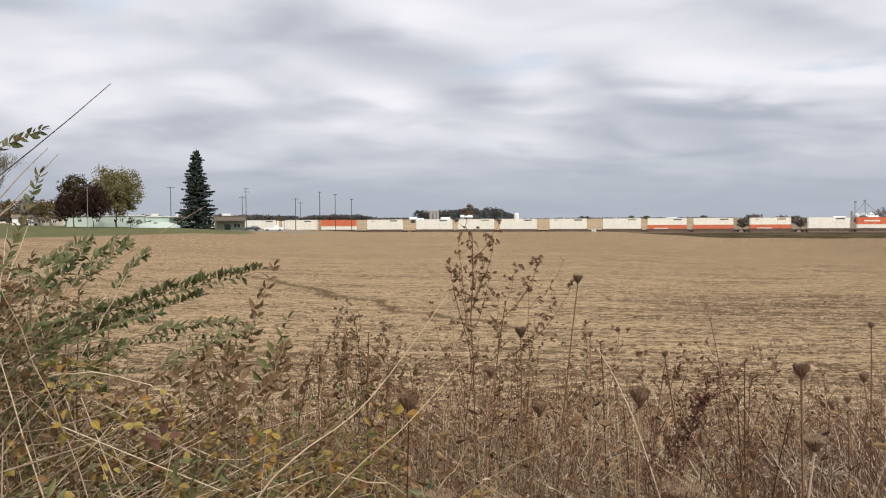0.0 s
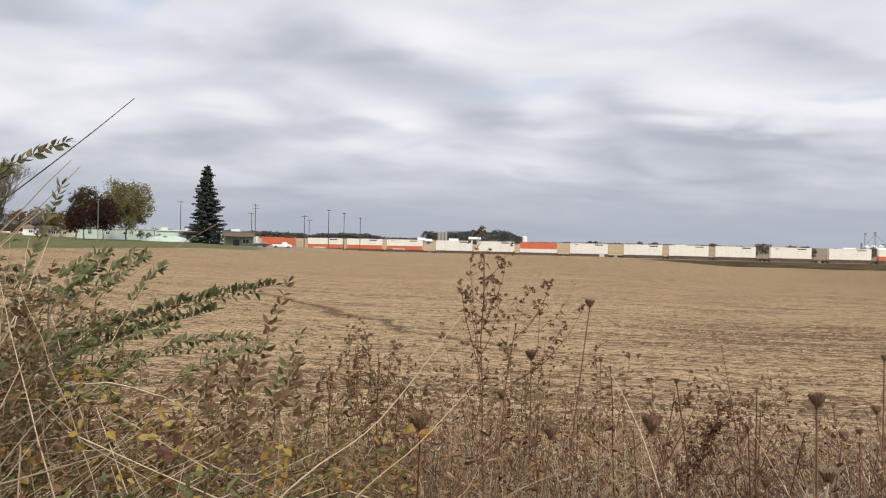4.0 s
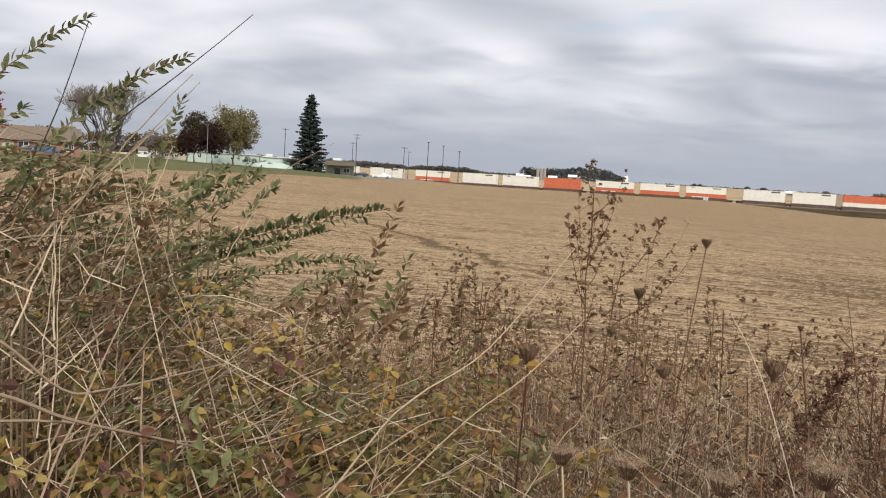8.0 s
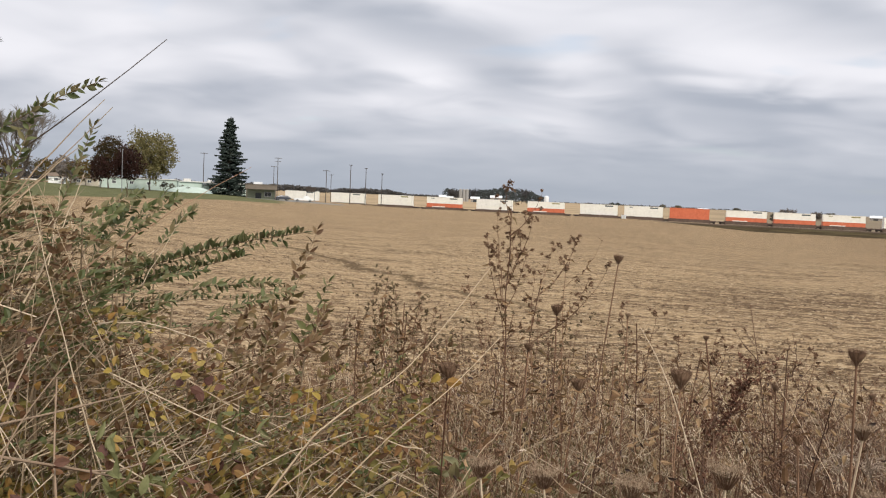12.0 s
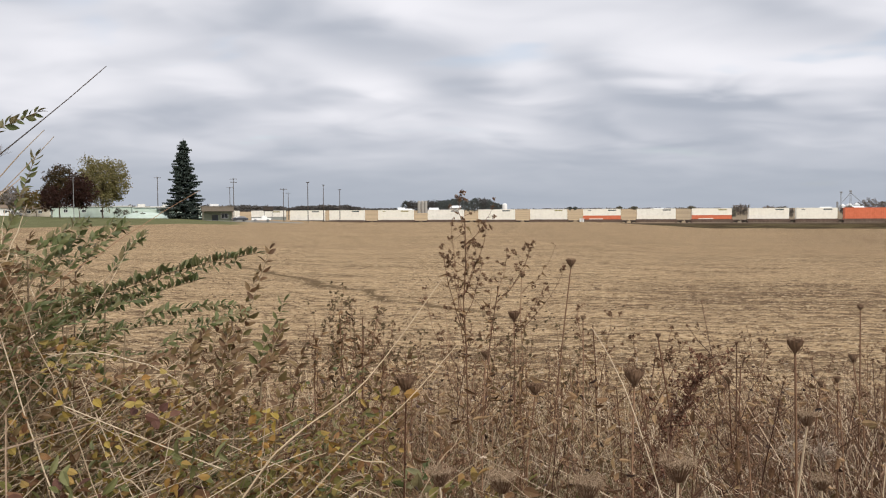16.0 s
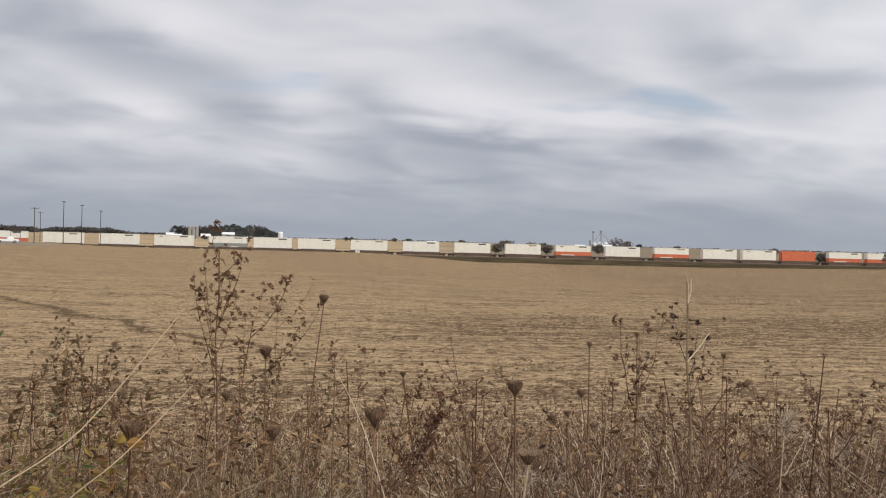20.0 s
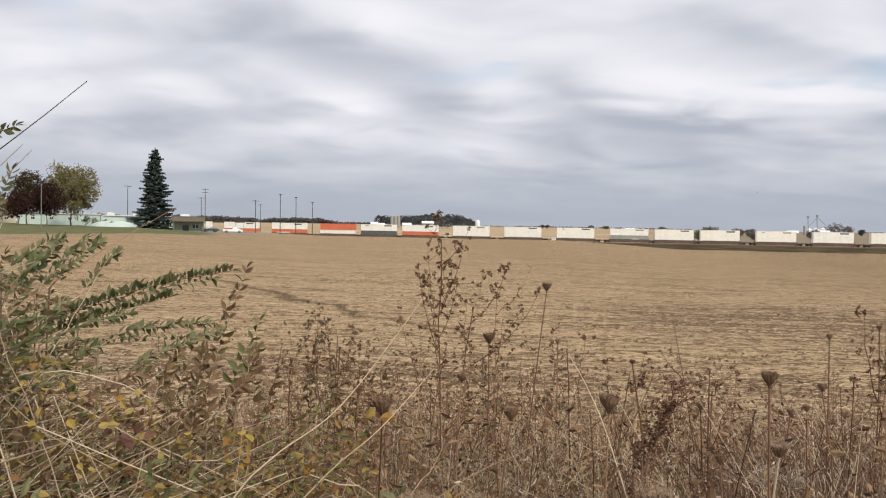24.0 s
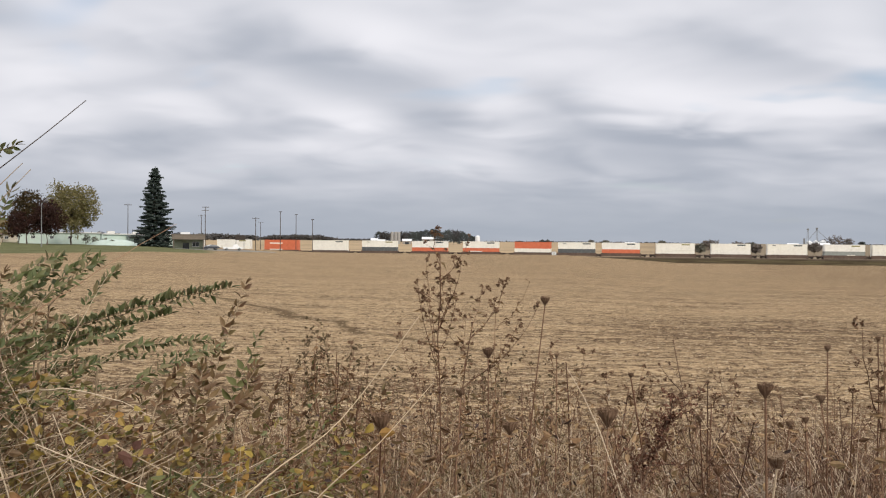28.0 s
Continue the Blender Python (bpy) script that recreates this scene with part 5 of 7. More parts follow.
M_MAROONLEAF = plant("maroon_leaves", [(0.080, 0.040, 0.034), (0.125, 0.062, 0.046), (0.20, 0.110, 0.060), (0.065, 0.034, 0.030)], 0.7, through_=0.2)
M_TWIG = plant("shrub_bark", [(0.19, 0.135, 0.085), (0.28, 0.205, 0.132), (0.37, 0.28, 0.185), (0.15, 0.105, 0.068)], 0.8)
M_CANE = plant("grey_brown_cane_bark", [(0.22, 0.155, 0.105), (0.30, 0.22, 0.155), (0.26, 0.185, 0.13)], 0.8)
M_PALECANE = plant("pale_cane_bark", [(0.36, 0.275, 0.18), (0.44, 0.345, 0.235), (0.30, 0.22, 0.14)], 0.8)
M_DARKSTALK = plant("dark_red_stalk", [(0.042, 0.019, 0.016), (0.075, 0.034, 0.027)], 0.75)
M_TWIGDK = plant("dark_twig_bark", [(0.055, 0.042, 0.036), (0.085, 0.066, 0.055)], 0.8)
M_SAPLING = plant("pale_sapling_leaves", [(0.13, 0.15, 0.085), (0.21, 0.23, 0.14), (0.27, 0.28, 0.18), (0.09, 0.11, 0.055)], 0.5, 0.4, through_=0.35)
M_LEAFGRN = plant("fresh_green_leaves", [(0.14, 0.145, 0.055), (0.19, 0.19, 0.085), (0.11, 0.115, 0.045)], 0.6, 0.25, through_=0.3)


def bend(a, b, arch, n=7, jig=0.0):
    """Points from a to b, bowed by arch."""
    a, b, arch = Vector(a), Vector(b), Vector(arch)
    out = []
    for i in range(n):
        u = i / (n - 1)
        p = a.lerp(b, u) + arch * (4 * u * (1 - u))
        if jig and 0 < i < n - 1:
            p = p + Vector((R.gauss(0, jig), R.gauss(0, jig), R.gauss(0, jig)))
        out.append(p)
    return out


def along(pts, u):
    k = u * (len(pts) - 1)
    i = min(len(pts) - 2, int(k))
    return pts[i].lerp(pts[i + 1], k - i), (pts[i + 1] - pts[i]).normalized()


def tuft(s, p, r, n):
    for _ in range(n + n // 2):
        s.leaf(p + rdir() * (r * .35), rdir(1.0, 0.35), rdir(), r * R.uniform(0.6, 1.15), r * 0.75, 0.3, 0.3)


def weed_parts(t, h, lean, branches, seed_r, stalk, leafy=6, seeds=M_SEED, first=0.45, r=0.0035, spread=0.55, twig=0.6):
    """An upright dry weed: stalk, ascending side branches with sub-twigs, seed tufts and withered leaves."""
    wood, sd, lv = Sheet(), Sheet(), Sheet()
    top = Vector((lean[0], lean[1], h))
    st = bend((0, 0, -0.1), top, (R.gauss(0, .02), R.gauss(0, .02), 0), 8, 0.006)
    wood.tube([tuple(p) for p in st], r, r * 0.35, 5, False)
    tuft(sd, st[-1], seed_r, 6)
    for i in range(branches):
        u = first + (0.97 - first) * (i + R.random()) / branches
        p, d = along(st, u)
        a = R.random() * 6.283
        L = h * (1.05 - u) * spread * R.uniform(0.55, 1.2) + 0.03
        e = p + Vector((math.cos(a) * L * 0.62, math.sin(a) * L * 0.62, L * R.uniform(0.55, 0.95)))
        br = bend(p, e, (0, 0, -0.06 * L), 5, 0.004)
        wood.tube([tuple(q) for q in br], r * 0.5, r * 0.2, 4, False)
        tuft(sd, br[-1], seed_r, 6)
        for _ in range(int(2 + twig * 5 * R.random())):
            q, _d = along(br, R.uniform(0.3, 0.98))
            e2 = q + (Vector((R.gauss(0, .6), R.gauss(0, .6), R.uniform(.3, 1.1))).normalized() * L * R.uniform(0.10, 0.28))
            wood.tube([tuple(q), tuple(e2)], r * 0.28, r * 0.15, 3, False)
            tuft(sd, e2, seed_r * R.uniform(.6, 1.05), 5)
    for i in range(leafy):
        p, d = along(st, R.uniform(0.15, 0.85))
        lv.leaf(p, Vector((R.gauss(0, 1), R.gauss(0, 1), R.uniform(-1.0, .3))), rdir(), R.uniform(.02, .055), R.uniform(.006, .014), .5, .5)
    part("stalk", wood, stalk, t)
    part("seed_spray", sd, seeds, t, "small brown seed tufts", kind="stuff")
    if leafy:
        part("dry_foliage", lv, M_DRYLEAF, t, "withered curled leaves", kind="stuff")


def lace_head(t, stem, top, r, mat, pale=0.0, closed=0.5):
    """A dried wild carrot: stalk, a goblet of rays grown together, and a bristly crown."""
    part("stalk", Sheet().tube([tuple(p) for p in stem], 0.0032, 0.002, 5, False), M_STRAW if pale else M_STALK, t)
    c = Vector(top)
    n, rings = 26, []
    for rad, z in ((.06, -.12), (.20, .18), (.44, .52), (.68, .90), (.92 - .2 * closed, 1.28)):
        rings.append([(c.x + r * rad * q * math.cos(6.2832 * i / n), c.y + r * rad * q * math.sin(6.2832 * i / n), c.z + r * (z + (R.uniform(-.12, .16) if z > 1 else 0))) for i in range(n) for q in ((1.0 + (.05 if i % 2 else -.03) + R.uniform(-.05, .05)),)])
    cup = Sheet().add([v for ring in rings for v in ring], [(a * n + i, a * n + (i + 1) % n, (a + 1) * n + (i + 1) % n, (a + 1) * n + i) for a in range(4) for i in range(n)])
    u = part("umbel", cup if not pale else Sheet().lathe([(r * .06, -r * .1), (r * .2, r * .1), (r * .3, r * .35), (r * .1, r * .45)], 12, tuple(c)), mat, t, "goblet of incurved rays")
    b, s = Sheet(), Sheet()
    for i in range(60):
        a = i * 2.39996
        k = math.sqrt((i + 0.5) / 60)
        o = Vector((math.cos(a), math.sin(a), 0)) * r * k
        e = c + o * (1.2 if pale else 0.9 - 0.2 * closed) + Vector((0, 0, r * (1.0 + 0.34 * k) * R.uniform(.85, 1.15)))
        if pale or i % 4 == 0:
            s.tube([tuple(c + o * .35), tuple(c + o * .8 + Vector((0, 0, r * .62))), tuple(e)], r * 0.035, r * 0.022, 3, False)
        for _ in range(14 if pale else 6):
            b.leaf(e + rdir() * (r * .10), rdir(1.0, 0.7), rdir(), r * R.uniform(.12, .30), r * 0.05, .3, .1)
    part("ray", s, mat, u, kind="stuff")
    part("bristle_fringe", b, M_PALEUMBEL if pale else mat, u, "bristly seeds", kind="stuff")


def lace(at, head, r, mat=None, pale=0, closed=.5):
    """Stalk rooted below and a head at its place."""
    h = Vector(head)
    r *= .62 if head[0] > .6 and head[2] < 1.75 else .85
    x, y = at
    root = Vector((x, y, gz(x, y) - 0.05))
    t = thing("wild_carrot", Matrix.Translation(root), "dried wild carrot with a curled bird's-nest seed head", "weed", "dried wild carrots")
    stem = bend((0, 0, 0), h - root, (R.gauss(0, .02), R.gauss(0, .02), 0), 8, .003)
    lace_head(t, stem, h - root, r, mat or M_UMBEL, pale, closed)
    return t


# wild carrots standing before the field
for hx, hy, hz, r, m, pale in ((0.508, 2.93, 1.84, .024, None, 0), (0.33, 3.2, 1.615, .032, None, 0), (0.656, 1.40, 1.806, .019, None, 0), (0.530, 2.015, 1.62, .036, None, 0), (-0.017, 2.058, 1.595, .036, None, 0),
                               (0.297, 2.046, 1.59, .026, None, 0), (0.667, 1.646, 1.605, .021, M_SEED, 0), (0.19, 2.367, 1.622, .020, None, 0), (0.73, 1.523, 1.655, .028, M_UMBEL, 1), (0.476, 1.431, 1.585, .032, M_UMBEL, 1),
                               (0.074, 1.527, 1.545, .026, M_UMBEL, 1), (0.187, 1.520, 1.535, .030, M_UMBEL, 1), (0.33, 1.453, 1.548, .028, M_UMBEL, 1), (0.658, 2.308, 1.688, .016, None, 0),
                               (1.19, 2.31, 1.62, .026, None, 0), (1.157, 2.33, 1.56, .02, None, 0), (1.118, 2.345, 1.545, .02, None, 0), (1.30, 2.5, 1.74, .019, None, 0), (0.55, 2.925, 1.655, .014, None, 0),
                               (1.78, 3.09, 1.70, .021, M_SEED, 0), (2.05, 2.9, 1.64, .02, M_SEED, 0), (0.95, 2.6, 1.50, .03, None, 0), (0.86, 1.75, 1.46, .03, M_UMBEL, 1),
                               (1.02, 1.5, 1.50, .027, M_UMBEL, 1), (1.35, 1.6, 1.55, .026, None, 0), (1.2, 1.9, 1.5, .024, None, 0)):
    lace((hx + (R.gauss(0, .04) if hz < 1.83 else -.16), hy + R.gauss(0, .04)), (hx, hy, hz), r, m, pale, R.uniform(.3, .8))


# the tall branching weed in the middle
def tall_weed(root, stem_top, tips, stalk, label, seed_r=.012, r=.0042, per=9, seeds=M_SEED):
    x, y = root
    base = Vector((x, y, gz(x, y) - .05))
    t = thing("tall_weed", Matrix.Translation(base), label, "weed", "tall branching weeds")
    wood, sd, lv = Sheet(), Sheet(), Sheet()
    st = bend((0, 0, 0), Vector(stem_top) - base, (R.gauss(0, .02), R.gauss(0, .02), 0), 10, .005)
    wood.tube([tuple(p) for p in st], r, r * .55, 6, False)
    for tip, u in tips:
        p, d = along(st, u)
        e = Vector(tip) - base
        br = bend(p, e, ((e.x - p.x) * .12, (e.y - p.y) * .12, -0.03 * (e - p).length), 8, .004)
        wood.tube([tuple(q) for q in br], r * .6, r * .2, 4, False)
        L = (e - p).length
        tuft(sd, br[-1], seed_r, 8)
        for _ in range(per):
            q, _d = along(br, R.uniform(.35, 1.0))
            e2 = q + Vector((R.gauss(0, .6), R.gauss(0, .6), R.uniform(.1, 1.0))).normalized() * R.uniform(.015, .06)
            wood.tube([tuple(q), tuple(e2)], r * .25, r * .15, 3, False)
            for _k in range(2):
                tuft(sd, e2 + rdir() * seed_r * .7, seed_r * R.uniform(.6, 1.1), 6)
        for _ in range(4):
            q, _d = along(br, R.uniform(.05, .7))
            lv.leaf(q, Vector((R.gauss(0, 1), R.gauss(0, 1), R.uniform(-1, .4))), rdir(), R.uniform(.02, .045), .011, .5, .5)
    for _ in range(15):
        p, d = along(st, R.uniform(.25, .98))
        e2 = p + Vector((R.gauss(0, .7), R.gauss(0, .7), R.uniform(.2, 1))).normalized() * R.uniform(.04, .16)
        wood.tube([tuple(p), tuple(e2)], r * .3, r * .15, 3, False)
        tuft(sd, e2, seed_r * .9, 7)
        lv.leaf(p, Vector((R.gauss(0, 1), R.gauss(0, 1), R.uniform(-1, .2))), rdir(), R.uniform(.02, .05), .012, .5, .5)
    part("stalk", wood, stalk, t)
    part("seed_spray", sd, seeds, t, "brown seed tufts", kind="stuff")
    part("dry_foliage", lv, M_DRYLEAF, t, "withered curled leaves", kind="stuff")


tall_weed((.215, 3.70), (.151, 3.759, 2.003), [((.112, 3.76, 2.10), .97), ((.090, 3.759, 1.977), .74), ((.094, 3.757, 1.922), .72), ((.049, 3.755, 1.884), .70), ((.166, 3.754, 1.872), .82), ((.244, 3.756, 1.968), .80), ((.273, 3.756, 2.051), .93), ((.228, 3.749, 1.802), .74), ((.209, 3.754, 1.885), .80), ((.119, 3.746, 1.736), .62), ((-.03, 3.738, 1.693), .50), ((.061, 3.731, 1.608), .46)], M_STALK, "tall reddish-brown branching weed gone to seed", .0125, .0042, 7)
tall_weed((.23, 3.68), (.300, 3.735, 1.70), [((.458, 3.739, 1.893), .95), ((.440, 3.739, 1.86), .95), ((.337, 3.747, 1.860), .96), ((.508, 3.721, 1.713), .80), ((.590, 3.716, 1.775), .80), ((.266, 3.741, 1.724), .85), ((.40, 3.72, 1.60), .62)], M_STALK, "brown branching weed with clustered seed heads", .0125, .0034, 7)
tall_weed((.33, 3.6), (.40, 3.70, 1.74), [((.554, 3.728, 1.881), .95), ((.42, 3.6, 1.66), .8)], M_STALK, "thin brown weed with a nodding bare tip", .005, .0026, 1)
for root, top, tips in (((-.28, 3.3), (-.26, 3.3, 1.62), [((-.33, 3.3, 1.68), .8), ((-.20, 3.28, 1.66), .8), ((-.36, 3.35, 1.58), .7), ((-.14, 3.3, 1.60), .7)]),
                        ((.78, 2.9), (.80, 2.9, 1.56), [((.72, 2.9, 1.60), .8), ((.88, 2.9, 1.58), .8), ((.84, 2.85, 1.64), .85)]),
                        ((.62, 3.2), (.63, 3.2, 1.60), [((.57, 3.2, 1.66), .8), ((.70, 3.2, 1.64), .8)]),
                        ((1.05, 2.7), (1.02, 2.7, 1.54), [((.95, 2.7, 1.60), .8), ((1.10, 2.7, 1.60), .8)]),
                        ((1.52, 2.55), (1.50, 2.55, 1.78), [((1.43, 2.55, 1.82), .8), ((1.56, 2.5, 1.84), .85), ((1.48, 2.5, 1.70), .7)])):
    tall_weed(root, top, tips, M_STALK, "brown branching weed gone to seed", .010, .0036, 9)

for root, top, tips in (((-0.26, 2.69), (-0.27, 2.71, 1.71), [((-0.30, 2.69, 1.74), 0.86), ((-0.25, 2.64, 1.81), 0.91), ((-0.31, 2.79, 1.77), 0.83), ((-0.23, 2.74, 1.75), 0.75), ((-0.25, 2.72, 1.70), 0.89)]),
                        ((-0.17, 2.61), (-0.18, 2.62, 1.68), [((-0.14, 2.60, 1.71), 0.73), ((-0.14, 2.66, 1.72), 0.92), ((-0.15, 2.61, 1.67), 0.90), ((-0.19, 2.68, 1.66), 0.74), ((-0.23, 2.69, 1.75), 0.82)]),
                        ((-0.12, 2.50), (-0.11, 2.53, 1.63), [((-0.11, 2.51, 1.69), 0.85), ((-0.10, 2.56, 1.61), 0.93), ((-0.07, 2.56, 1.60), 0.76), ((-0.07, 2.60, 1.60), 0.85), ((-0.09, 2.58, 1.70), 0.85)]),
                        ((-0.32, 2.58), (-0.33, 2.60, 1.65), [((-0.27, 2.55, 1.63), 0.90), ((-0.33, 2.57, 1.73), 0.90), ((-0.28, 2.63, 1.74), 0.73), ((-0.31, 2.67, 1.69), 0.95), ((-0.32, 2.58, 1.62), 0.74)]),
                        ((-0.08, 2.72), (-0.06, 2.73, 1.58), [((-0.10, 2.75, 1.63), 0.76), ((-0.12, 2.70, 1.58), 0.94), ((-0.01, 2.73, 1.64), 0.84), ((-0.04, 2.74, 1.61), 0.86), ((-0.01, 2.73, 1.62), 0.89)]),
                        ((0.20, 2.63), (0.21, 2.63, 1.60), [((0.27, 2.64, 1.64), 0.72), ((0.20, 2.56, 1.64), 0.86), ((0.23, 2.65, 1.70), 0.83), ((0.23, 2.67, 1.66), 0.89), ((0.15, 2.67, 1.69), 0.94)]),
                        ((0.30, 2.52), (0.31, 2.53, 1.59), [((0.32, 2.51, 1.65), 0.79), ((0.29, 2.50, 1.62), 0.81), ((0.34, 2.54, 1.68), 0.89), ((0.29, 2.58, 1.65), 0.77), ((0.27, 2.56, 1.63), 0.74)]),
                        ((0.43, 2.60), (0.46, 2.61, 1.59), [((0.50, 2.66, 1.63), 0.76), ((0.45, 2.68, 1.60), 0.82), ((0.42, 2.62, 1.68), 0.76), ((0.48, 2.56, 1.60), 0.78), ((0.50, 2.65, 1.60), 0.80)])):
    tall_weed(root, top, tips, M_STALK, "bushy dull brown weed with many seed tufts", .0065, .0024, 5, M_SEEDOLIVE)

# tall dark-headed weeds in the east, above the skyline
for root, top, tips in (((3.02, 1.53), (3.0, 1.575, 2.18), [((2.993, 1.576, 2.30), .93), ((2.93, 1.62, 2.23), .85), ((3.05, 1.48, 2.26), .86), ((2.90, 1.66, 2.10), .7), ((3.08, 1.45, 2.12), .75), ((3.03, 1.52, 2.22), .9)]),
                        ((2.92, 1.72), (2.93, 1.69, 2.12), [((2.922, 1.697, 2.235), .92), ((2.86, 1.76, 2.16), .82), ((2.96, 1.65, 2.20), .85), ((2.99, 1.6, 2.06), .7)]),
                        ((2.86, 1.82), (2.84, 1.83, 2.0), [((2.77, 1.90, 2.165), .9), ((2.82, 1.87, 2.10), .85), ((2.9, 1.8, 2.05), .8)]),
                        ((3.12, 1.35), (3.1, 1.37, 2.05), [((3.093, 1.384, 2.19), .9), ((3.06, 1.42, 2.12), .8), ((3.13, 1.33, 2.14), .85)]),
                        ((3.16, 1.27), (3.14, 1.29, 1.96), [((3.135, 1.29, 2.08), .9), ((3.10, 1.33, 2.0), .8), ((3.17, 1.25, 2.03), .85)]),
                        ((1.9, 2.92), (1.894, 2.92, 1.95), [((1.86, 2.95, 1.80), .8), ((1.93, 2.9, 1.78), .75), ((1.95, 2.86, 1.72), .7)]),
                        ((2.6, 2.0), (2.6, 2.0, 1.90), [((2.55, 2.05, 1.97), .85), ((2.66, 1.95, 1.98), .85), ((2.6, 1.9, 1.92), .8)]),
                        ((3.3, 1.9), (3.3, 1.9, 1.98), [((3.25, 1.95, 2.04), .85), ((3.35, 1.85, 2.06), .85)]),
                        ((2.2, 1.7), (2.2, 1.7, 1.83), [((2.14, 1.75, 1.9), .85), ((2.26, 1.65, 1.92), .85)]),
                        ((3.5, 1.25), (3.5, 1.25, 1.98), [((3.45, 1.3, 2.05), .85), ((3.54, 1.2, 2.06), .85)]),
                        ((3.6, .95), (3.6, .95, 2.0), [((3.56, 1.0, 2.08), .85), ((3.64, .9, 2.06), .85)])):
    tall_weed(root, top, tips, M_REDSTALK, "tall dark weed with clustered seed heads", .0105, .003, 6, M_DARKSEED)


def leaf_stalk(pts, leaves, label, r=.004):
    """A red-brown stalk with side twigs and a few hanging curled leaves; the first point is its root."""
    P = [Vector(p) for p in pts]
    base = P[0]
    t = thing("dry_stalk", Matrix.Translation(base), label, "weed", "red-brown stalks")
    q = [p - base for p in P]
    full = []
    for i in range(len(q) - 1):
        full += [q[i].lerp(q[i + 1], k / 4) + Vector((R.gauss(0, .0007), R.gauss(0, .0007), 0)) for k in range(4)]
    full.append(q[-1])
    part("stalk", Sheet().tube([tuple(p) for p in full], r, r * .45, 6, False), M_DARKSTALK, t)
    for u, a, L in leaves:
        p, d = along(full, u)
        e = p + Vector((math.cos(a) * .45, math.sin(a) * .45, .4)) * L
        tw = part("side_twig", Sheet().tube([tuple(p), tuple(p.lerp(e, .6)), tuple(e)], r * .4, r * .2, 4, False), M_DARKSTALK, t)
        lv = Sheet()
        lv.blade(e, (math.cos(a), math.sin(a), -.7), rdir(), L * .42, L * .2, .5, .7)
        lv.blade(p.lerp(e, .5), (math.cos(a + 2), math.sin(a + 2), -.2), rdir(), L * .26, L * .11, .5, .6)
        part("leaf", lv, M_SEED, tw, "curled brown leaf")


leaf_stalk([(1.12, .88, gz(1.1, .9)), (1.152, .859, 1.70), (1.188, .882, 1.878), (1.204, .880, 1.952), (1.216, .872, 1.996), (1.231, .859, 2.037)], [(.995, 5.4, .012), (.93, 5.2, .04), (.84, 5.9, .045), (.80, 2.6, .03), (.70, .3, .05), (.62, 5.0, .06), (.45, 2.8, .05)], "red-brown stalk with curled withered leaves", .0027)
leaf_stalk([(.98, .62, gz(1, .6)), (1.017, 0.603, 1.798), (1.045, 0.596, 1.864), (1.080, 0.569, 1.931), (1.103, 0.544, 1.978), (1.114, 0.531, 2.016)], [(.995, 5.0, .012), (.72, 2.6, .02), (.55, .6, .03)], "slanting red-brown dry stalk", .0017)
leaf_stalk([(1.0, .45, gz(1, .45)), (1.035, 0.500, 1.822), (1.051, 0.495, 1.864), (1.066, 0.483, 1.896), (1.079, 0.473, 1.931)], [(.98, 2.6, .04), (.99, .9, .035), (.97, 4.5, .03), (.6, .5, .03)], "slanting red-brown dry stalk with a withered head", .0017)
leaf_stalk([(1.22, .28, gz(1.2, .3)), (1.272, 0.470, 1.790), (1.299, 0.436, 1.842), (1.316, 0.413, 1.887)], [(.9, 2.6, .03), (.7, .5, .03)], "slanting red-brown dry stalk", .0017)


def dock(base, top, n, label):
    x, y = base
    b = Vector((x, y, gz(x, y) - .05))
    t = thing("dock_plant", Matrix.Translation(b), label, "weed")
    wood, sd = Sheet(), Sheet()
    st = bend((0, 0, 0), Vector(top) - b, (-.06, 0, .02), 9, .004)
    wood.tube([tuple(p) for p in st], .005, .002, 5, False)
    for i in range(n):
        p, d = along(st, R.uniform(.55, 1.0))
        e = p + (d + rdir() * .9).normalized() * R.uniform(.03, .13)
        wood.tube([tuple(p), tuple(e)], .0014, .0008, 3, False)
        for k in range(7):
            tuft(sd, p.lerp(e, k / 6) + rdir() * .009, .008, 4)
    part("stalk", wood, M_REDSTALK, t)
    part("seed_spike", sd, M_DOCK, t, "dense dark red-brown seed spikes", kind="stuff")


dock((.50, 2.28), (.74, 2.165, 1.66), 40, "dark red-brown dock gone to seed")
dock((.55, 2.25), (.68, 2.2, 1.55), 34, "dark red-brown dock gone to seed")


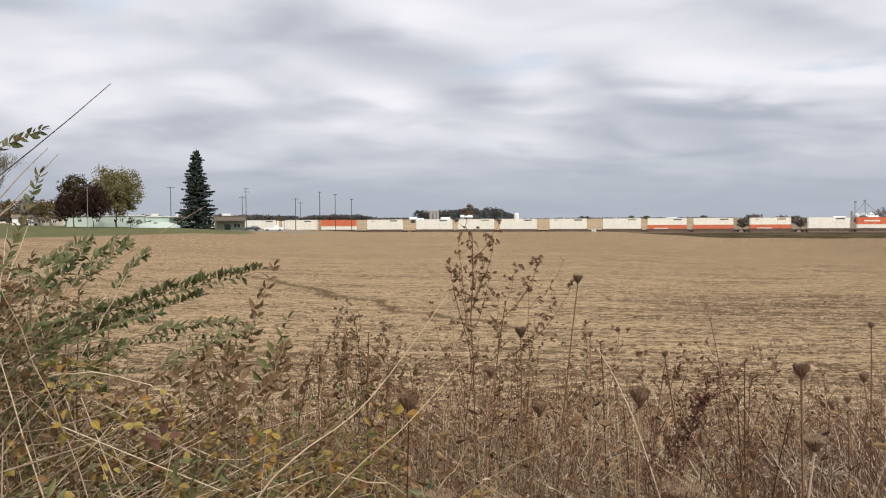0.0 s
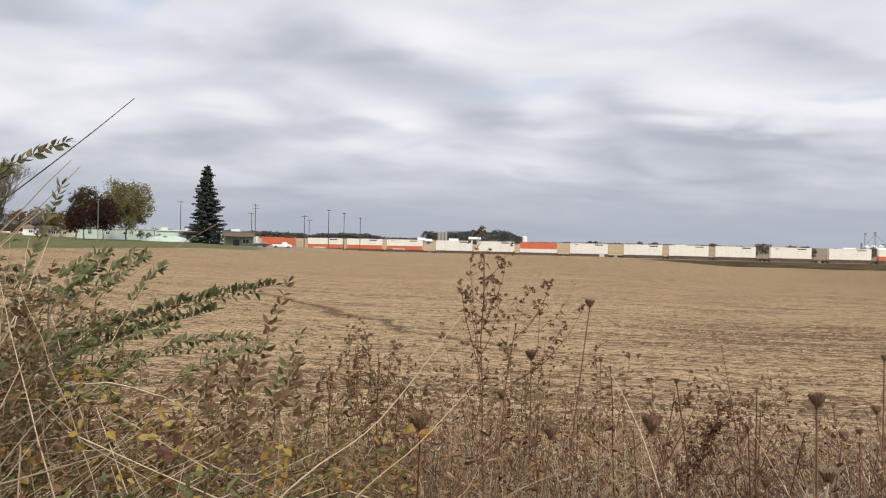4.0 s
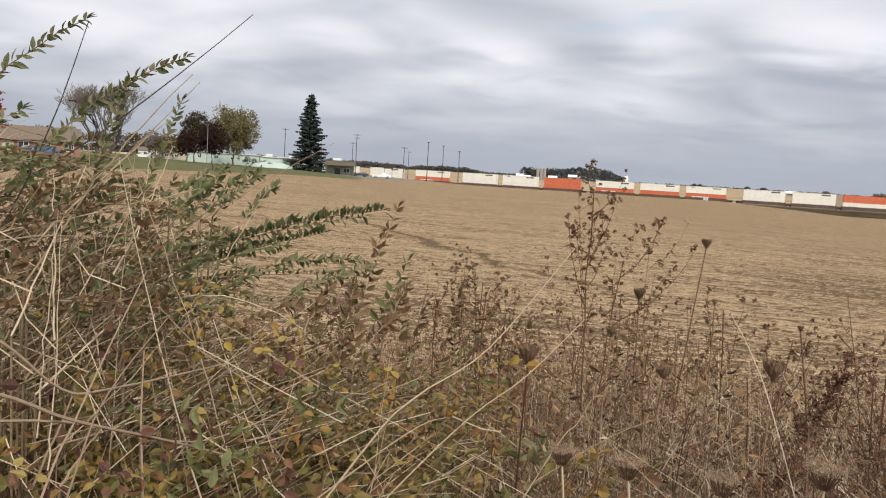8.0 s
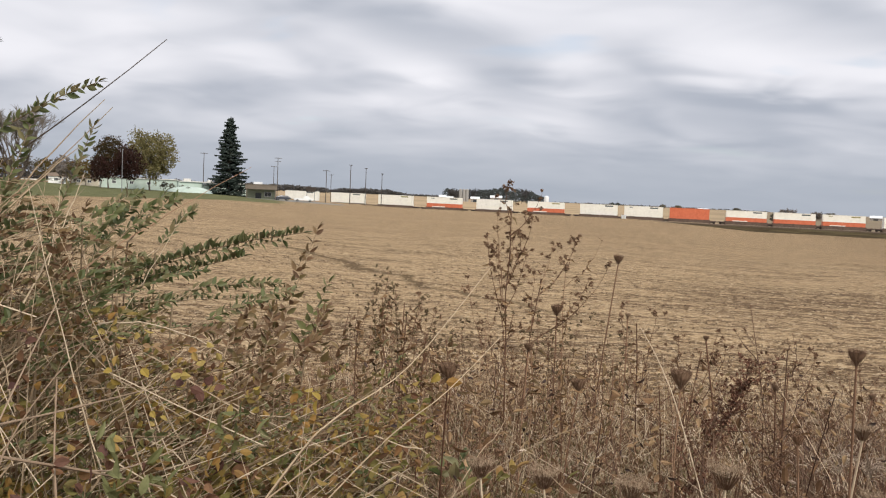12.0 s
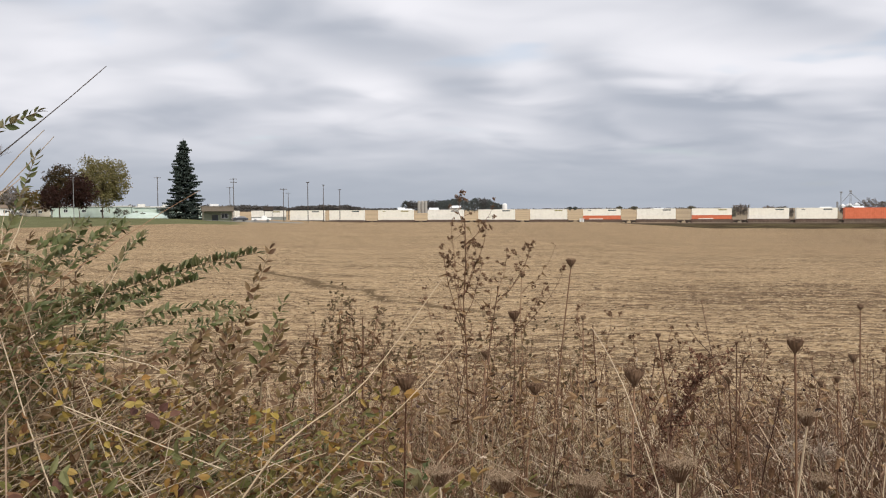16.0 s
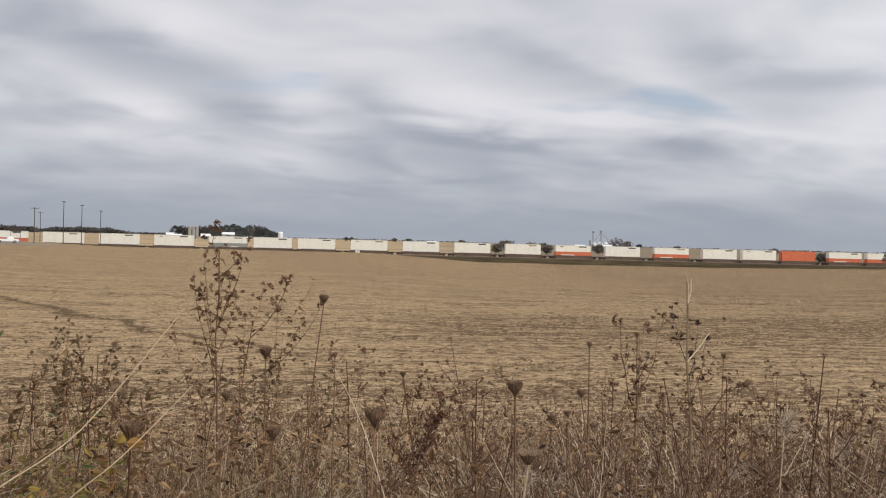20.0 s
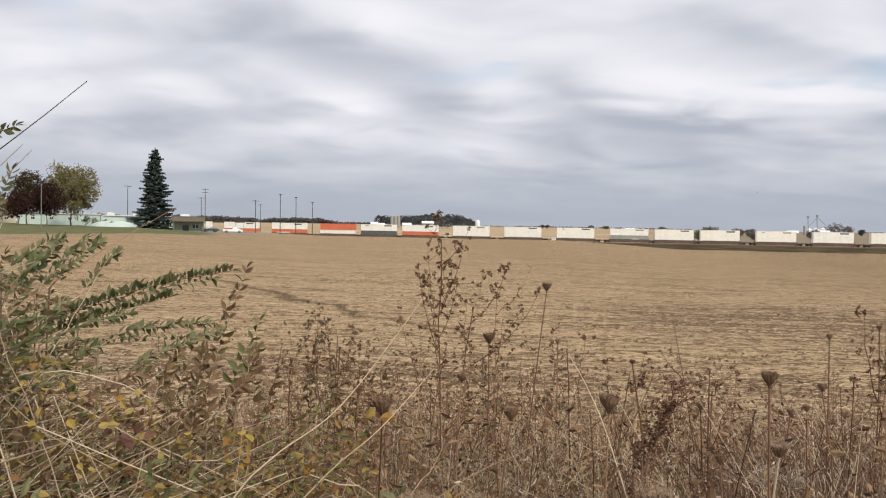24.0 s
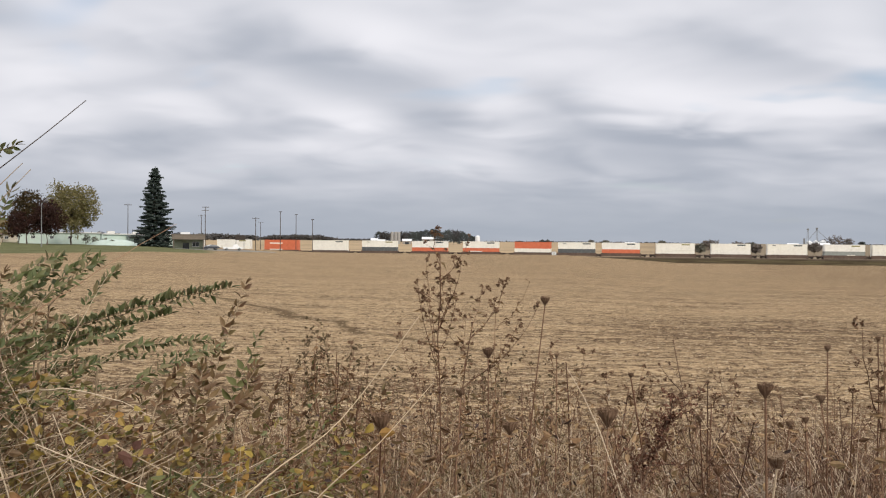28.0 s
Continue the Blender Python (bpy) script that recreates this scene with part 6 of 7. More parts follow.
# ---- ranks of plain weeds: a few grown, the rest copied ----
def weed_bank():
    kinds = []
    for i in range(12):
        t = thing("dry_weed", pose(0, -60 - i, 0), "thin brown dead weed with small seed tufts", "weed", "dead weeds of the verge")
        weed_parts(t, R.uniform(1.0, 1.25), (R.gauss(0, .07), R.gauss(0, .07)), R.randint(7, 12), R.uniform(.006, .0105), M_STALK if i % 3 else M_REDSTALK, 16, spread=R.uniform(.35, .6), twig=.9)
        kinds.append(t)
    rr = random.Random(5)
    spots = []
    while len(spots) < 560:
        az = rr.uniform(-20, 80) if len(spots) < 350 else rr.uniform(30, 82)
        d = rr.uniform(1.55, 6.3)
        if az < -4 and d < 2.6:
            continue
        x, y = .1 + d * math.sin(radians(az)), .05 + d * math.cos(radians(az))
        east = smooth(az, 37, 52)
        # tops stay under a line that falls towards the field
        want = 2.06 - d * math.tan(radians(rr.uniform(8.5, 16) - 8.0 * east * rr.random() ** 1.6)) - gz(x, y)
        if d < 2.2:
            want = min(want, 1.05)
        if want < .45 or want > 1.75:
            continue
        spots.append((d, rr.randrange(12), pose(x, y, gz(x, y), rr.gauss(0, 4), rr.gauss(0, 4), rr.uniform(0, 360)) @ Matrix.Scale(want / 1.12, 4)))
    spots.sort(key=lambda q: q[0])
    used = set()
    far = {}
    for i, (d, k, m) in enumerate(spots):
        if k not in used:
            kinds[k].matrix_basis = m
            used.add(k)
        elif i < 290:
            copy_thing(kinds[k], Matrix()).matrix_basis = m
        else:
            # the farther ranks are joined
            for o in kinds[k].children:
                me = o.data
                co = np.empty(len(me.vertices) * 3)
                me.vertices.foreach_get("co", co)
                co = co.reshape(-1, 3) @ np.array(m.to_3x3()).T + np.array(m.translation)
                v, f, mat = far.setdefault((o.name.split(".")[0], me.materials[0].name), ([], [], me.materials[0]))
                n = len(v)
                v += co.tolist()
                f += [tuple(n + j for j in p.vertices) for p in me.polygons]
    names = {"stalk": ("weed_stems", "brown stems of dead weeds standing close"), "seed_spray": ("weed_seed", "small brown seed tufts of dead weeds"), "dry_foliage": ("weed_foliage", "withered curled leaves of dead weeds")}
    for (kind_, _m), (v, f, mat) in far.items():
        me = bpy.data.meshes.new(names[kind_][0])
        me.from_pydata(v, [], f)
        me.materials.append(mat)
        tagged(new(names[kind_][0], me), names[kind_][1], "weeds", kind="stuff")


weed_bank()


def blades(name, n, mat, label, az0, az1, d0, d1, h0, h1, w, lean, cat="grass", near=1.0):
    """Uncounted thin blades and stalks filling the verge."""
    rr = random.Random(name)
    v, f = [], []
    for _ in range(n):
        az = rr.uniform(az0, az1)
        d = d0 + (d1 - d0) * rr.random() ** near
        x, y = .1 + d * math.sin(radians(az)), .05 + d * math.cos(radians(az))
        z = gz(x, y) - .03
        clump = noise.noise((x * 1.7, y * 1.7, len(name) * 1.0)) + .6 * noise.noise((x * 4.5, y * 4.5, len(name) * 2.0))
        if clump < -.12 and rr.random() < .75:
            continue
        h = rr.uniform(h0, h1) * (1 + .3 * clump)
        low = 9.5 - 4.6 * smooth(az, 36, 52)
        if 2.06 - d * math.tan(radians(low)) < z + h and rr.random() < .92:
            h = max(.15, 2.06 - d * math.tan(radians(rr.uniform(low + .5, low + 7))) - z)
        a, b = rr.uniform(0, 6.283), rr.uniform(0, 6.283)
        lx, ly = math.cos(a) * h * lean * rr.random(), math.sin(a) * h * lean * rr.random()
        ww = w * rr.uniform(.6, 1.3)
        sx, sy = math.cos(b) * ww, math.sin(b) * ww
        i = len(v)
        droop = rr.random() ** 2 * .25
        for u in (0, .4, .75):
            k = 1 - .55 * u
            v.append((x + lx * u * u - sx * k, y + ly * u * u - sy * k, z + h * u))
            v.append((x + lx * u * u + sx * k, y + ly * u * u + sy * k, z + h * u))
            v.append((x + lx * u * u + sy * k, y + ly * u * u - sx * k, z + h * u))
        v.append((x + lx * 1.25, y + ly * 1.25, z + h * (1 - droop)))
        for r in (0, 3):
            f += [(i + r, i + r + 1, i + r + 4, i + r + 3), (i + r + 1, i + r + 2, i + r + 5, i + r + 4), (i + r + 2, i + r, i + r + 3, i + r + 5)]
        f += [(i + 6, i + 7, i + 9), (i + 7, i + 8, i + 9), (i + 8, i + 6, i + 9)]
    me = bpy.data.meshes.new(name)
    me.from_pydata(v, [], f)
    me.materials.append(mat)
    tagged(new(name, me), label, cat, kind="stuff")


blades("sparse_grass", 3000, M_GRASSDRY, "dry grass among the red-brown weeds", 30, 82, 1.5, 6.0, .35, .95, .0022, 1.2, near=.8)
blades("dry_grass", 8200, M_GRASSDRY, "bleached dry grass filling the verge", -12, 32, 1.5, 6.8, .35, .95, .0023, 1.2, near=.8)
blades("dead_stalks", 8000, M_STALK, "brown dead stalks crowding the verge", -14, 82, 1.6, 6.6, .55, 1.15, .0019, .7, "weeds", .8)
blades("red_stalks", 11000, M_REDSTALK, "red-brown dead stalks crowding the verge", 20, 84, 1.4, 5.5, .7, 1.3, .0022, .6, "weeds", .8)
blades("straw_stalks", 3200, M_STRAW, "bleached straw-coloured stalks in the verge", -14, 82, 1.7, 5.0, .5, 1.10, .0022, 1.1, "weeds", .8)
blades("pale_stalks", 3400, M_STRAW, "pale dry stalks standing among the red-brown weeds", 22, 84, 1.4, 4.2, .7, 1.2, .0027, .8, "weeds", .8)
blades("green_grass", 7500, M_GRASSGRN, "fading green grass low in the verge", -45, 82, 1.6, 4.2, .35, .85, .0024, .9, near=.8)


def grass_tuft(at, n, spread, length, tilt):
    """A pale bleached grass plume nodding on its stalk."""
    rr = random.Random(str(at))
    x, y, z = at
    t = thing("grass_tuft", pose(x, y, gz(x, y)), "bleached nodding grass plume among the dead weeds", "grass", "pale grass plumes")
    top = Vector((0, 0, z - gz(x, y)))
    part("stalk", Sheet().tube([(-.05, .02, 0), (-.02, .01, top.z * .6), tuple(top)], .0022, .0012, 4, False), M_STRAW, t)
    s = Sheet()
    for i in range(n):
        d = Vector((tilt + rr.gauss(0, .5), rr.gauss(0, .5), rr.uniform(-.1, .9))).normalized()
        b = top + Vector((rr.gauss(0, .006), rr.gauss(0, .006), rr.uniform(-spread, 0)))
        L = length * rr.uniform(.5, 1.1)
        s.tube([tuple(b), tuple(b + d * L * .55 + Vector((0, 0, .12 * L))), tuple(b + d * L + Vector((0, 0, -.25 * L)))], .0011, .0004, 3, False)
    part("plume", s, M_FLUFF, t, kind="stuff")


for at, n, spread, length, tilt in (((1.60, 1.94, 1.625), 46, .05, .075, .5), ((1.47, 1.98, 1.49), 40, .03, .08, .9), ((.99, 2.21, 1.43), 60, .05, .06, 0.0), ((1.06, 2.20, 1.41), 50, .04, .06, .2), ((1.86, 2.02, 1.52), 36, .04, .06, -.3), ((2.25, 1.75, 1.50), 40, .05, .07, .4)):
    grass_tuft(at, n, spread, length, tilt)


def forked_stalk():
    t = thing("dead_stalk", pose(1.40, 2.07, gz(1.40, 2.07)), "stout bare dead stalk forked at its tip", "weed")
    z = 2.0 - gz(1.40, 2.07)
    part("stalk", Sheet().tube([(0, 0, -.03), (.012, .012, z - .43), (.004, .03, z - .25), (.018, .055, z - .09)], .0034, .0024, 6, False), M_TWIG, t)
    for a, b in (((.018, .055, z - .09), (.012, .06, z)), ((.018, .055, z - .09), (.030, .062, z - .02)), ((.004, .03, z - .25), (.085, .05, z - .17))):
        part("prong", Sheet().tube([a, tuple((Vector(a) + Vector(b)) * .5 + Vector((.004, 0, 0))), b], .0022, .0010, 5, False), M_STRAW, t)


forked_stalk()


def litter(name, n, mat, label, az0, az1, d0, d1, low, high, size, cat="leaves", wide=.42):
    """Uncounted withered leaves and seed scraps hanging among the stalks."""
    rr = random.Random(name)
    s = Sheet()
    for _ in range(n):
        az = rr.uniform(az0, az1)
        d = d0 + (d1 - d0) * rr.random() ** .8
        x, y = .1 + d * math.sin(radians(az)), .05 + d * math.cos(radians(az))
        z0 = gz(x, y)
        top = min(z0 + high, 2.06 - d * math.tan(radians(rr.uniform(9.5, 15.5) + 2.5 * smooth(-az, 7, 13) * smooth(az, -30, -24) - 5 * smooth(az, 40, 56) * rr.random())))
        z = z0 + low + (top - z0 - low) * rr.random() ** .6
        k = size * rr.uniform(.5, 1.4)
        dr = Vector((rr.gauss(0, 1), rr.gauss(0, 1), rr.uniform(-1.2, .6)))
        s.blade((x, y, z), dr, Vector((rr.gauss(0, 1), rr.gauss(0, 1), rr.gauss(0, 1))), k, k * wide * rr.uniform(.7, 1.25), .25, .4)
    tagged(part(name, s, mat), label, cat, kind="stuff")


litter("withered_leaves", 11000, M_DRYLEAF, "withered brown leaves hanging in the verge", -16, 82, 1.6, 6.2, .3, 1.25, .026)
litter("bleached_scraps", 2200, M_FLUFF, "bleached curled leaf scraps and seed fluff in the verge", -6, 84, 1.5, 5.0, .25, 1.05, .020, "seeds", .30)
litter("dark_seed_scraps", 4500, M_DARKSEED, "dark seed scraps hanging in the verge", -12, 84, 1.6, 6.2, .4, 1.35, .016, "seeds")
litter("yellow_leaves", 180, M_YELLOW, "yellow leaves caught in the brambles", -40, -3, 1.9, 2.6, .45, 1.2, .028, wide=.75)
litter("verge_leaves", 3000, M_MIXLEAF, "turning leaves low in the brambles", -48, -9, 1.6, 2.6, .2, 1.0, .032, wide=.6)


# ---- the shrub in the west: arching canes ----
def cane(parent, root, tip, arch, r, bark, leaf_mat=None, pairs=0, size=.03, start=.3, up=.7, twist=0.0, drop=.0, label="", wide=.36, single=False, fwd=.75, deck=False):
    base = Vector(root)
    pts = bend((0, 0, 0), Vector(tip) - base, arch, 12, .0018)
    c = part("cane", Sheet().tube([tuple(p) for p in pts], r, r * .3, 5, False), bark, parent, label, Matrix.Translation(base))
    if not leaf_mat:
        return c
    s = Sheet()
    for i in range(pairs):
        u = start + (1 - start) * (i + .5) / pairs
        if R.random() < drop:
            continue
        p, d = along(pts, min(.999, u))
        side = d.cross(Vector((0, 0, 1)))
        side = side.normalized() if side.length > 1e-4 else Vector((1, 0, 0))
        if abs(d.z) > .72:
            b = (i % 2) * 1.1 + R.gauss(0, .3)
            side = Vector((math.cos(b), math.sin(b), 0))
            side = (side - d * side.dot(d)).normalized()
        over = side.cross(d)
        k = size * (1 - .35 * max(0, u - .6)) * R.uniform(.75, 1.2)
        for sg in (-1, 1):
            a = twist + (i % 2) * 1.1 + R.gauss(0, .25)
            out = side * sg * math.cos(a * .6) + over * (up + R.gauss(0, .25))
            if deck and i % 2:
                out = over * sg * .95 + side * R.gauss(0, .35)
            elif deck:
                out = side * sg * .9 + over * R.gauss(0, .35)
            way = (d * R.uniform(fwd - .3, fwd + .25) + out).normalized()
            face = (over * .5 + rdir() * .9 - Vector(root).normalized() * .2)
            if single:
                side_ = way.cross(face).normalized()
                up_ = side_.cross(way)
                m = Matrix((way, side_, up_)).transposed().to_4x4()
                m.translation = p
                part("leaf", leaf_mesh(leaf_mat, R.randrange(4)), None, c, at=m @ Matrix.Scale(k, 4))
            else:
                s.blade(p, way, face, k, k * wide, .2, R.uniform(.05, .35))
    for sg in (-1, 0, 1):
        s.blade(pts[-1], (pts[-1] - pts[-2]).normalized() + Vector((R.gauss(0, .2), sg * .3, R.gauss(.1, .2))), (0, 0, 1), size * .8, size * .3)
    part("foliage", s, leaf_mat, c, kind="stuff")
    return c


def leaf_mesh(mat, k):
    """One leaf a metre long, to be scaled: blade with midrib fold and a drooping tip."""
    key = ("leaf", mat.name, k)
    if key not in MESHES:
        fold, curl, w = (.10, .16, .06, .13)[k], (.10, .22, .30, .16)[k], (.205, .235, .190, .245)[k]
        s = Sheet()
        st = ((0, .015), (.12, w * .45), (.35, w), (.6, w * .92), (.82, w * .5), (1.0, .01))
        vs = []
        for x, q in st:
            z = -curl * x * x
            vs += [(x, -q, z + fold * q / w), (x, 0, z), (x, q, z + fold * q / w)]
        s.add(vs, [f for i in range(5) for f in ((3 * i, 3 * i + 3, 3 * i + 4, 3 * i + 1), (3 * i + 1, 3 * i + 4, 3 * i + 5, 3 * i + 2))])
        MESHES[key] = smooth_shade(s.mesh("leaf", mat))
    return MESHES[key]


def west_shrub():
    t = thing("privet_shrub", pose(-1.35, 1.8, gz(-1.35, 1.8)), "untidy shrub of arching canes with small leaves, partly bare", "shrub")
    base = t.matrix_basis.translation

    count = [0]

    def c(root, tip, arch, *a, **k):
        cane(t, Vector(root) - base, Vector(tip) - base, arch, *a, **k)
        # the older wood that carries it, rising from the ground
        count[0] += 1
        rx, ry, rz = root
        g = gz(rx, ry)
        if rz > g + .25 and (count[0] < 75 or count[0] % 5 == 0):
            fx, fy = (rx * 1.05 - .05, ry * 1.08 + .06) if rx < 0 else (rx, ry)
            foot = Vector((fx, fy, gz(fx, fy) - .05)) - base
            part("stem", Sheet().tube([tuple(q) for q in bend(foot, Vector(root) - base, (-.03, .03, 0), 6, .004)], a[0] * 1.3, a[0], 5, False), M_TWIG, t)

    # the long leafy arm and the ones near it
    c((-2.0, 2.55, 1.15), (-.60, 2.975, 1.892), (-.12, 0, .10), .005, M_TWIG, M_PRIVET, 124, .048, .15, .9, single=True, fwd=.35)
    c((-1.9, 2.6, 1.15), (-.80, 2.93, 1.80), (-.1, 0, .07), .004, M_TWIG, M_PRIVET, 100, .042, .15, .8, single=True, fwd=.4)
    c((-2.0, 2.55, 1.14), (-.66, 2.965, 1.866), (-.12, 0, .10), .003, M_TWIG, M_PRIVET, 76, .036, .2, .5, single=True, fwd=.6, deck=True)
    c((-2.0, 2.5, 1.05), (-1.12, 2.82, 1.79), (-.1, 0, .09), .004, M_TWIG, M_PRIVET, 60, .040, .2, .5, fwd=.5, wide=.5)
    c((-2.1, 2.5, 1.10), (-1.28, 2.75, 1.83), (-.1, 0, .09), .004, M_TWIG, M_PRIVET, 60, .040, .2, .5, fwd=.5, wide=.5)
    c((-1.8, 2.6, 1.25), (-1.0, 2.85, 1.75), (-.1, 0, .06), .004, M_TWIG, M_PRIVET, 60, .036, .15, .8, fwd=.4, wide=.46)
    c((-1.9, 2.5, 1.15), (-.635, 2.758, 1.68), (-.1, 0, .14), .004, M_TWIG, M_PRIVET, 50, .032, .3, .7, drop=.1, single=True, fwd=.4)
    c((-1.9, 2.5, 1.05), (-.86, 2.70, 1.69), (-.1, 0, .12), .004, M_TWIG, M_PRIVET, 42, .032, .3, .5, drop=.1)
    c((-1.5, 2.5, 1.2), (-.80, 2.62, 1.60), (-.1, 0, .10), .004, M_TWIG, M_PRIVET, 36, .032, .3, .5, drop=.1)
    c((-.66, 2.48, 1.0), (-.455, 2.544, 1.925), (-.03, 0, 0), .0035, M_TWIG, M_PRIVETRED, 26, .040, .25, .4, single=True, fwd=.9)
    c((-.74, 2.45, 1.0), (-.50, 2.55, 1.84), (-.03, 0, 0), .003, M_TWIG, M_PRIVETRED, 20, .036, .3, .4, single=True, fwd=.9)
    c((-.60, 2.50, 1.2), (-.425, 2.60, 1.76), (-.02, 0, .0), .0025, M_TWIG, M_LEAFGRN, 9, .042, .65, .4, single=True)
    for q in range(7):
        c((-.9 + .13 * q, 2.4 + .05 * q, .9), (-.72 + .11 * q, 2.45 + .08 * q, 1.62 - .015 * q + .10 * math.sin(q * 2.1)), (-.02, 0, 0), .0026, M_TWIG, M_PRIVETRED, 18, .044, .3, .4, drop=.1)
    # bare rods against the sky
    c((-1.75, 1.85, 1.70), (-.828, 2.281, 2.432), (0, 0, -.075), .0036, M_TWIGDK)
    c((-1.6, 2.0, 1.55), (-.97, 2.273, 2.245), (0, 0, -.03), .003, M_TWIG)
    c((-1.36, 1.57, 1.45), (-1.008, 1.80, 2.318), (.05, 0, -.03), .0032, M_TWIGDK)
    c((-1.26, 1.66, 1.7), (-1.17, 1.68, 2.24), (0, 0, 0), .0022, M_TWIGDK)
    # leafy shoots against the sky
    c((-1.42, 1.55, 1.75), (-1.012, 1.80, 2.325), (-.03, 0, .05), .003, M_TWIG, M_PRIVET, 42, .030, .25, .5, single=True, fwd=.95, deck=True)
    c((-1.45, 1.95, 1.75), (-.961, 2.168, 2.297), (-.03, 0, .07), .003, M_TWIG, M_PRIVET, 38, .032, .3, .6, single=True, fwd=.95, deck=True)
    c((-1.25, 2.0, 1.6), (-1.10, 2.12, 2.215), (0, 0, 0), .0026, M_TWIG, M_PRIVET, 28, .034, .35, .4, single=True, fwd=.95, deck=True)
    c((-1.2, 2.15, 1.6), (-1.012, 2.254, 2.19), (0, 0, 0), .0024, M_TWIG, M_PRIVET, 15, .034, .6, .4, single=True, fwd=.95, deck=True)
    c((-1.5, 1.8, 1.6), (-1.16, 2.0, 2.06), (0, 0, .05), .0024, M_TWIG, M_PRIVET, 24, .033, .3, .4, single=True, fwd=.95, deck=True)
    c((-1.5, 1.6, 1.8), (-1.12, 1.74, 2.12), (0, 0, .03), .0024, M_TWIG, M_PRIVET, 14, .033, .4, .4, single=True, fwd=.95, deck=True)
    c((-1.5, 1.5, 1.7), (-1.22, 1.62, 2.10), (0, 0, .03), .0024, M_TWIG, M_PRIVET, 16, .033, .3, .4, single=True, fwd=.95, deck=True)
    c((-1.50, 1.42, 1.85), (-1.16, 1.60, 2.345), (-.02, 0, .03), .0026, M_TWIG, M_PRIVETRED, 30, .030, .2, .4, single=True, fwd=.95, deck=True)
    # long straw-coloured canes leaning across
    def rod(pts, r, bark):
        """A crooked rod through the points, with its foot in the ground."""
        P = [Vector(p) - base for p in pts]
        P.insert(0, P[0] + (P[0] - P[1]).normalized() * .6 + Vector((0, 0, -.12)))
        full = []
        for i in range(len(P) - 1):
            p0, p1, p2, p3 = P[max(0, i - 1)], P[i], P[i + 1], P[min(len(P) - 1, i + 2)]
            for k in range(5):
                u = k / 5
                full.append(.5 * (2 * p1 + (p2 - p0) * u + (2 * p0 - 5 * p1 + 4 * p2 - p3) * u * u + (3 * p1 - p0 - 3 * p2 + p3) * u ** 3))
        full.append(P[-1])
        part("cane", Sheet().tube([tuple(p) for p in full], r, r * .45, 6, False), bark, t)

    rod([(-.320, 1.634, 1.473), (-.228, 1.712, 1.582), (-.098, 1.906, 1.659), (.075, 2.199, 1.869)], .0023, M_PALECANE)
    rod([(-.345, 1.66, 1.43), (-.235, 1.730, 1.57), (-.11, 1.93, 1.648)], .0018, M_TWIG)
    rod([(-.173, 1.738, 1.484), (-.012, 1.852, 1.615), (.108, 2.078, 1.710)], .0019, M_PALECANE)
    rod([(-.244, 1.584, 1.527), (-.160, 1.715, 1.550)], .0020, M_TWIG)
    rod([(.048, 1.617, 1.520), (.099, 1.735, 1.557), (.127, 1.796, 1.594)], .0012, M_TWIG)
    rod([(.112, 1.718, 1.506), (.288, 1.830, 1.568), (.353, 1.879, 1.588)], .0012, M_TWIG)
    rod([(.523, 1.879, 1.522), (.477, 1.979, 1.671), (.436, 2.053, 1.754)], .0015, M_STRAW)
    # grey-brown canes low in the thicket
    rod([(-.90, 1.20, 1.79), (-.824, 1.282, 1.730), (-.766, 1.359, 1.638), (-.722, 1.442, 1.623), (-.635, 1.821, 1.60)], .0036, M_CANE)
    rod([(-.84, 1.17, 1.69), (-.717, 1.316, 1.602), (-.628, 1.462, 1.532), (-.52, 1.57, 1.47)], .0038, M_CANE)
    rod([(-.766, 1.285, 1.606), (-.632, 1.460, 1.532), (-.554, 1.551, 1.522), (-.447, 1.766, 1.553)], .0024, M_CANE)
    rod([(-.70, 1.20, 1.50), (-.716, 1.315, 1.597), (-.734, 1.459, 1.708), (-.744, 1.591, 1.815)], .0024, M_CANE)
    rod([(-.610, 1.35, 1.45), (-.649, 1.408, 1.577), (-.686, 1.481, 1.687)], .0026, M_CANE)
    rod([(-.684, 1.25, 1.50), (-.704, 1.393, 1.625), (-.699, 1.599, 1.729)], .0022, M_CANE)
    # bronze-leaved shoots standing before the field
    for a, b, lm, n, k in (((-.500, 2.256, 1.40), (-.549, 2.402, 1.675), M_PRIVETRED, 11, .040), ((-.562, 2.141, 1.44), (-.619, 2.271, 1.648), M_PRIVETRED, 9, .036), ((-.388, 2.302, 1.46), (-.417, 2.433, 1.681), M_PRIVETRED, 9, .036),
                           ((-.273, 2.619, 1.42), (-.311, 2.759, 1.682), M_SEEDOLIVE, 13, .022), ((-.210, 2.643, 1.48), (-.248, 2.774, 1.741), M_SEEDOLIVE, 13, .022)):
        c(a, b, (.01, 0, .0), .0022, M_TWIG, lm, n, k, .12, .5, single=True, fwd=.6)
    c((1.0, 2.2, 1.0), (1.16, 2.1, 1.52), (.02, 0, 0), .002, M_STRAW)
    c((1.6, 1.9, 1.0), (1.75, 1.8, 1.62), (.02, 0, 0), .002, M_STRAW)
    c((1.45, 2.1, 1.0), (1.50, 2.0, 1.64), (.02, 0, 0), .002, M_STRAW)
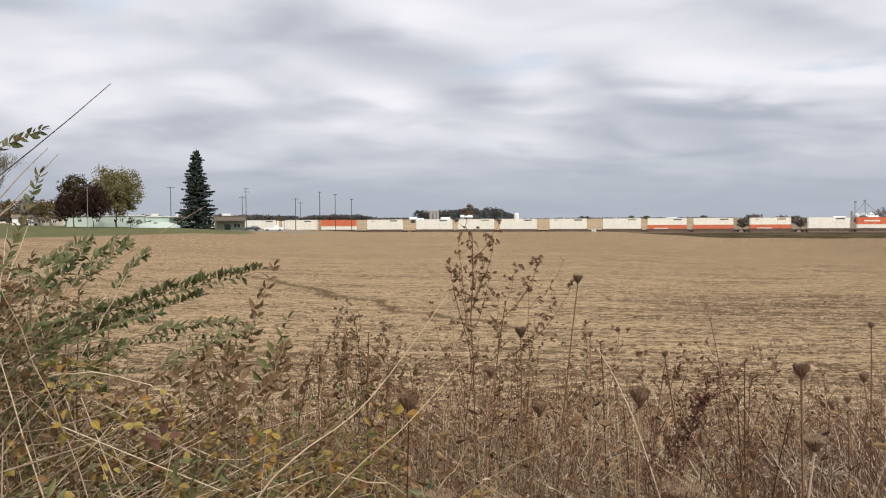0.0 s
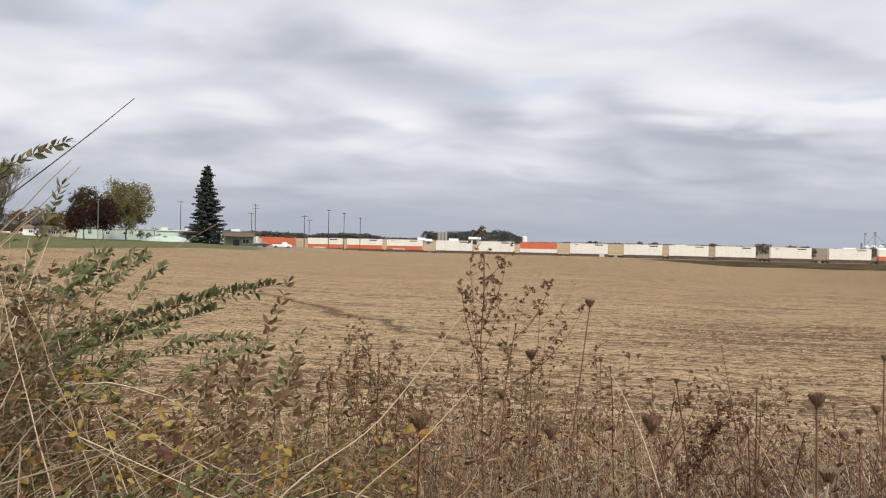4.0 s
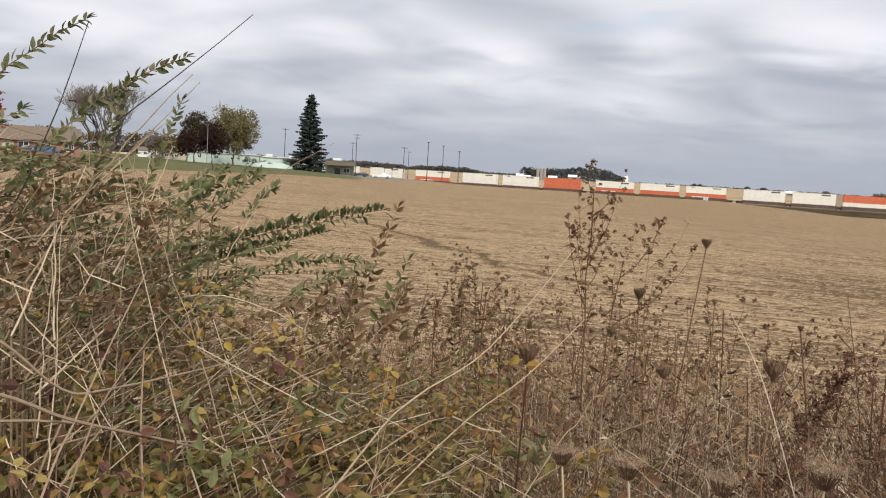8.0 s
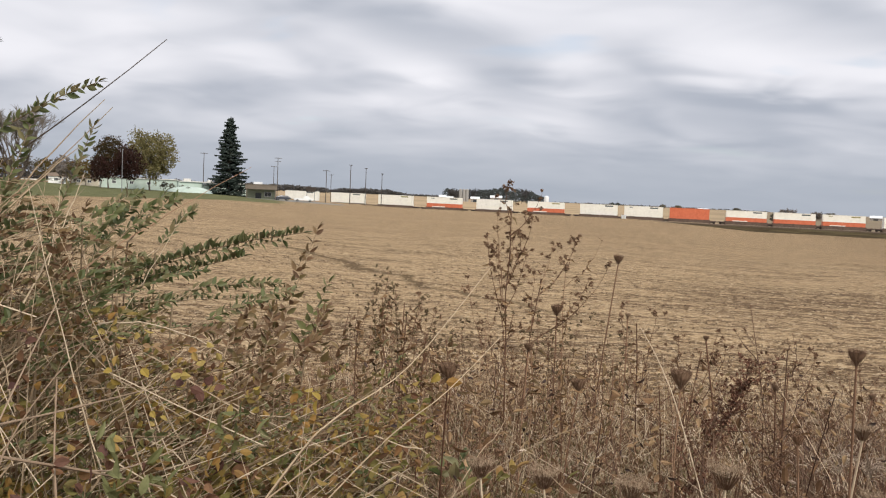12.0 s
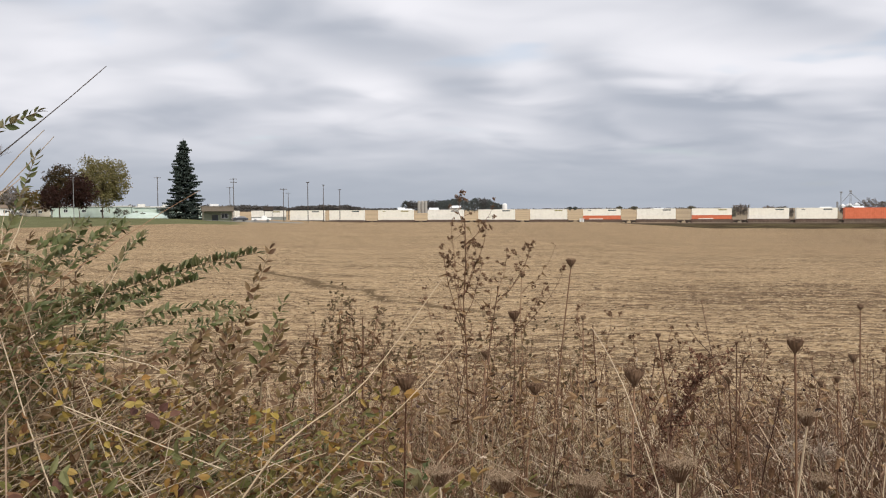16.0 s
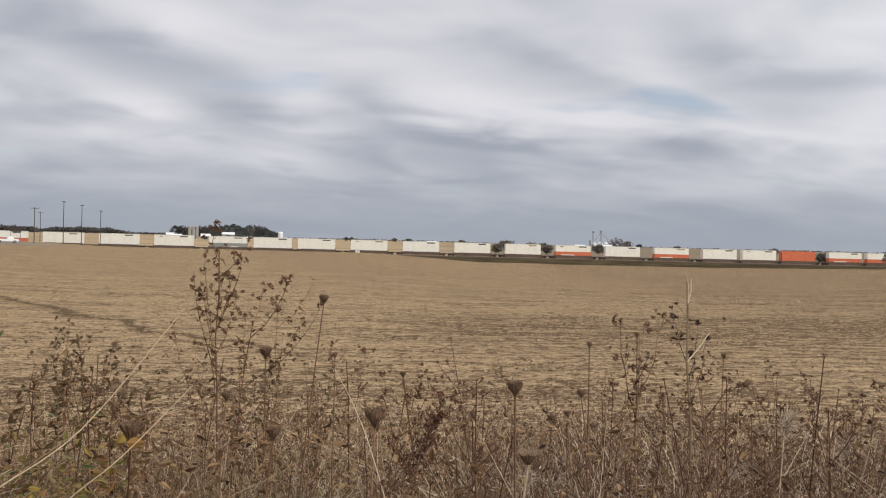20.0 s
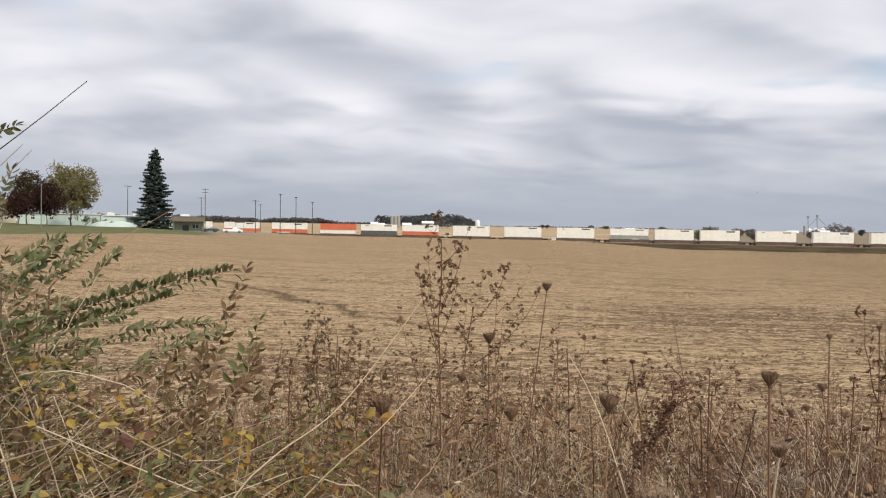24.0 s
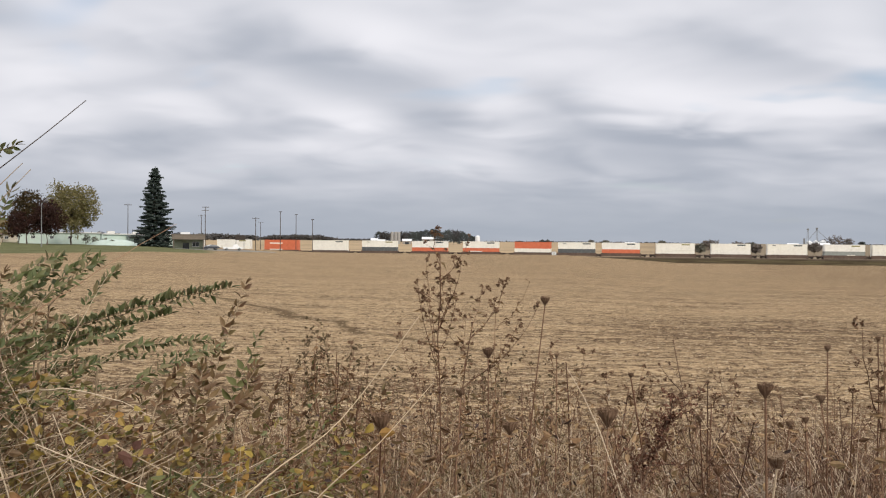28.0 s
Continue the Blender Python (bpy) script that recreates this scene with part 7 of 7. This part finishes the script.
    # pale rods fanning up through the foliage
    for a, b, arch, r, bark in (((-0.96, 1.53, 1.78), (-0.88, 2.04, 2.24), 0.03, 0.0034, M_TWIG),
                                ((-0.91, 1.74, 1.76), (-0.85, 1.89, 2.06), -0.01, 0.003, M_STRAW),
                                ((-0.99, 1.58, 1.83), (-0.86, 1.89, 2.12), 0.01, 0.0034, M_TWIG),
                                ((-0.96, 1.94, 1.84), (-0.96, 2.00, 2.05), 0, 0.002, M_STRAW),
                                ((-1.04, 1.78, 1.67), (-0.71, 2.70, 2.11), 0.02, 0.0026, M_STALK),
                                ((-0.95, 1.48, 1.69), (-0.90, 1.63, 2.01), 0, 0.003, M_STRAW),
                                ((-1.01, 1.68, 1.63), (-0.90, 1.87, 1.97), 0, 0.0026, M_STRAW),
                                ((-1.00, 1.80, 1.63), (-0.83, 2.23, 1.97), 0.02, 0.0026, M_TWIG),
                                ((-0.97, 1.58, 1.55), (-0.79, 2.14, 1.87), 0.02, 0.003, M_STRAW),
                                ((-0.97, 1.82, 1.48), (-0.69, 2.39, 1.81), 0.02, 0.0024, M_TWIG),
                                ((-0.92, 1.50, 1.39), (-0.90, 1.75, 1.71), 0, 0.0042, M_TWIG),
                                ((-0.88, 1.53, 1.39), (-0.85, 1.66, 1.51), 0, 0.0036, M_TWIG),
                                ((-0.85, 1.78, 1.41), (-0.85, 1.78, 1.62), 0, 0.0045, M_TWIG),
                                ((-0.75, 1.72, 1.41), (-0.40, 2.26, 1.58), 0.01, 0.0018, M_STRAW),
                                ((-0.94, 1.61, 1.44), (-0.50, 2.34, 1.62), -0.03, 0.002, M_STRAW),
                                ((-0.90, 1.75, 1.44), (-0.56, 2.32, 1.72), -0.02, 0.0018, M_STRAW),
                                ((-1.08, 1.63, 1.69), (-0.98, 1.94, 1.84), 0.02, 0.0028, M_TWIG),
                                ((-1.08, 1.63, 1.60), (-0.90, 2.09, 1.76), 0.02, 0.0024, M_STRAW),
                                ((-0.94, 2.18, 1.61), (-0.79, 2.36, 1.97), 0, 0.002, M_STRAW),
                                ((-1.04, 1.78, 1.81), (-0.96, 1.83, 2.00), 0, 0.002, M_STRAW),
                                ((-1.08, 1.63, 1.85), (-1.01, 1.68, 2.00), 0, 0.0024, M_TWIG)):
        c(a, b, (0, 0, arch), r * .8, bark)
    # leafy shoots set like feathers
    for a, b, lm, n in (((-0.962, 2.101, 1.791), (-0.877, 2.252, 2.010), M_PRIVET, 24),
                        ((-0.917, 2.179, 1.869), (-0.858, 2.369, 2.012), M_PRIVET, 20),
                        ((-0.879, 2.360, 1.847), (-0.816, 2.492, 1.975), M_PRIVET, 18),
                        ((-0.906, 2.239, 1.881), (-0.826, 2.381, 2.006), M_PRIVET, 20),
                        ((-0.916, 2.012, 1.934), (-0.861, 2.205, 2.014), M_PRIVET, 20),
                        ((-0.886, 2.138, 1.745), (-0.750, 2.410, 1.799), M_PRIVET, 24),
                        ((-0.795, 2.286, 1.744), (-0.571, 2.569, 1.754), M_PRIVET, 28),
                        ((-0.678, 2.117, 1.681), (-0.486, 2.385, 1.756), M_PRIVET, 28),
                        ((-0.489, 2.073, 1.510), (-0.474, 2.130, 1.744), M_PRIVETRED, 20),
                        ((-0.404, 2.199, 1.596), (-0.356, 2.260, 1.733), M_PRIVETRED, 14),
                        ((-0.602, 2.143, 1.605), (-0.552, 2.211, 1.725), M_PRIVETRED, 14),
                        ((-0.431, 2.089, 1.577), (-0.363, 2.156, 1.664), M_PRIVETRED, 12),
                        ((-0.871, 1.923, 1.712), (-0.785, 2.074, 1.853), M_PRIVET, 22),
                        ((-0.841, 1.938, 1.632), (-0.726, 2.098, 1.753), M_PRIVET, 22),
                        ((-0.767, 1.972, 1.599), (-0.615, 2.139, 1.678), M_PRIVETRED, 22),
                        ((-0.825, 1.834, 1.875), (-0.799, 1.958, 1.980), M_PRIVET, 16)):
        c(a, b, (0, 0, .012), .0022, M_TWIG, lm, int(n * 1.1), .027, .12, .5, single=True, fwd=.85, deck=True)
    rr = random.Random(21)
    # the thicket: canes rising to the east under a falling outline
    def spray(n, leafy, lo, spread_, a0=-43, a1=-7):
        for i in range(n):
            az = a0 + (a1 - a0) * rr.random() ** .9
            el = float(np.interp(az, (-43, -37, -31, -27, -24, -22, -16, -7), (1.0, 0.8, 0.3, -1.6, -5.5, -9.0, -12.0, -14.5))) - abs(rr.gauss(0, spread_)) + lo
            d = rr.uniform(1.75, 2.85)
            tip = Vector((.1 + d * math.sin(radians(az)), .06 + d * math.cos(radians(az)), 2.06 + d * math.tan(radians(el))))
            if tip.z < .8:
                continue
            ph, L, sw = radians(rr.choice((rr.uniform(18, 48), rr.uniform(18, 48), rr.uniform(20, 45), rr.uniform(45, 80), rr.uniform(80, 118), rr.uniform(-8, 20)))), rr.uniform(.3, .95), rr.uniform(-.5, .6)
            rt = tip - Vector((math.cos(ph) * math.cos(sw), math.cos(ph) * math.sin(sw), math.sin(ph))) * L
            if math.hypot(rt.x, rt.y) < 1.55:
                continue
            if leafy:
                c(tuple(rt), tip, (-.03, 0, rr.uniform(.02, .09)), rr.uniform(.0018, .0034), M_TWIG, ((M_PRIVET, M_PRIVETRED, M_PRIVET, M_PRIVET, M_PRIVETRED) if el > -9 else (M_MIXLEAF, M_PRIVETRED, M_DRYLEAF, M_MIXLEAF, M_PRIVET))[i % 5], rr.randint(16, 28), rr.uniform(.022, .032), .15, .4, drop=.15, wide=.46)
            else:
                c(tuple(rt), tip, (0, 0, rr.uniform(-.07, .07)), rr.uniform(.0009, .0024), (M_TWIG, M_STRAW, M_PALECANE)[i % 3])

    spray(80, True, 0.0, 3.2)
    spray(85, True, -1.5, 8.0)
    spray(230, False, 0.8, 8.0)
    spray(105, True, 0.0, 4.5, -47, -24)
    spray(150, False, 0.8, 6.0, -47, -25)


west_shrub()


def tangle(name, n, mat, label, r0, r1, top, near=2.35, deep=3.4):
    """Uncounted fine twigs lying every way inside the thicket."""
    rr = random.Random(name)
    s = Sheet()
    for _ in range(n):
        az = rr.uniform(-47, -5)
        d = rr.uniform(near, deep)
        roof = float(np.interp(az, (-43, -37, -31, -26, -22, -16, -7), (-1.5, -3.5, -5.5, -8.0, -10.5, -13, -15))) + top
        x, y = .1 + d * math.sin(radians(az)), .06 + d * math.cos(radians(az))
        z1 = 2.06 + d * math.tan(radians(roof - abs(rr.gauss(0, 5))))
        z0 = gz(x, y)
        if z1 < z0 + .1:
            continue
        L = rr.uniform(.10, .42)
        ph, sw = rr.choice((rr.uniform(.15, .75), rr.uniform(.15, .75), rr.uniform(.6, 1.3))), rr.choice((rr.gauss(.1, .5), rr.gauss(.1, .5), rr.gauss(.1, .5), rr.uniform(2.6, 3.6)))
        u = Vector((math.cos(ph) * math.cos(sw), math.cos(ph) * math.sin(sw), math.sin(ph)))
        tip = Vector((x, y, z1))
        b = tip - u * L
        s.tube([tuple(b), tuple(b.lerp(tip, .5) + Vector((rr.gauss(0, .012), rr.gauss(0, .012), rr.gauss(0, .012)))), tuple(tip)], rr.uniform(r0, r1), None, 3, False)
    tagged(part(name, s, mat), label, "twigs", kind="stuff")


tangle("grey_twigs", 900, M_TWIG, "grey-brown twigs tangled inside the shrub", .0007, .0019, -1.5)
tangle("straw_twigs", 330, M_STRAW, "straw-coloured twigs tangled inside the shrub", .0008, .0017, -1.0, 1.8, 2.8)
tangle("brown_twigs", 650, M_STALK, "brown twigs tangled inside the shrub", .0007, .0019, 0)
tangle("pale_twigs", 120, M_STRAW, "pale bare twigs in front of the shrub", .0006, .0016, -4.0, 1.75, 2.3)
litter("shrub_leaves", 2000, M_PRIVET, "small bronzed leaves inside the shrub", -46, -6, 1.9, 3.2, .2, 1.3, .024, wide=.45)
litter("bramble_leaves", 3800, M_MIXLEAF, "small turning leaves inside the shrub", -46, -4, 1.9, 3.0, .2, 1.1, .026, wide=.5)


def brambles():
    t = thing("bramble_patch", pose(-.7, 1.6, gz(-.7, 1.6)), "low tangle of brambles with turning yellow and green leaves", "bramble")
    base = t.matrix_basis.translation
    rr = random.Random(33)
    for i in range(130):
        rt = Vector((rr.uniform(-1.5, .05), rr.uniform(1.2, 2.3), rr.uniform(.5, .9)))
        a = rr.uniform(-.4, 2.0)
        L = rr.uniform(.3, .7)
        tip = rt + Vector((math.cos(a) * L * .8, math.sin(a) * L * .5, rr.uniform(.25, .75)))
        lim = 2.06 - math.hypot(tip.x - .1, tip.y) * math.tan(radians(rr.uniform(11, 17) + max(0, tip.x + .5) * 9))
        tip.z = min(tip.z, lim)
        mat = M_MIXLEAF if i % 4 else M_PRIVET
        if i % 9 == 0:
            mat = M_YELLOW
        if math.hypot(tip.x, tip.y) < (2.0 if mat is M_YELLOW else 1.75):
            continue
        cane(t, rt - base, tip - base, (0, 0, .08), rr.uniform(.0014, .0026), M_TWIG, mat, rr.randint(8, 16), rr.uniform(.034, .056), .2, .3, drop=.2, wide=.62)

    def cluster(at, n, size, mat, rise, wide):
        s = Sheet()
        for _ in range(n):
            s.blade(Vector((rr.gauss(0, size * .7), rr.gauss(0, size * .6), rr.gauss(0, size * .7))), (rr.gauss(0, .7), rr.gauss(0, .7), rise + rr.gauss(0, .5)), rdir(), size * rr.uniform(.7, 1.2), size * wide, .2, rr.uniform(.1, .4))
        g = part("foliage", s, mat, t, at=Matrix.Translation(Vector(at) - base), kind="stuff")
        g["label"] = {M_YELLOW: "yellow leaves", M_LEAFGRN: "pale green leaves", M_MIXLEAF: "turning green and brown leaves"}.get(mat, "dark maroon leaves")

    for i in range(64):
        az, el, d = rr.uniform(-46, -15), rr.uniform(-26, -13), rr.uniform(1.7, 2.15)
        p = (.1 + d * math.sin(radians(az)), .06 + d * math.cos(radians(az)), 2.06 + d * math.tan(radians(el - max(0, az + 22) * .25)))
        cluster(p, rr.randint(5, 10), rr.uniform(.024, .04), (M_MIXLEAF, M_LEAFGRN, M_MIXLEAF, M_MAROONLEAF, M_YELLOW)[i % 5] if i % 2 else M_MIXLEAF, rr.uniform(-.4, .6), rr.uniform(.4, .65))
    for p, k in (((-.761, 1.253, 1.52), .024), ((-.674, 1.306, 1.51), .026), ((-.582, 1.346, 1.483), .026), ((-.546, 1.705, 1.654), .026), ((-.552, 1.764, 1.684), .024), ((-.639, 1.613, 1.664), .026), ((-.703, 1.715, 1.757), .022), ((-.649, 1.736, 1.735), .022),
                 ((-.429, 1.783, 1.593), .024), ((-.435, 1.593, 1.516), .024), ((-.401, 1.608, 1.527), .024), ((-.492, 1.510, 1.499), .022), ((-.320, 1.909, 1.567), .028), ((-.616, 1.536, 1.558), .024), ((-.564, 1.622, 1.579), .020), ((-.34, 1.88, 1.53), .024)):
        cluster(p, rr.randint(4, 6), k, M_YELLOW, -.4, .62)
    for i in range(30):
        az, el, d = rr.uniform(-38, -12), rr.uniform(-20, -10), rr.uniform(1.85, 2.3)
        cluster((.1 + d * math.sin(radians(az)), .06 + d * math.cos(radians(az)), 2.06 + d * math.tan(radians(el - max(0, az + 22) * .4))), rr.randint(4, 7), rr.uniform(.018, .026), M_YELLOW, -.3, .7)
    for p in ((-.507, 1.396, 1.517), (-.486, 1.397, 1.499), (-.474, 1.414, 1.529), (-.521, 1.384, 1.505), (-.604, 1.487, 1.569), (-.443, 1.715, 1.561), (-.43, 1.73, 1.53)):
        cluster(p, rr.randint(6, 9), rr.uniform(.034, .046), M_LEAFGRN, .9, .36)
    for p in ((-.802, 1.279, 1.664), (-.623, 1.278, 1.518), (-.612, 1.362, 1.561), (-.601, 1.289, 1.516), (-.427, 1.515, 1.452), (-.565, 1.499, 1.553), (-.785, 1.545, 1.698), (-.533, 1.756, 1.62), (-.462, 1.518, 1.489), (-.739, 1.208, 1.531)):
        cluster(p, rr.randint(5, 8), rr.uniform(.022, .032), M_MAROONLEAF, -.2, .65)


brambles()


# ---- leafy suckers and the leaning pole in the east ----
def sucker(at, tips, label):
    t = thing("sapling", pose(at[0], at[1], gz(*at)), label, "sapling")
    b = t.matrix_basis.translation
    for tip, n in tips:
        stem = Vector(tip) - b
        cane(t, Vector((0, 0, 0)), stem, (0, 0, .1), .008, M_TWIG, M_SAPLING, n * 2, .042, .74, .5, wide=.55)
        for _ in range(4):
            u = R.uniform(.74, .96)
            p = stem * u + Vector((0, 0, .4 * u * (1 - u)))
            cane(t, p, p + Vector((R.gauss(0, .07), R.gauss(0, .09), R.uniform(.04, .16))), (0, 0, .01), .003, M_TWIG, M_SAPLING, 9, .038, .2, .5, wide=.55)


sucker((6.3, 1.75), [((6.03, 2.12, 2.36), 15), ((6.08, 1.99, 2.55), 14), ((6.10, 1.95, 2.28), 12), ((6.02, 2.16, 2.22), 11), ((6.2, 1.8, 2.7), 17)], "leafy green sapling beside the pole")


def near_pole():
    x, y = 13.89, 3.85
    t = thing("utility_pole", pose(x, y, gz(x, y), 0, 0, 0), "dark weathered wooden utility pole leaning by the road", "utility pole", "utility poles")
    part("pole", smooth_shade(Sheet().tube([(.03, -.08, -.6), (-.113, .34, 2.5), (-.261, .79, 5.8), (-.414, 1.25, 9.2)], .155, .12, 14).mesh("pole", M_POLE)), None, t)
    for z in (3.4, 4.9, 6.2):
        part("step_bolt", Sheet().tube([(-.045 * z, .136 * z + .12, z), (-.045 * z - .03, .136 * z + .22, z + .02)], .012, None, 5), M_IRON, t)


near_pole()


# ---- crop residue and clods lying on the field ----
def residue():
    rr = random.Random(77)
    v, f = [], []
    for _ in range(75000):
        az = rr.uniform(-40, 80)
        d = 6.0 + 40.0 * rr.random() ** 1.8
        x, y = d * math.sin(radians(az)), d * math.cos(radians(az))
        row = (x * math.sin(radians(ROWS_DEG)) + y * math.cos(radians(ROWS_DEG)))
        if math.sin(row * 6.283 / .76) < -.2 and rr.random() < .6:
            continue
        z = gz(x, y) + .02
        a = radians(-ROWS_DEG) + rr.gauss(0, .7)
        L, w = rr.uniform(.008, .04), rr.uniform(.002, .006) * (1 + d * .03)
        ux, uy = math.cos(a) * L, math.sin(a) * L
        sx, sy = -math.sin(a) * w, math.cos(a) * w
        t = rr.uniform(0, .012)
        i = len(v)
        v += [(x - ux - sx, y - uy - sy, z), (x - ux + sx, y - uy + sy, z + w), (x + ux - sx, y + uy - sy, z + t), (x + ux + sx, y + uy + sy, z + t + w)]
        f += [(i, i + 2, i + 3, i + 1)]
    me = bpy.data.meshes.new("crop_residue")
    me.from_pydata(v, [], f)
    me.materials.append(M_RESIDUE)
    tagged(new("crop_residue", me), "broken straw lying in rows on the field", "crop residue", kind="stuff")
    # turned clods, thick in the east strip and along the furrows
    v, f = [], []
    n = 0
    while n < 4000:
        az = rr.uniform(-38, 78)
        d = 7.0 + 36.0 * rr.random() ** 1.5
        x, y = d * math.sin(radians(az)), d * math.cos(radians(az))
        p = x * math.cos(radians(ROWS_DEG)) - y * math.sin(radians(ROWS_DEG))
        q = x * math.sin(radians(ROWS_DEG)) + y * math.cos(radians(ROWS_DEG))
        dens = .5 * noise.noise((p * .11, q * 1.3, 5.0)) + .5 * noise.noise((p * .35, q * 3.6, 9.0))
        dens += .14 * (1 - smooth(abs(y - 20.5 + .04 * x), 2.0, 7.0)) * smooth(x, 1, 8)
        if dens < -.04 + .34 * rr.random():
            continue
        n += 1
        z = gz(x, y) - .004
        L, w, h = rr.uniform(.012, .04), rr.uniform(.008, .02), rr.uniform(.006, .022)
        a = radians(-ROWS_DEG) + rr.gauss(0, .35)
        c_, s_ = math.cos(a), math.sin(a)
        i = len(v)
        for k in range(5):
            t = k * 1.2566 + rr.uniform(-.3, .3)
            u_, v_ = math.cos(t) * L, math.sin(t) * w
            v.append((x + c_ * u_ - s_ * v_, y + s_ * u_ + c_ * v_, z))
        ox = rr.uniform(-.4, .4) * L
        v.append((x + c_ * ox, y + s_ * ox, z + h + .02))
        f += [(i + k, i + (k + 1) % 5, i + 5) for k in range(5)]
    me = bpy.data.meshes.new("soil_clods")
    me.from_pydata(v, [], f)
    me.materials.append(M_CLOD)
    tagged(new("soil_clods", me), "dark turned clods along the furrows of the field", "soil", kind="stuff")


residue()


# ---- birds crossing ----
def bird(rows, size):
    """A small dark bird; rows of time and place, between which it flies straight."""
    t = thing("bird", Matrix(), "small dark bird flying over the field", "bird", "birds in flight")
    k = size
    b = Sheet().tube([(-.5 * k, 0, 0), (-.3 * k, 0, .03 * k), (0, 0, .03 * k), (.3 * k, 0, .02 * k), (.42 * k, 0, .03 * k), (.55 * k, 0, .0)], .03 * k, .02 * k, 7)
    b.v = [(x, y * (1 + 3.2 * max(0, 1 - abs(x) / (.45 * k))), z * (1 + 3.2 * max(0, 1 - abs(x) / (.45 * k)))) for x, y, z in b.v]
    part("body", b, M_IRON, t)
    part("tail", Sheet().add([(-.45 * k, -.03 * k, 0), (-.45 * k, .03 * k, 0), (-.8 * k, .12 * k, .01 * k), (-.8 * k, -.12 * k, .01 * k), (-.6 * k, 0, .03 * k)], [(0, 1, 4), (1, 2, 4), (2, 3, 4), (3, 0, 4)]), M_IRON, t)
    for sg in (-1, 1):
        w = Sheet().add([(.2 * k, sg * .05 * k, .04 * k), (.25 * k, sg * .45 * k, .28 * k), (.0, sg * .95 * k, .34 * k), (-.12 * k, sg * .5 * k, .25 * k), (-.22 * k, sg * .05 * k, .04 * k), (.05 * k, sg * .4 * k, .3 * k)], [(0, 1, 5), (1, 2, 5), (2, 3, 5), (3, 4, 5), (4, 0, 5)])
        part("wing", w, M_IRON, t)
    return t, rows


def flight(t, rows):
    out = []
    for i, (tm, p) in enumerate(rows):
        a, b = rows[max(0, i - 1)][1], rows[min(len(rows) - 1, i + 1)][1]
        out.append((tm, pose(*p, 0, 0, math.degrees(math.atan2(b[1] - a[1], b[0] - a[0])))))
    walk(t, out)


FLIGHTS = [
    bird([(0.0, (-240.0, -20.0, 30.0)), (10.0, (-5.8, 7.9, 3.6)), (10.3, (1.508, 8.961, 2.772)), (10.4, (3.933, 9.307, 2.487)), (10.6, (8.7, 10.0, 2.4)), (28.0, (400.0, 66.0, 34.0))], .07),
    bird([(0.0, (286.0, 283.0, 14.0)), (16.0, (30.5, 48.0, 3.2)), (16.8, (17.157, 36.241, 4.893)), (17.0, (13.919, 33.303, 5.763)), (17.2, (10.341, 29.331, 7.378)), (18.0, (-5.0, 12.0, 15.0)), (28.0, (-190.0, -170.0, 60.0))], .12),
    bird([(0.0, (-440.0, -37.0, 30.0)), (23.5, (5.0, 33.2, 4.5)), (23.8, (10.515, 34.503, 4.031)), (24.0, (14.256, 35.306, 3.713)), (24.2, (19.763, 36.017, 3.173)), (25.0, (40.0, 40.0, 4.0)), (28.0, (120.0, 55.0, 12.0))], .06),
    bird([(0.0, (-100.0, 190.0, 60.0)), (18.8, (43.5, 39.4, 19.5)), (19.0, (48.37, 32.825, 17.097)), (19.1, (50.809, 29.518, 15.872)), (19.4, (58.0, 19.6, 12.2)), (28.0, (240.0, -260.0, 40.0))], .16),
    bird([(0.0, (-300.0, -10.0, 200.0)), (27.0, (-3.0, 12.0, 14.0)), (27.2, (0.3, 12.2, 8.0)), (27.4, (3.87, 12.484, 3.068)), (27.6, (8.5, 13.0, 2.9)), (28.0, (20.0, 16.0, 6.0))], .08),
]


def motions():
    for ob, s0, dz in MOVES:
        walk(ob, [(t, pose(*on_track(s0 + SPEED * t, 0, RAIL_Z + dz), 0, 0, -9.0)) for t in (0.0, 14.0, 28.0)])
    for ob, rows in FLIGHTS:
        flight(ob, rows)


motions()
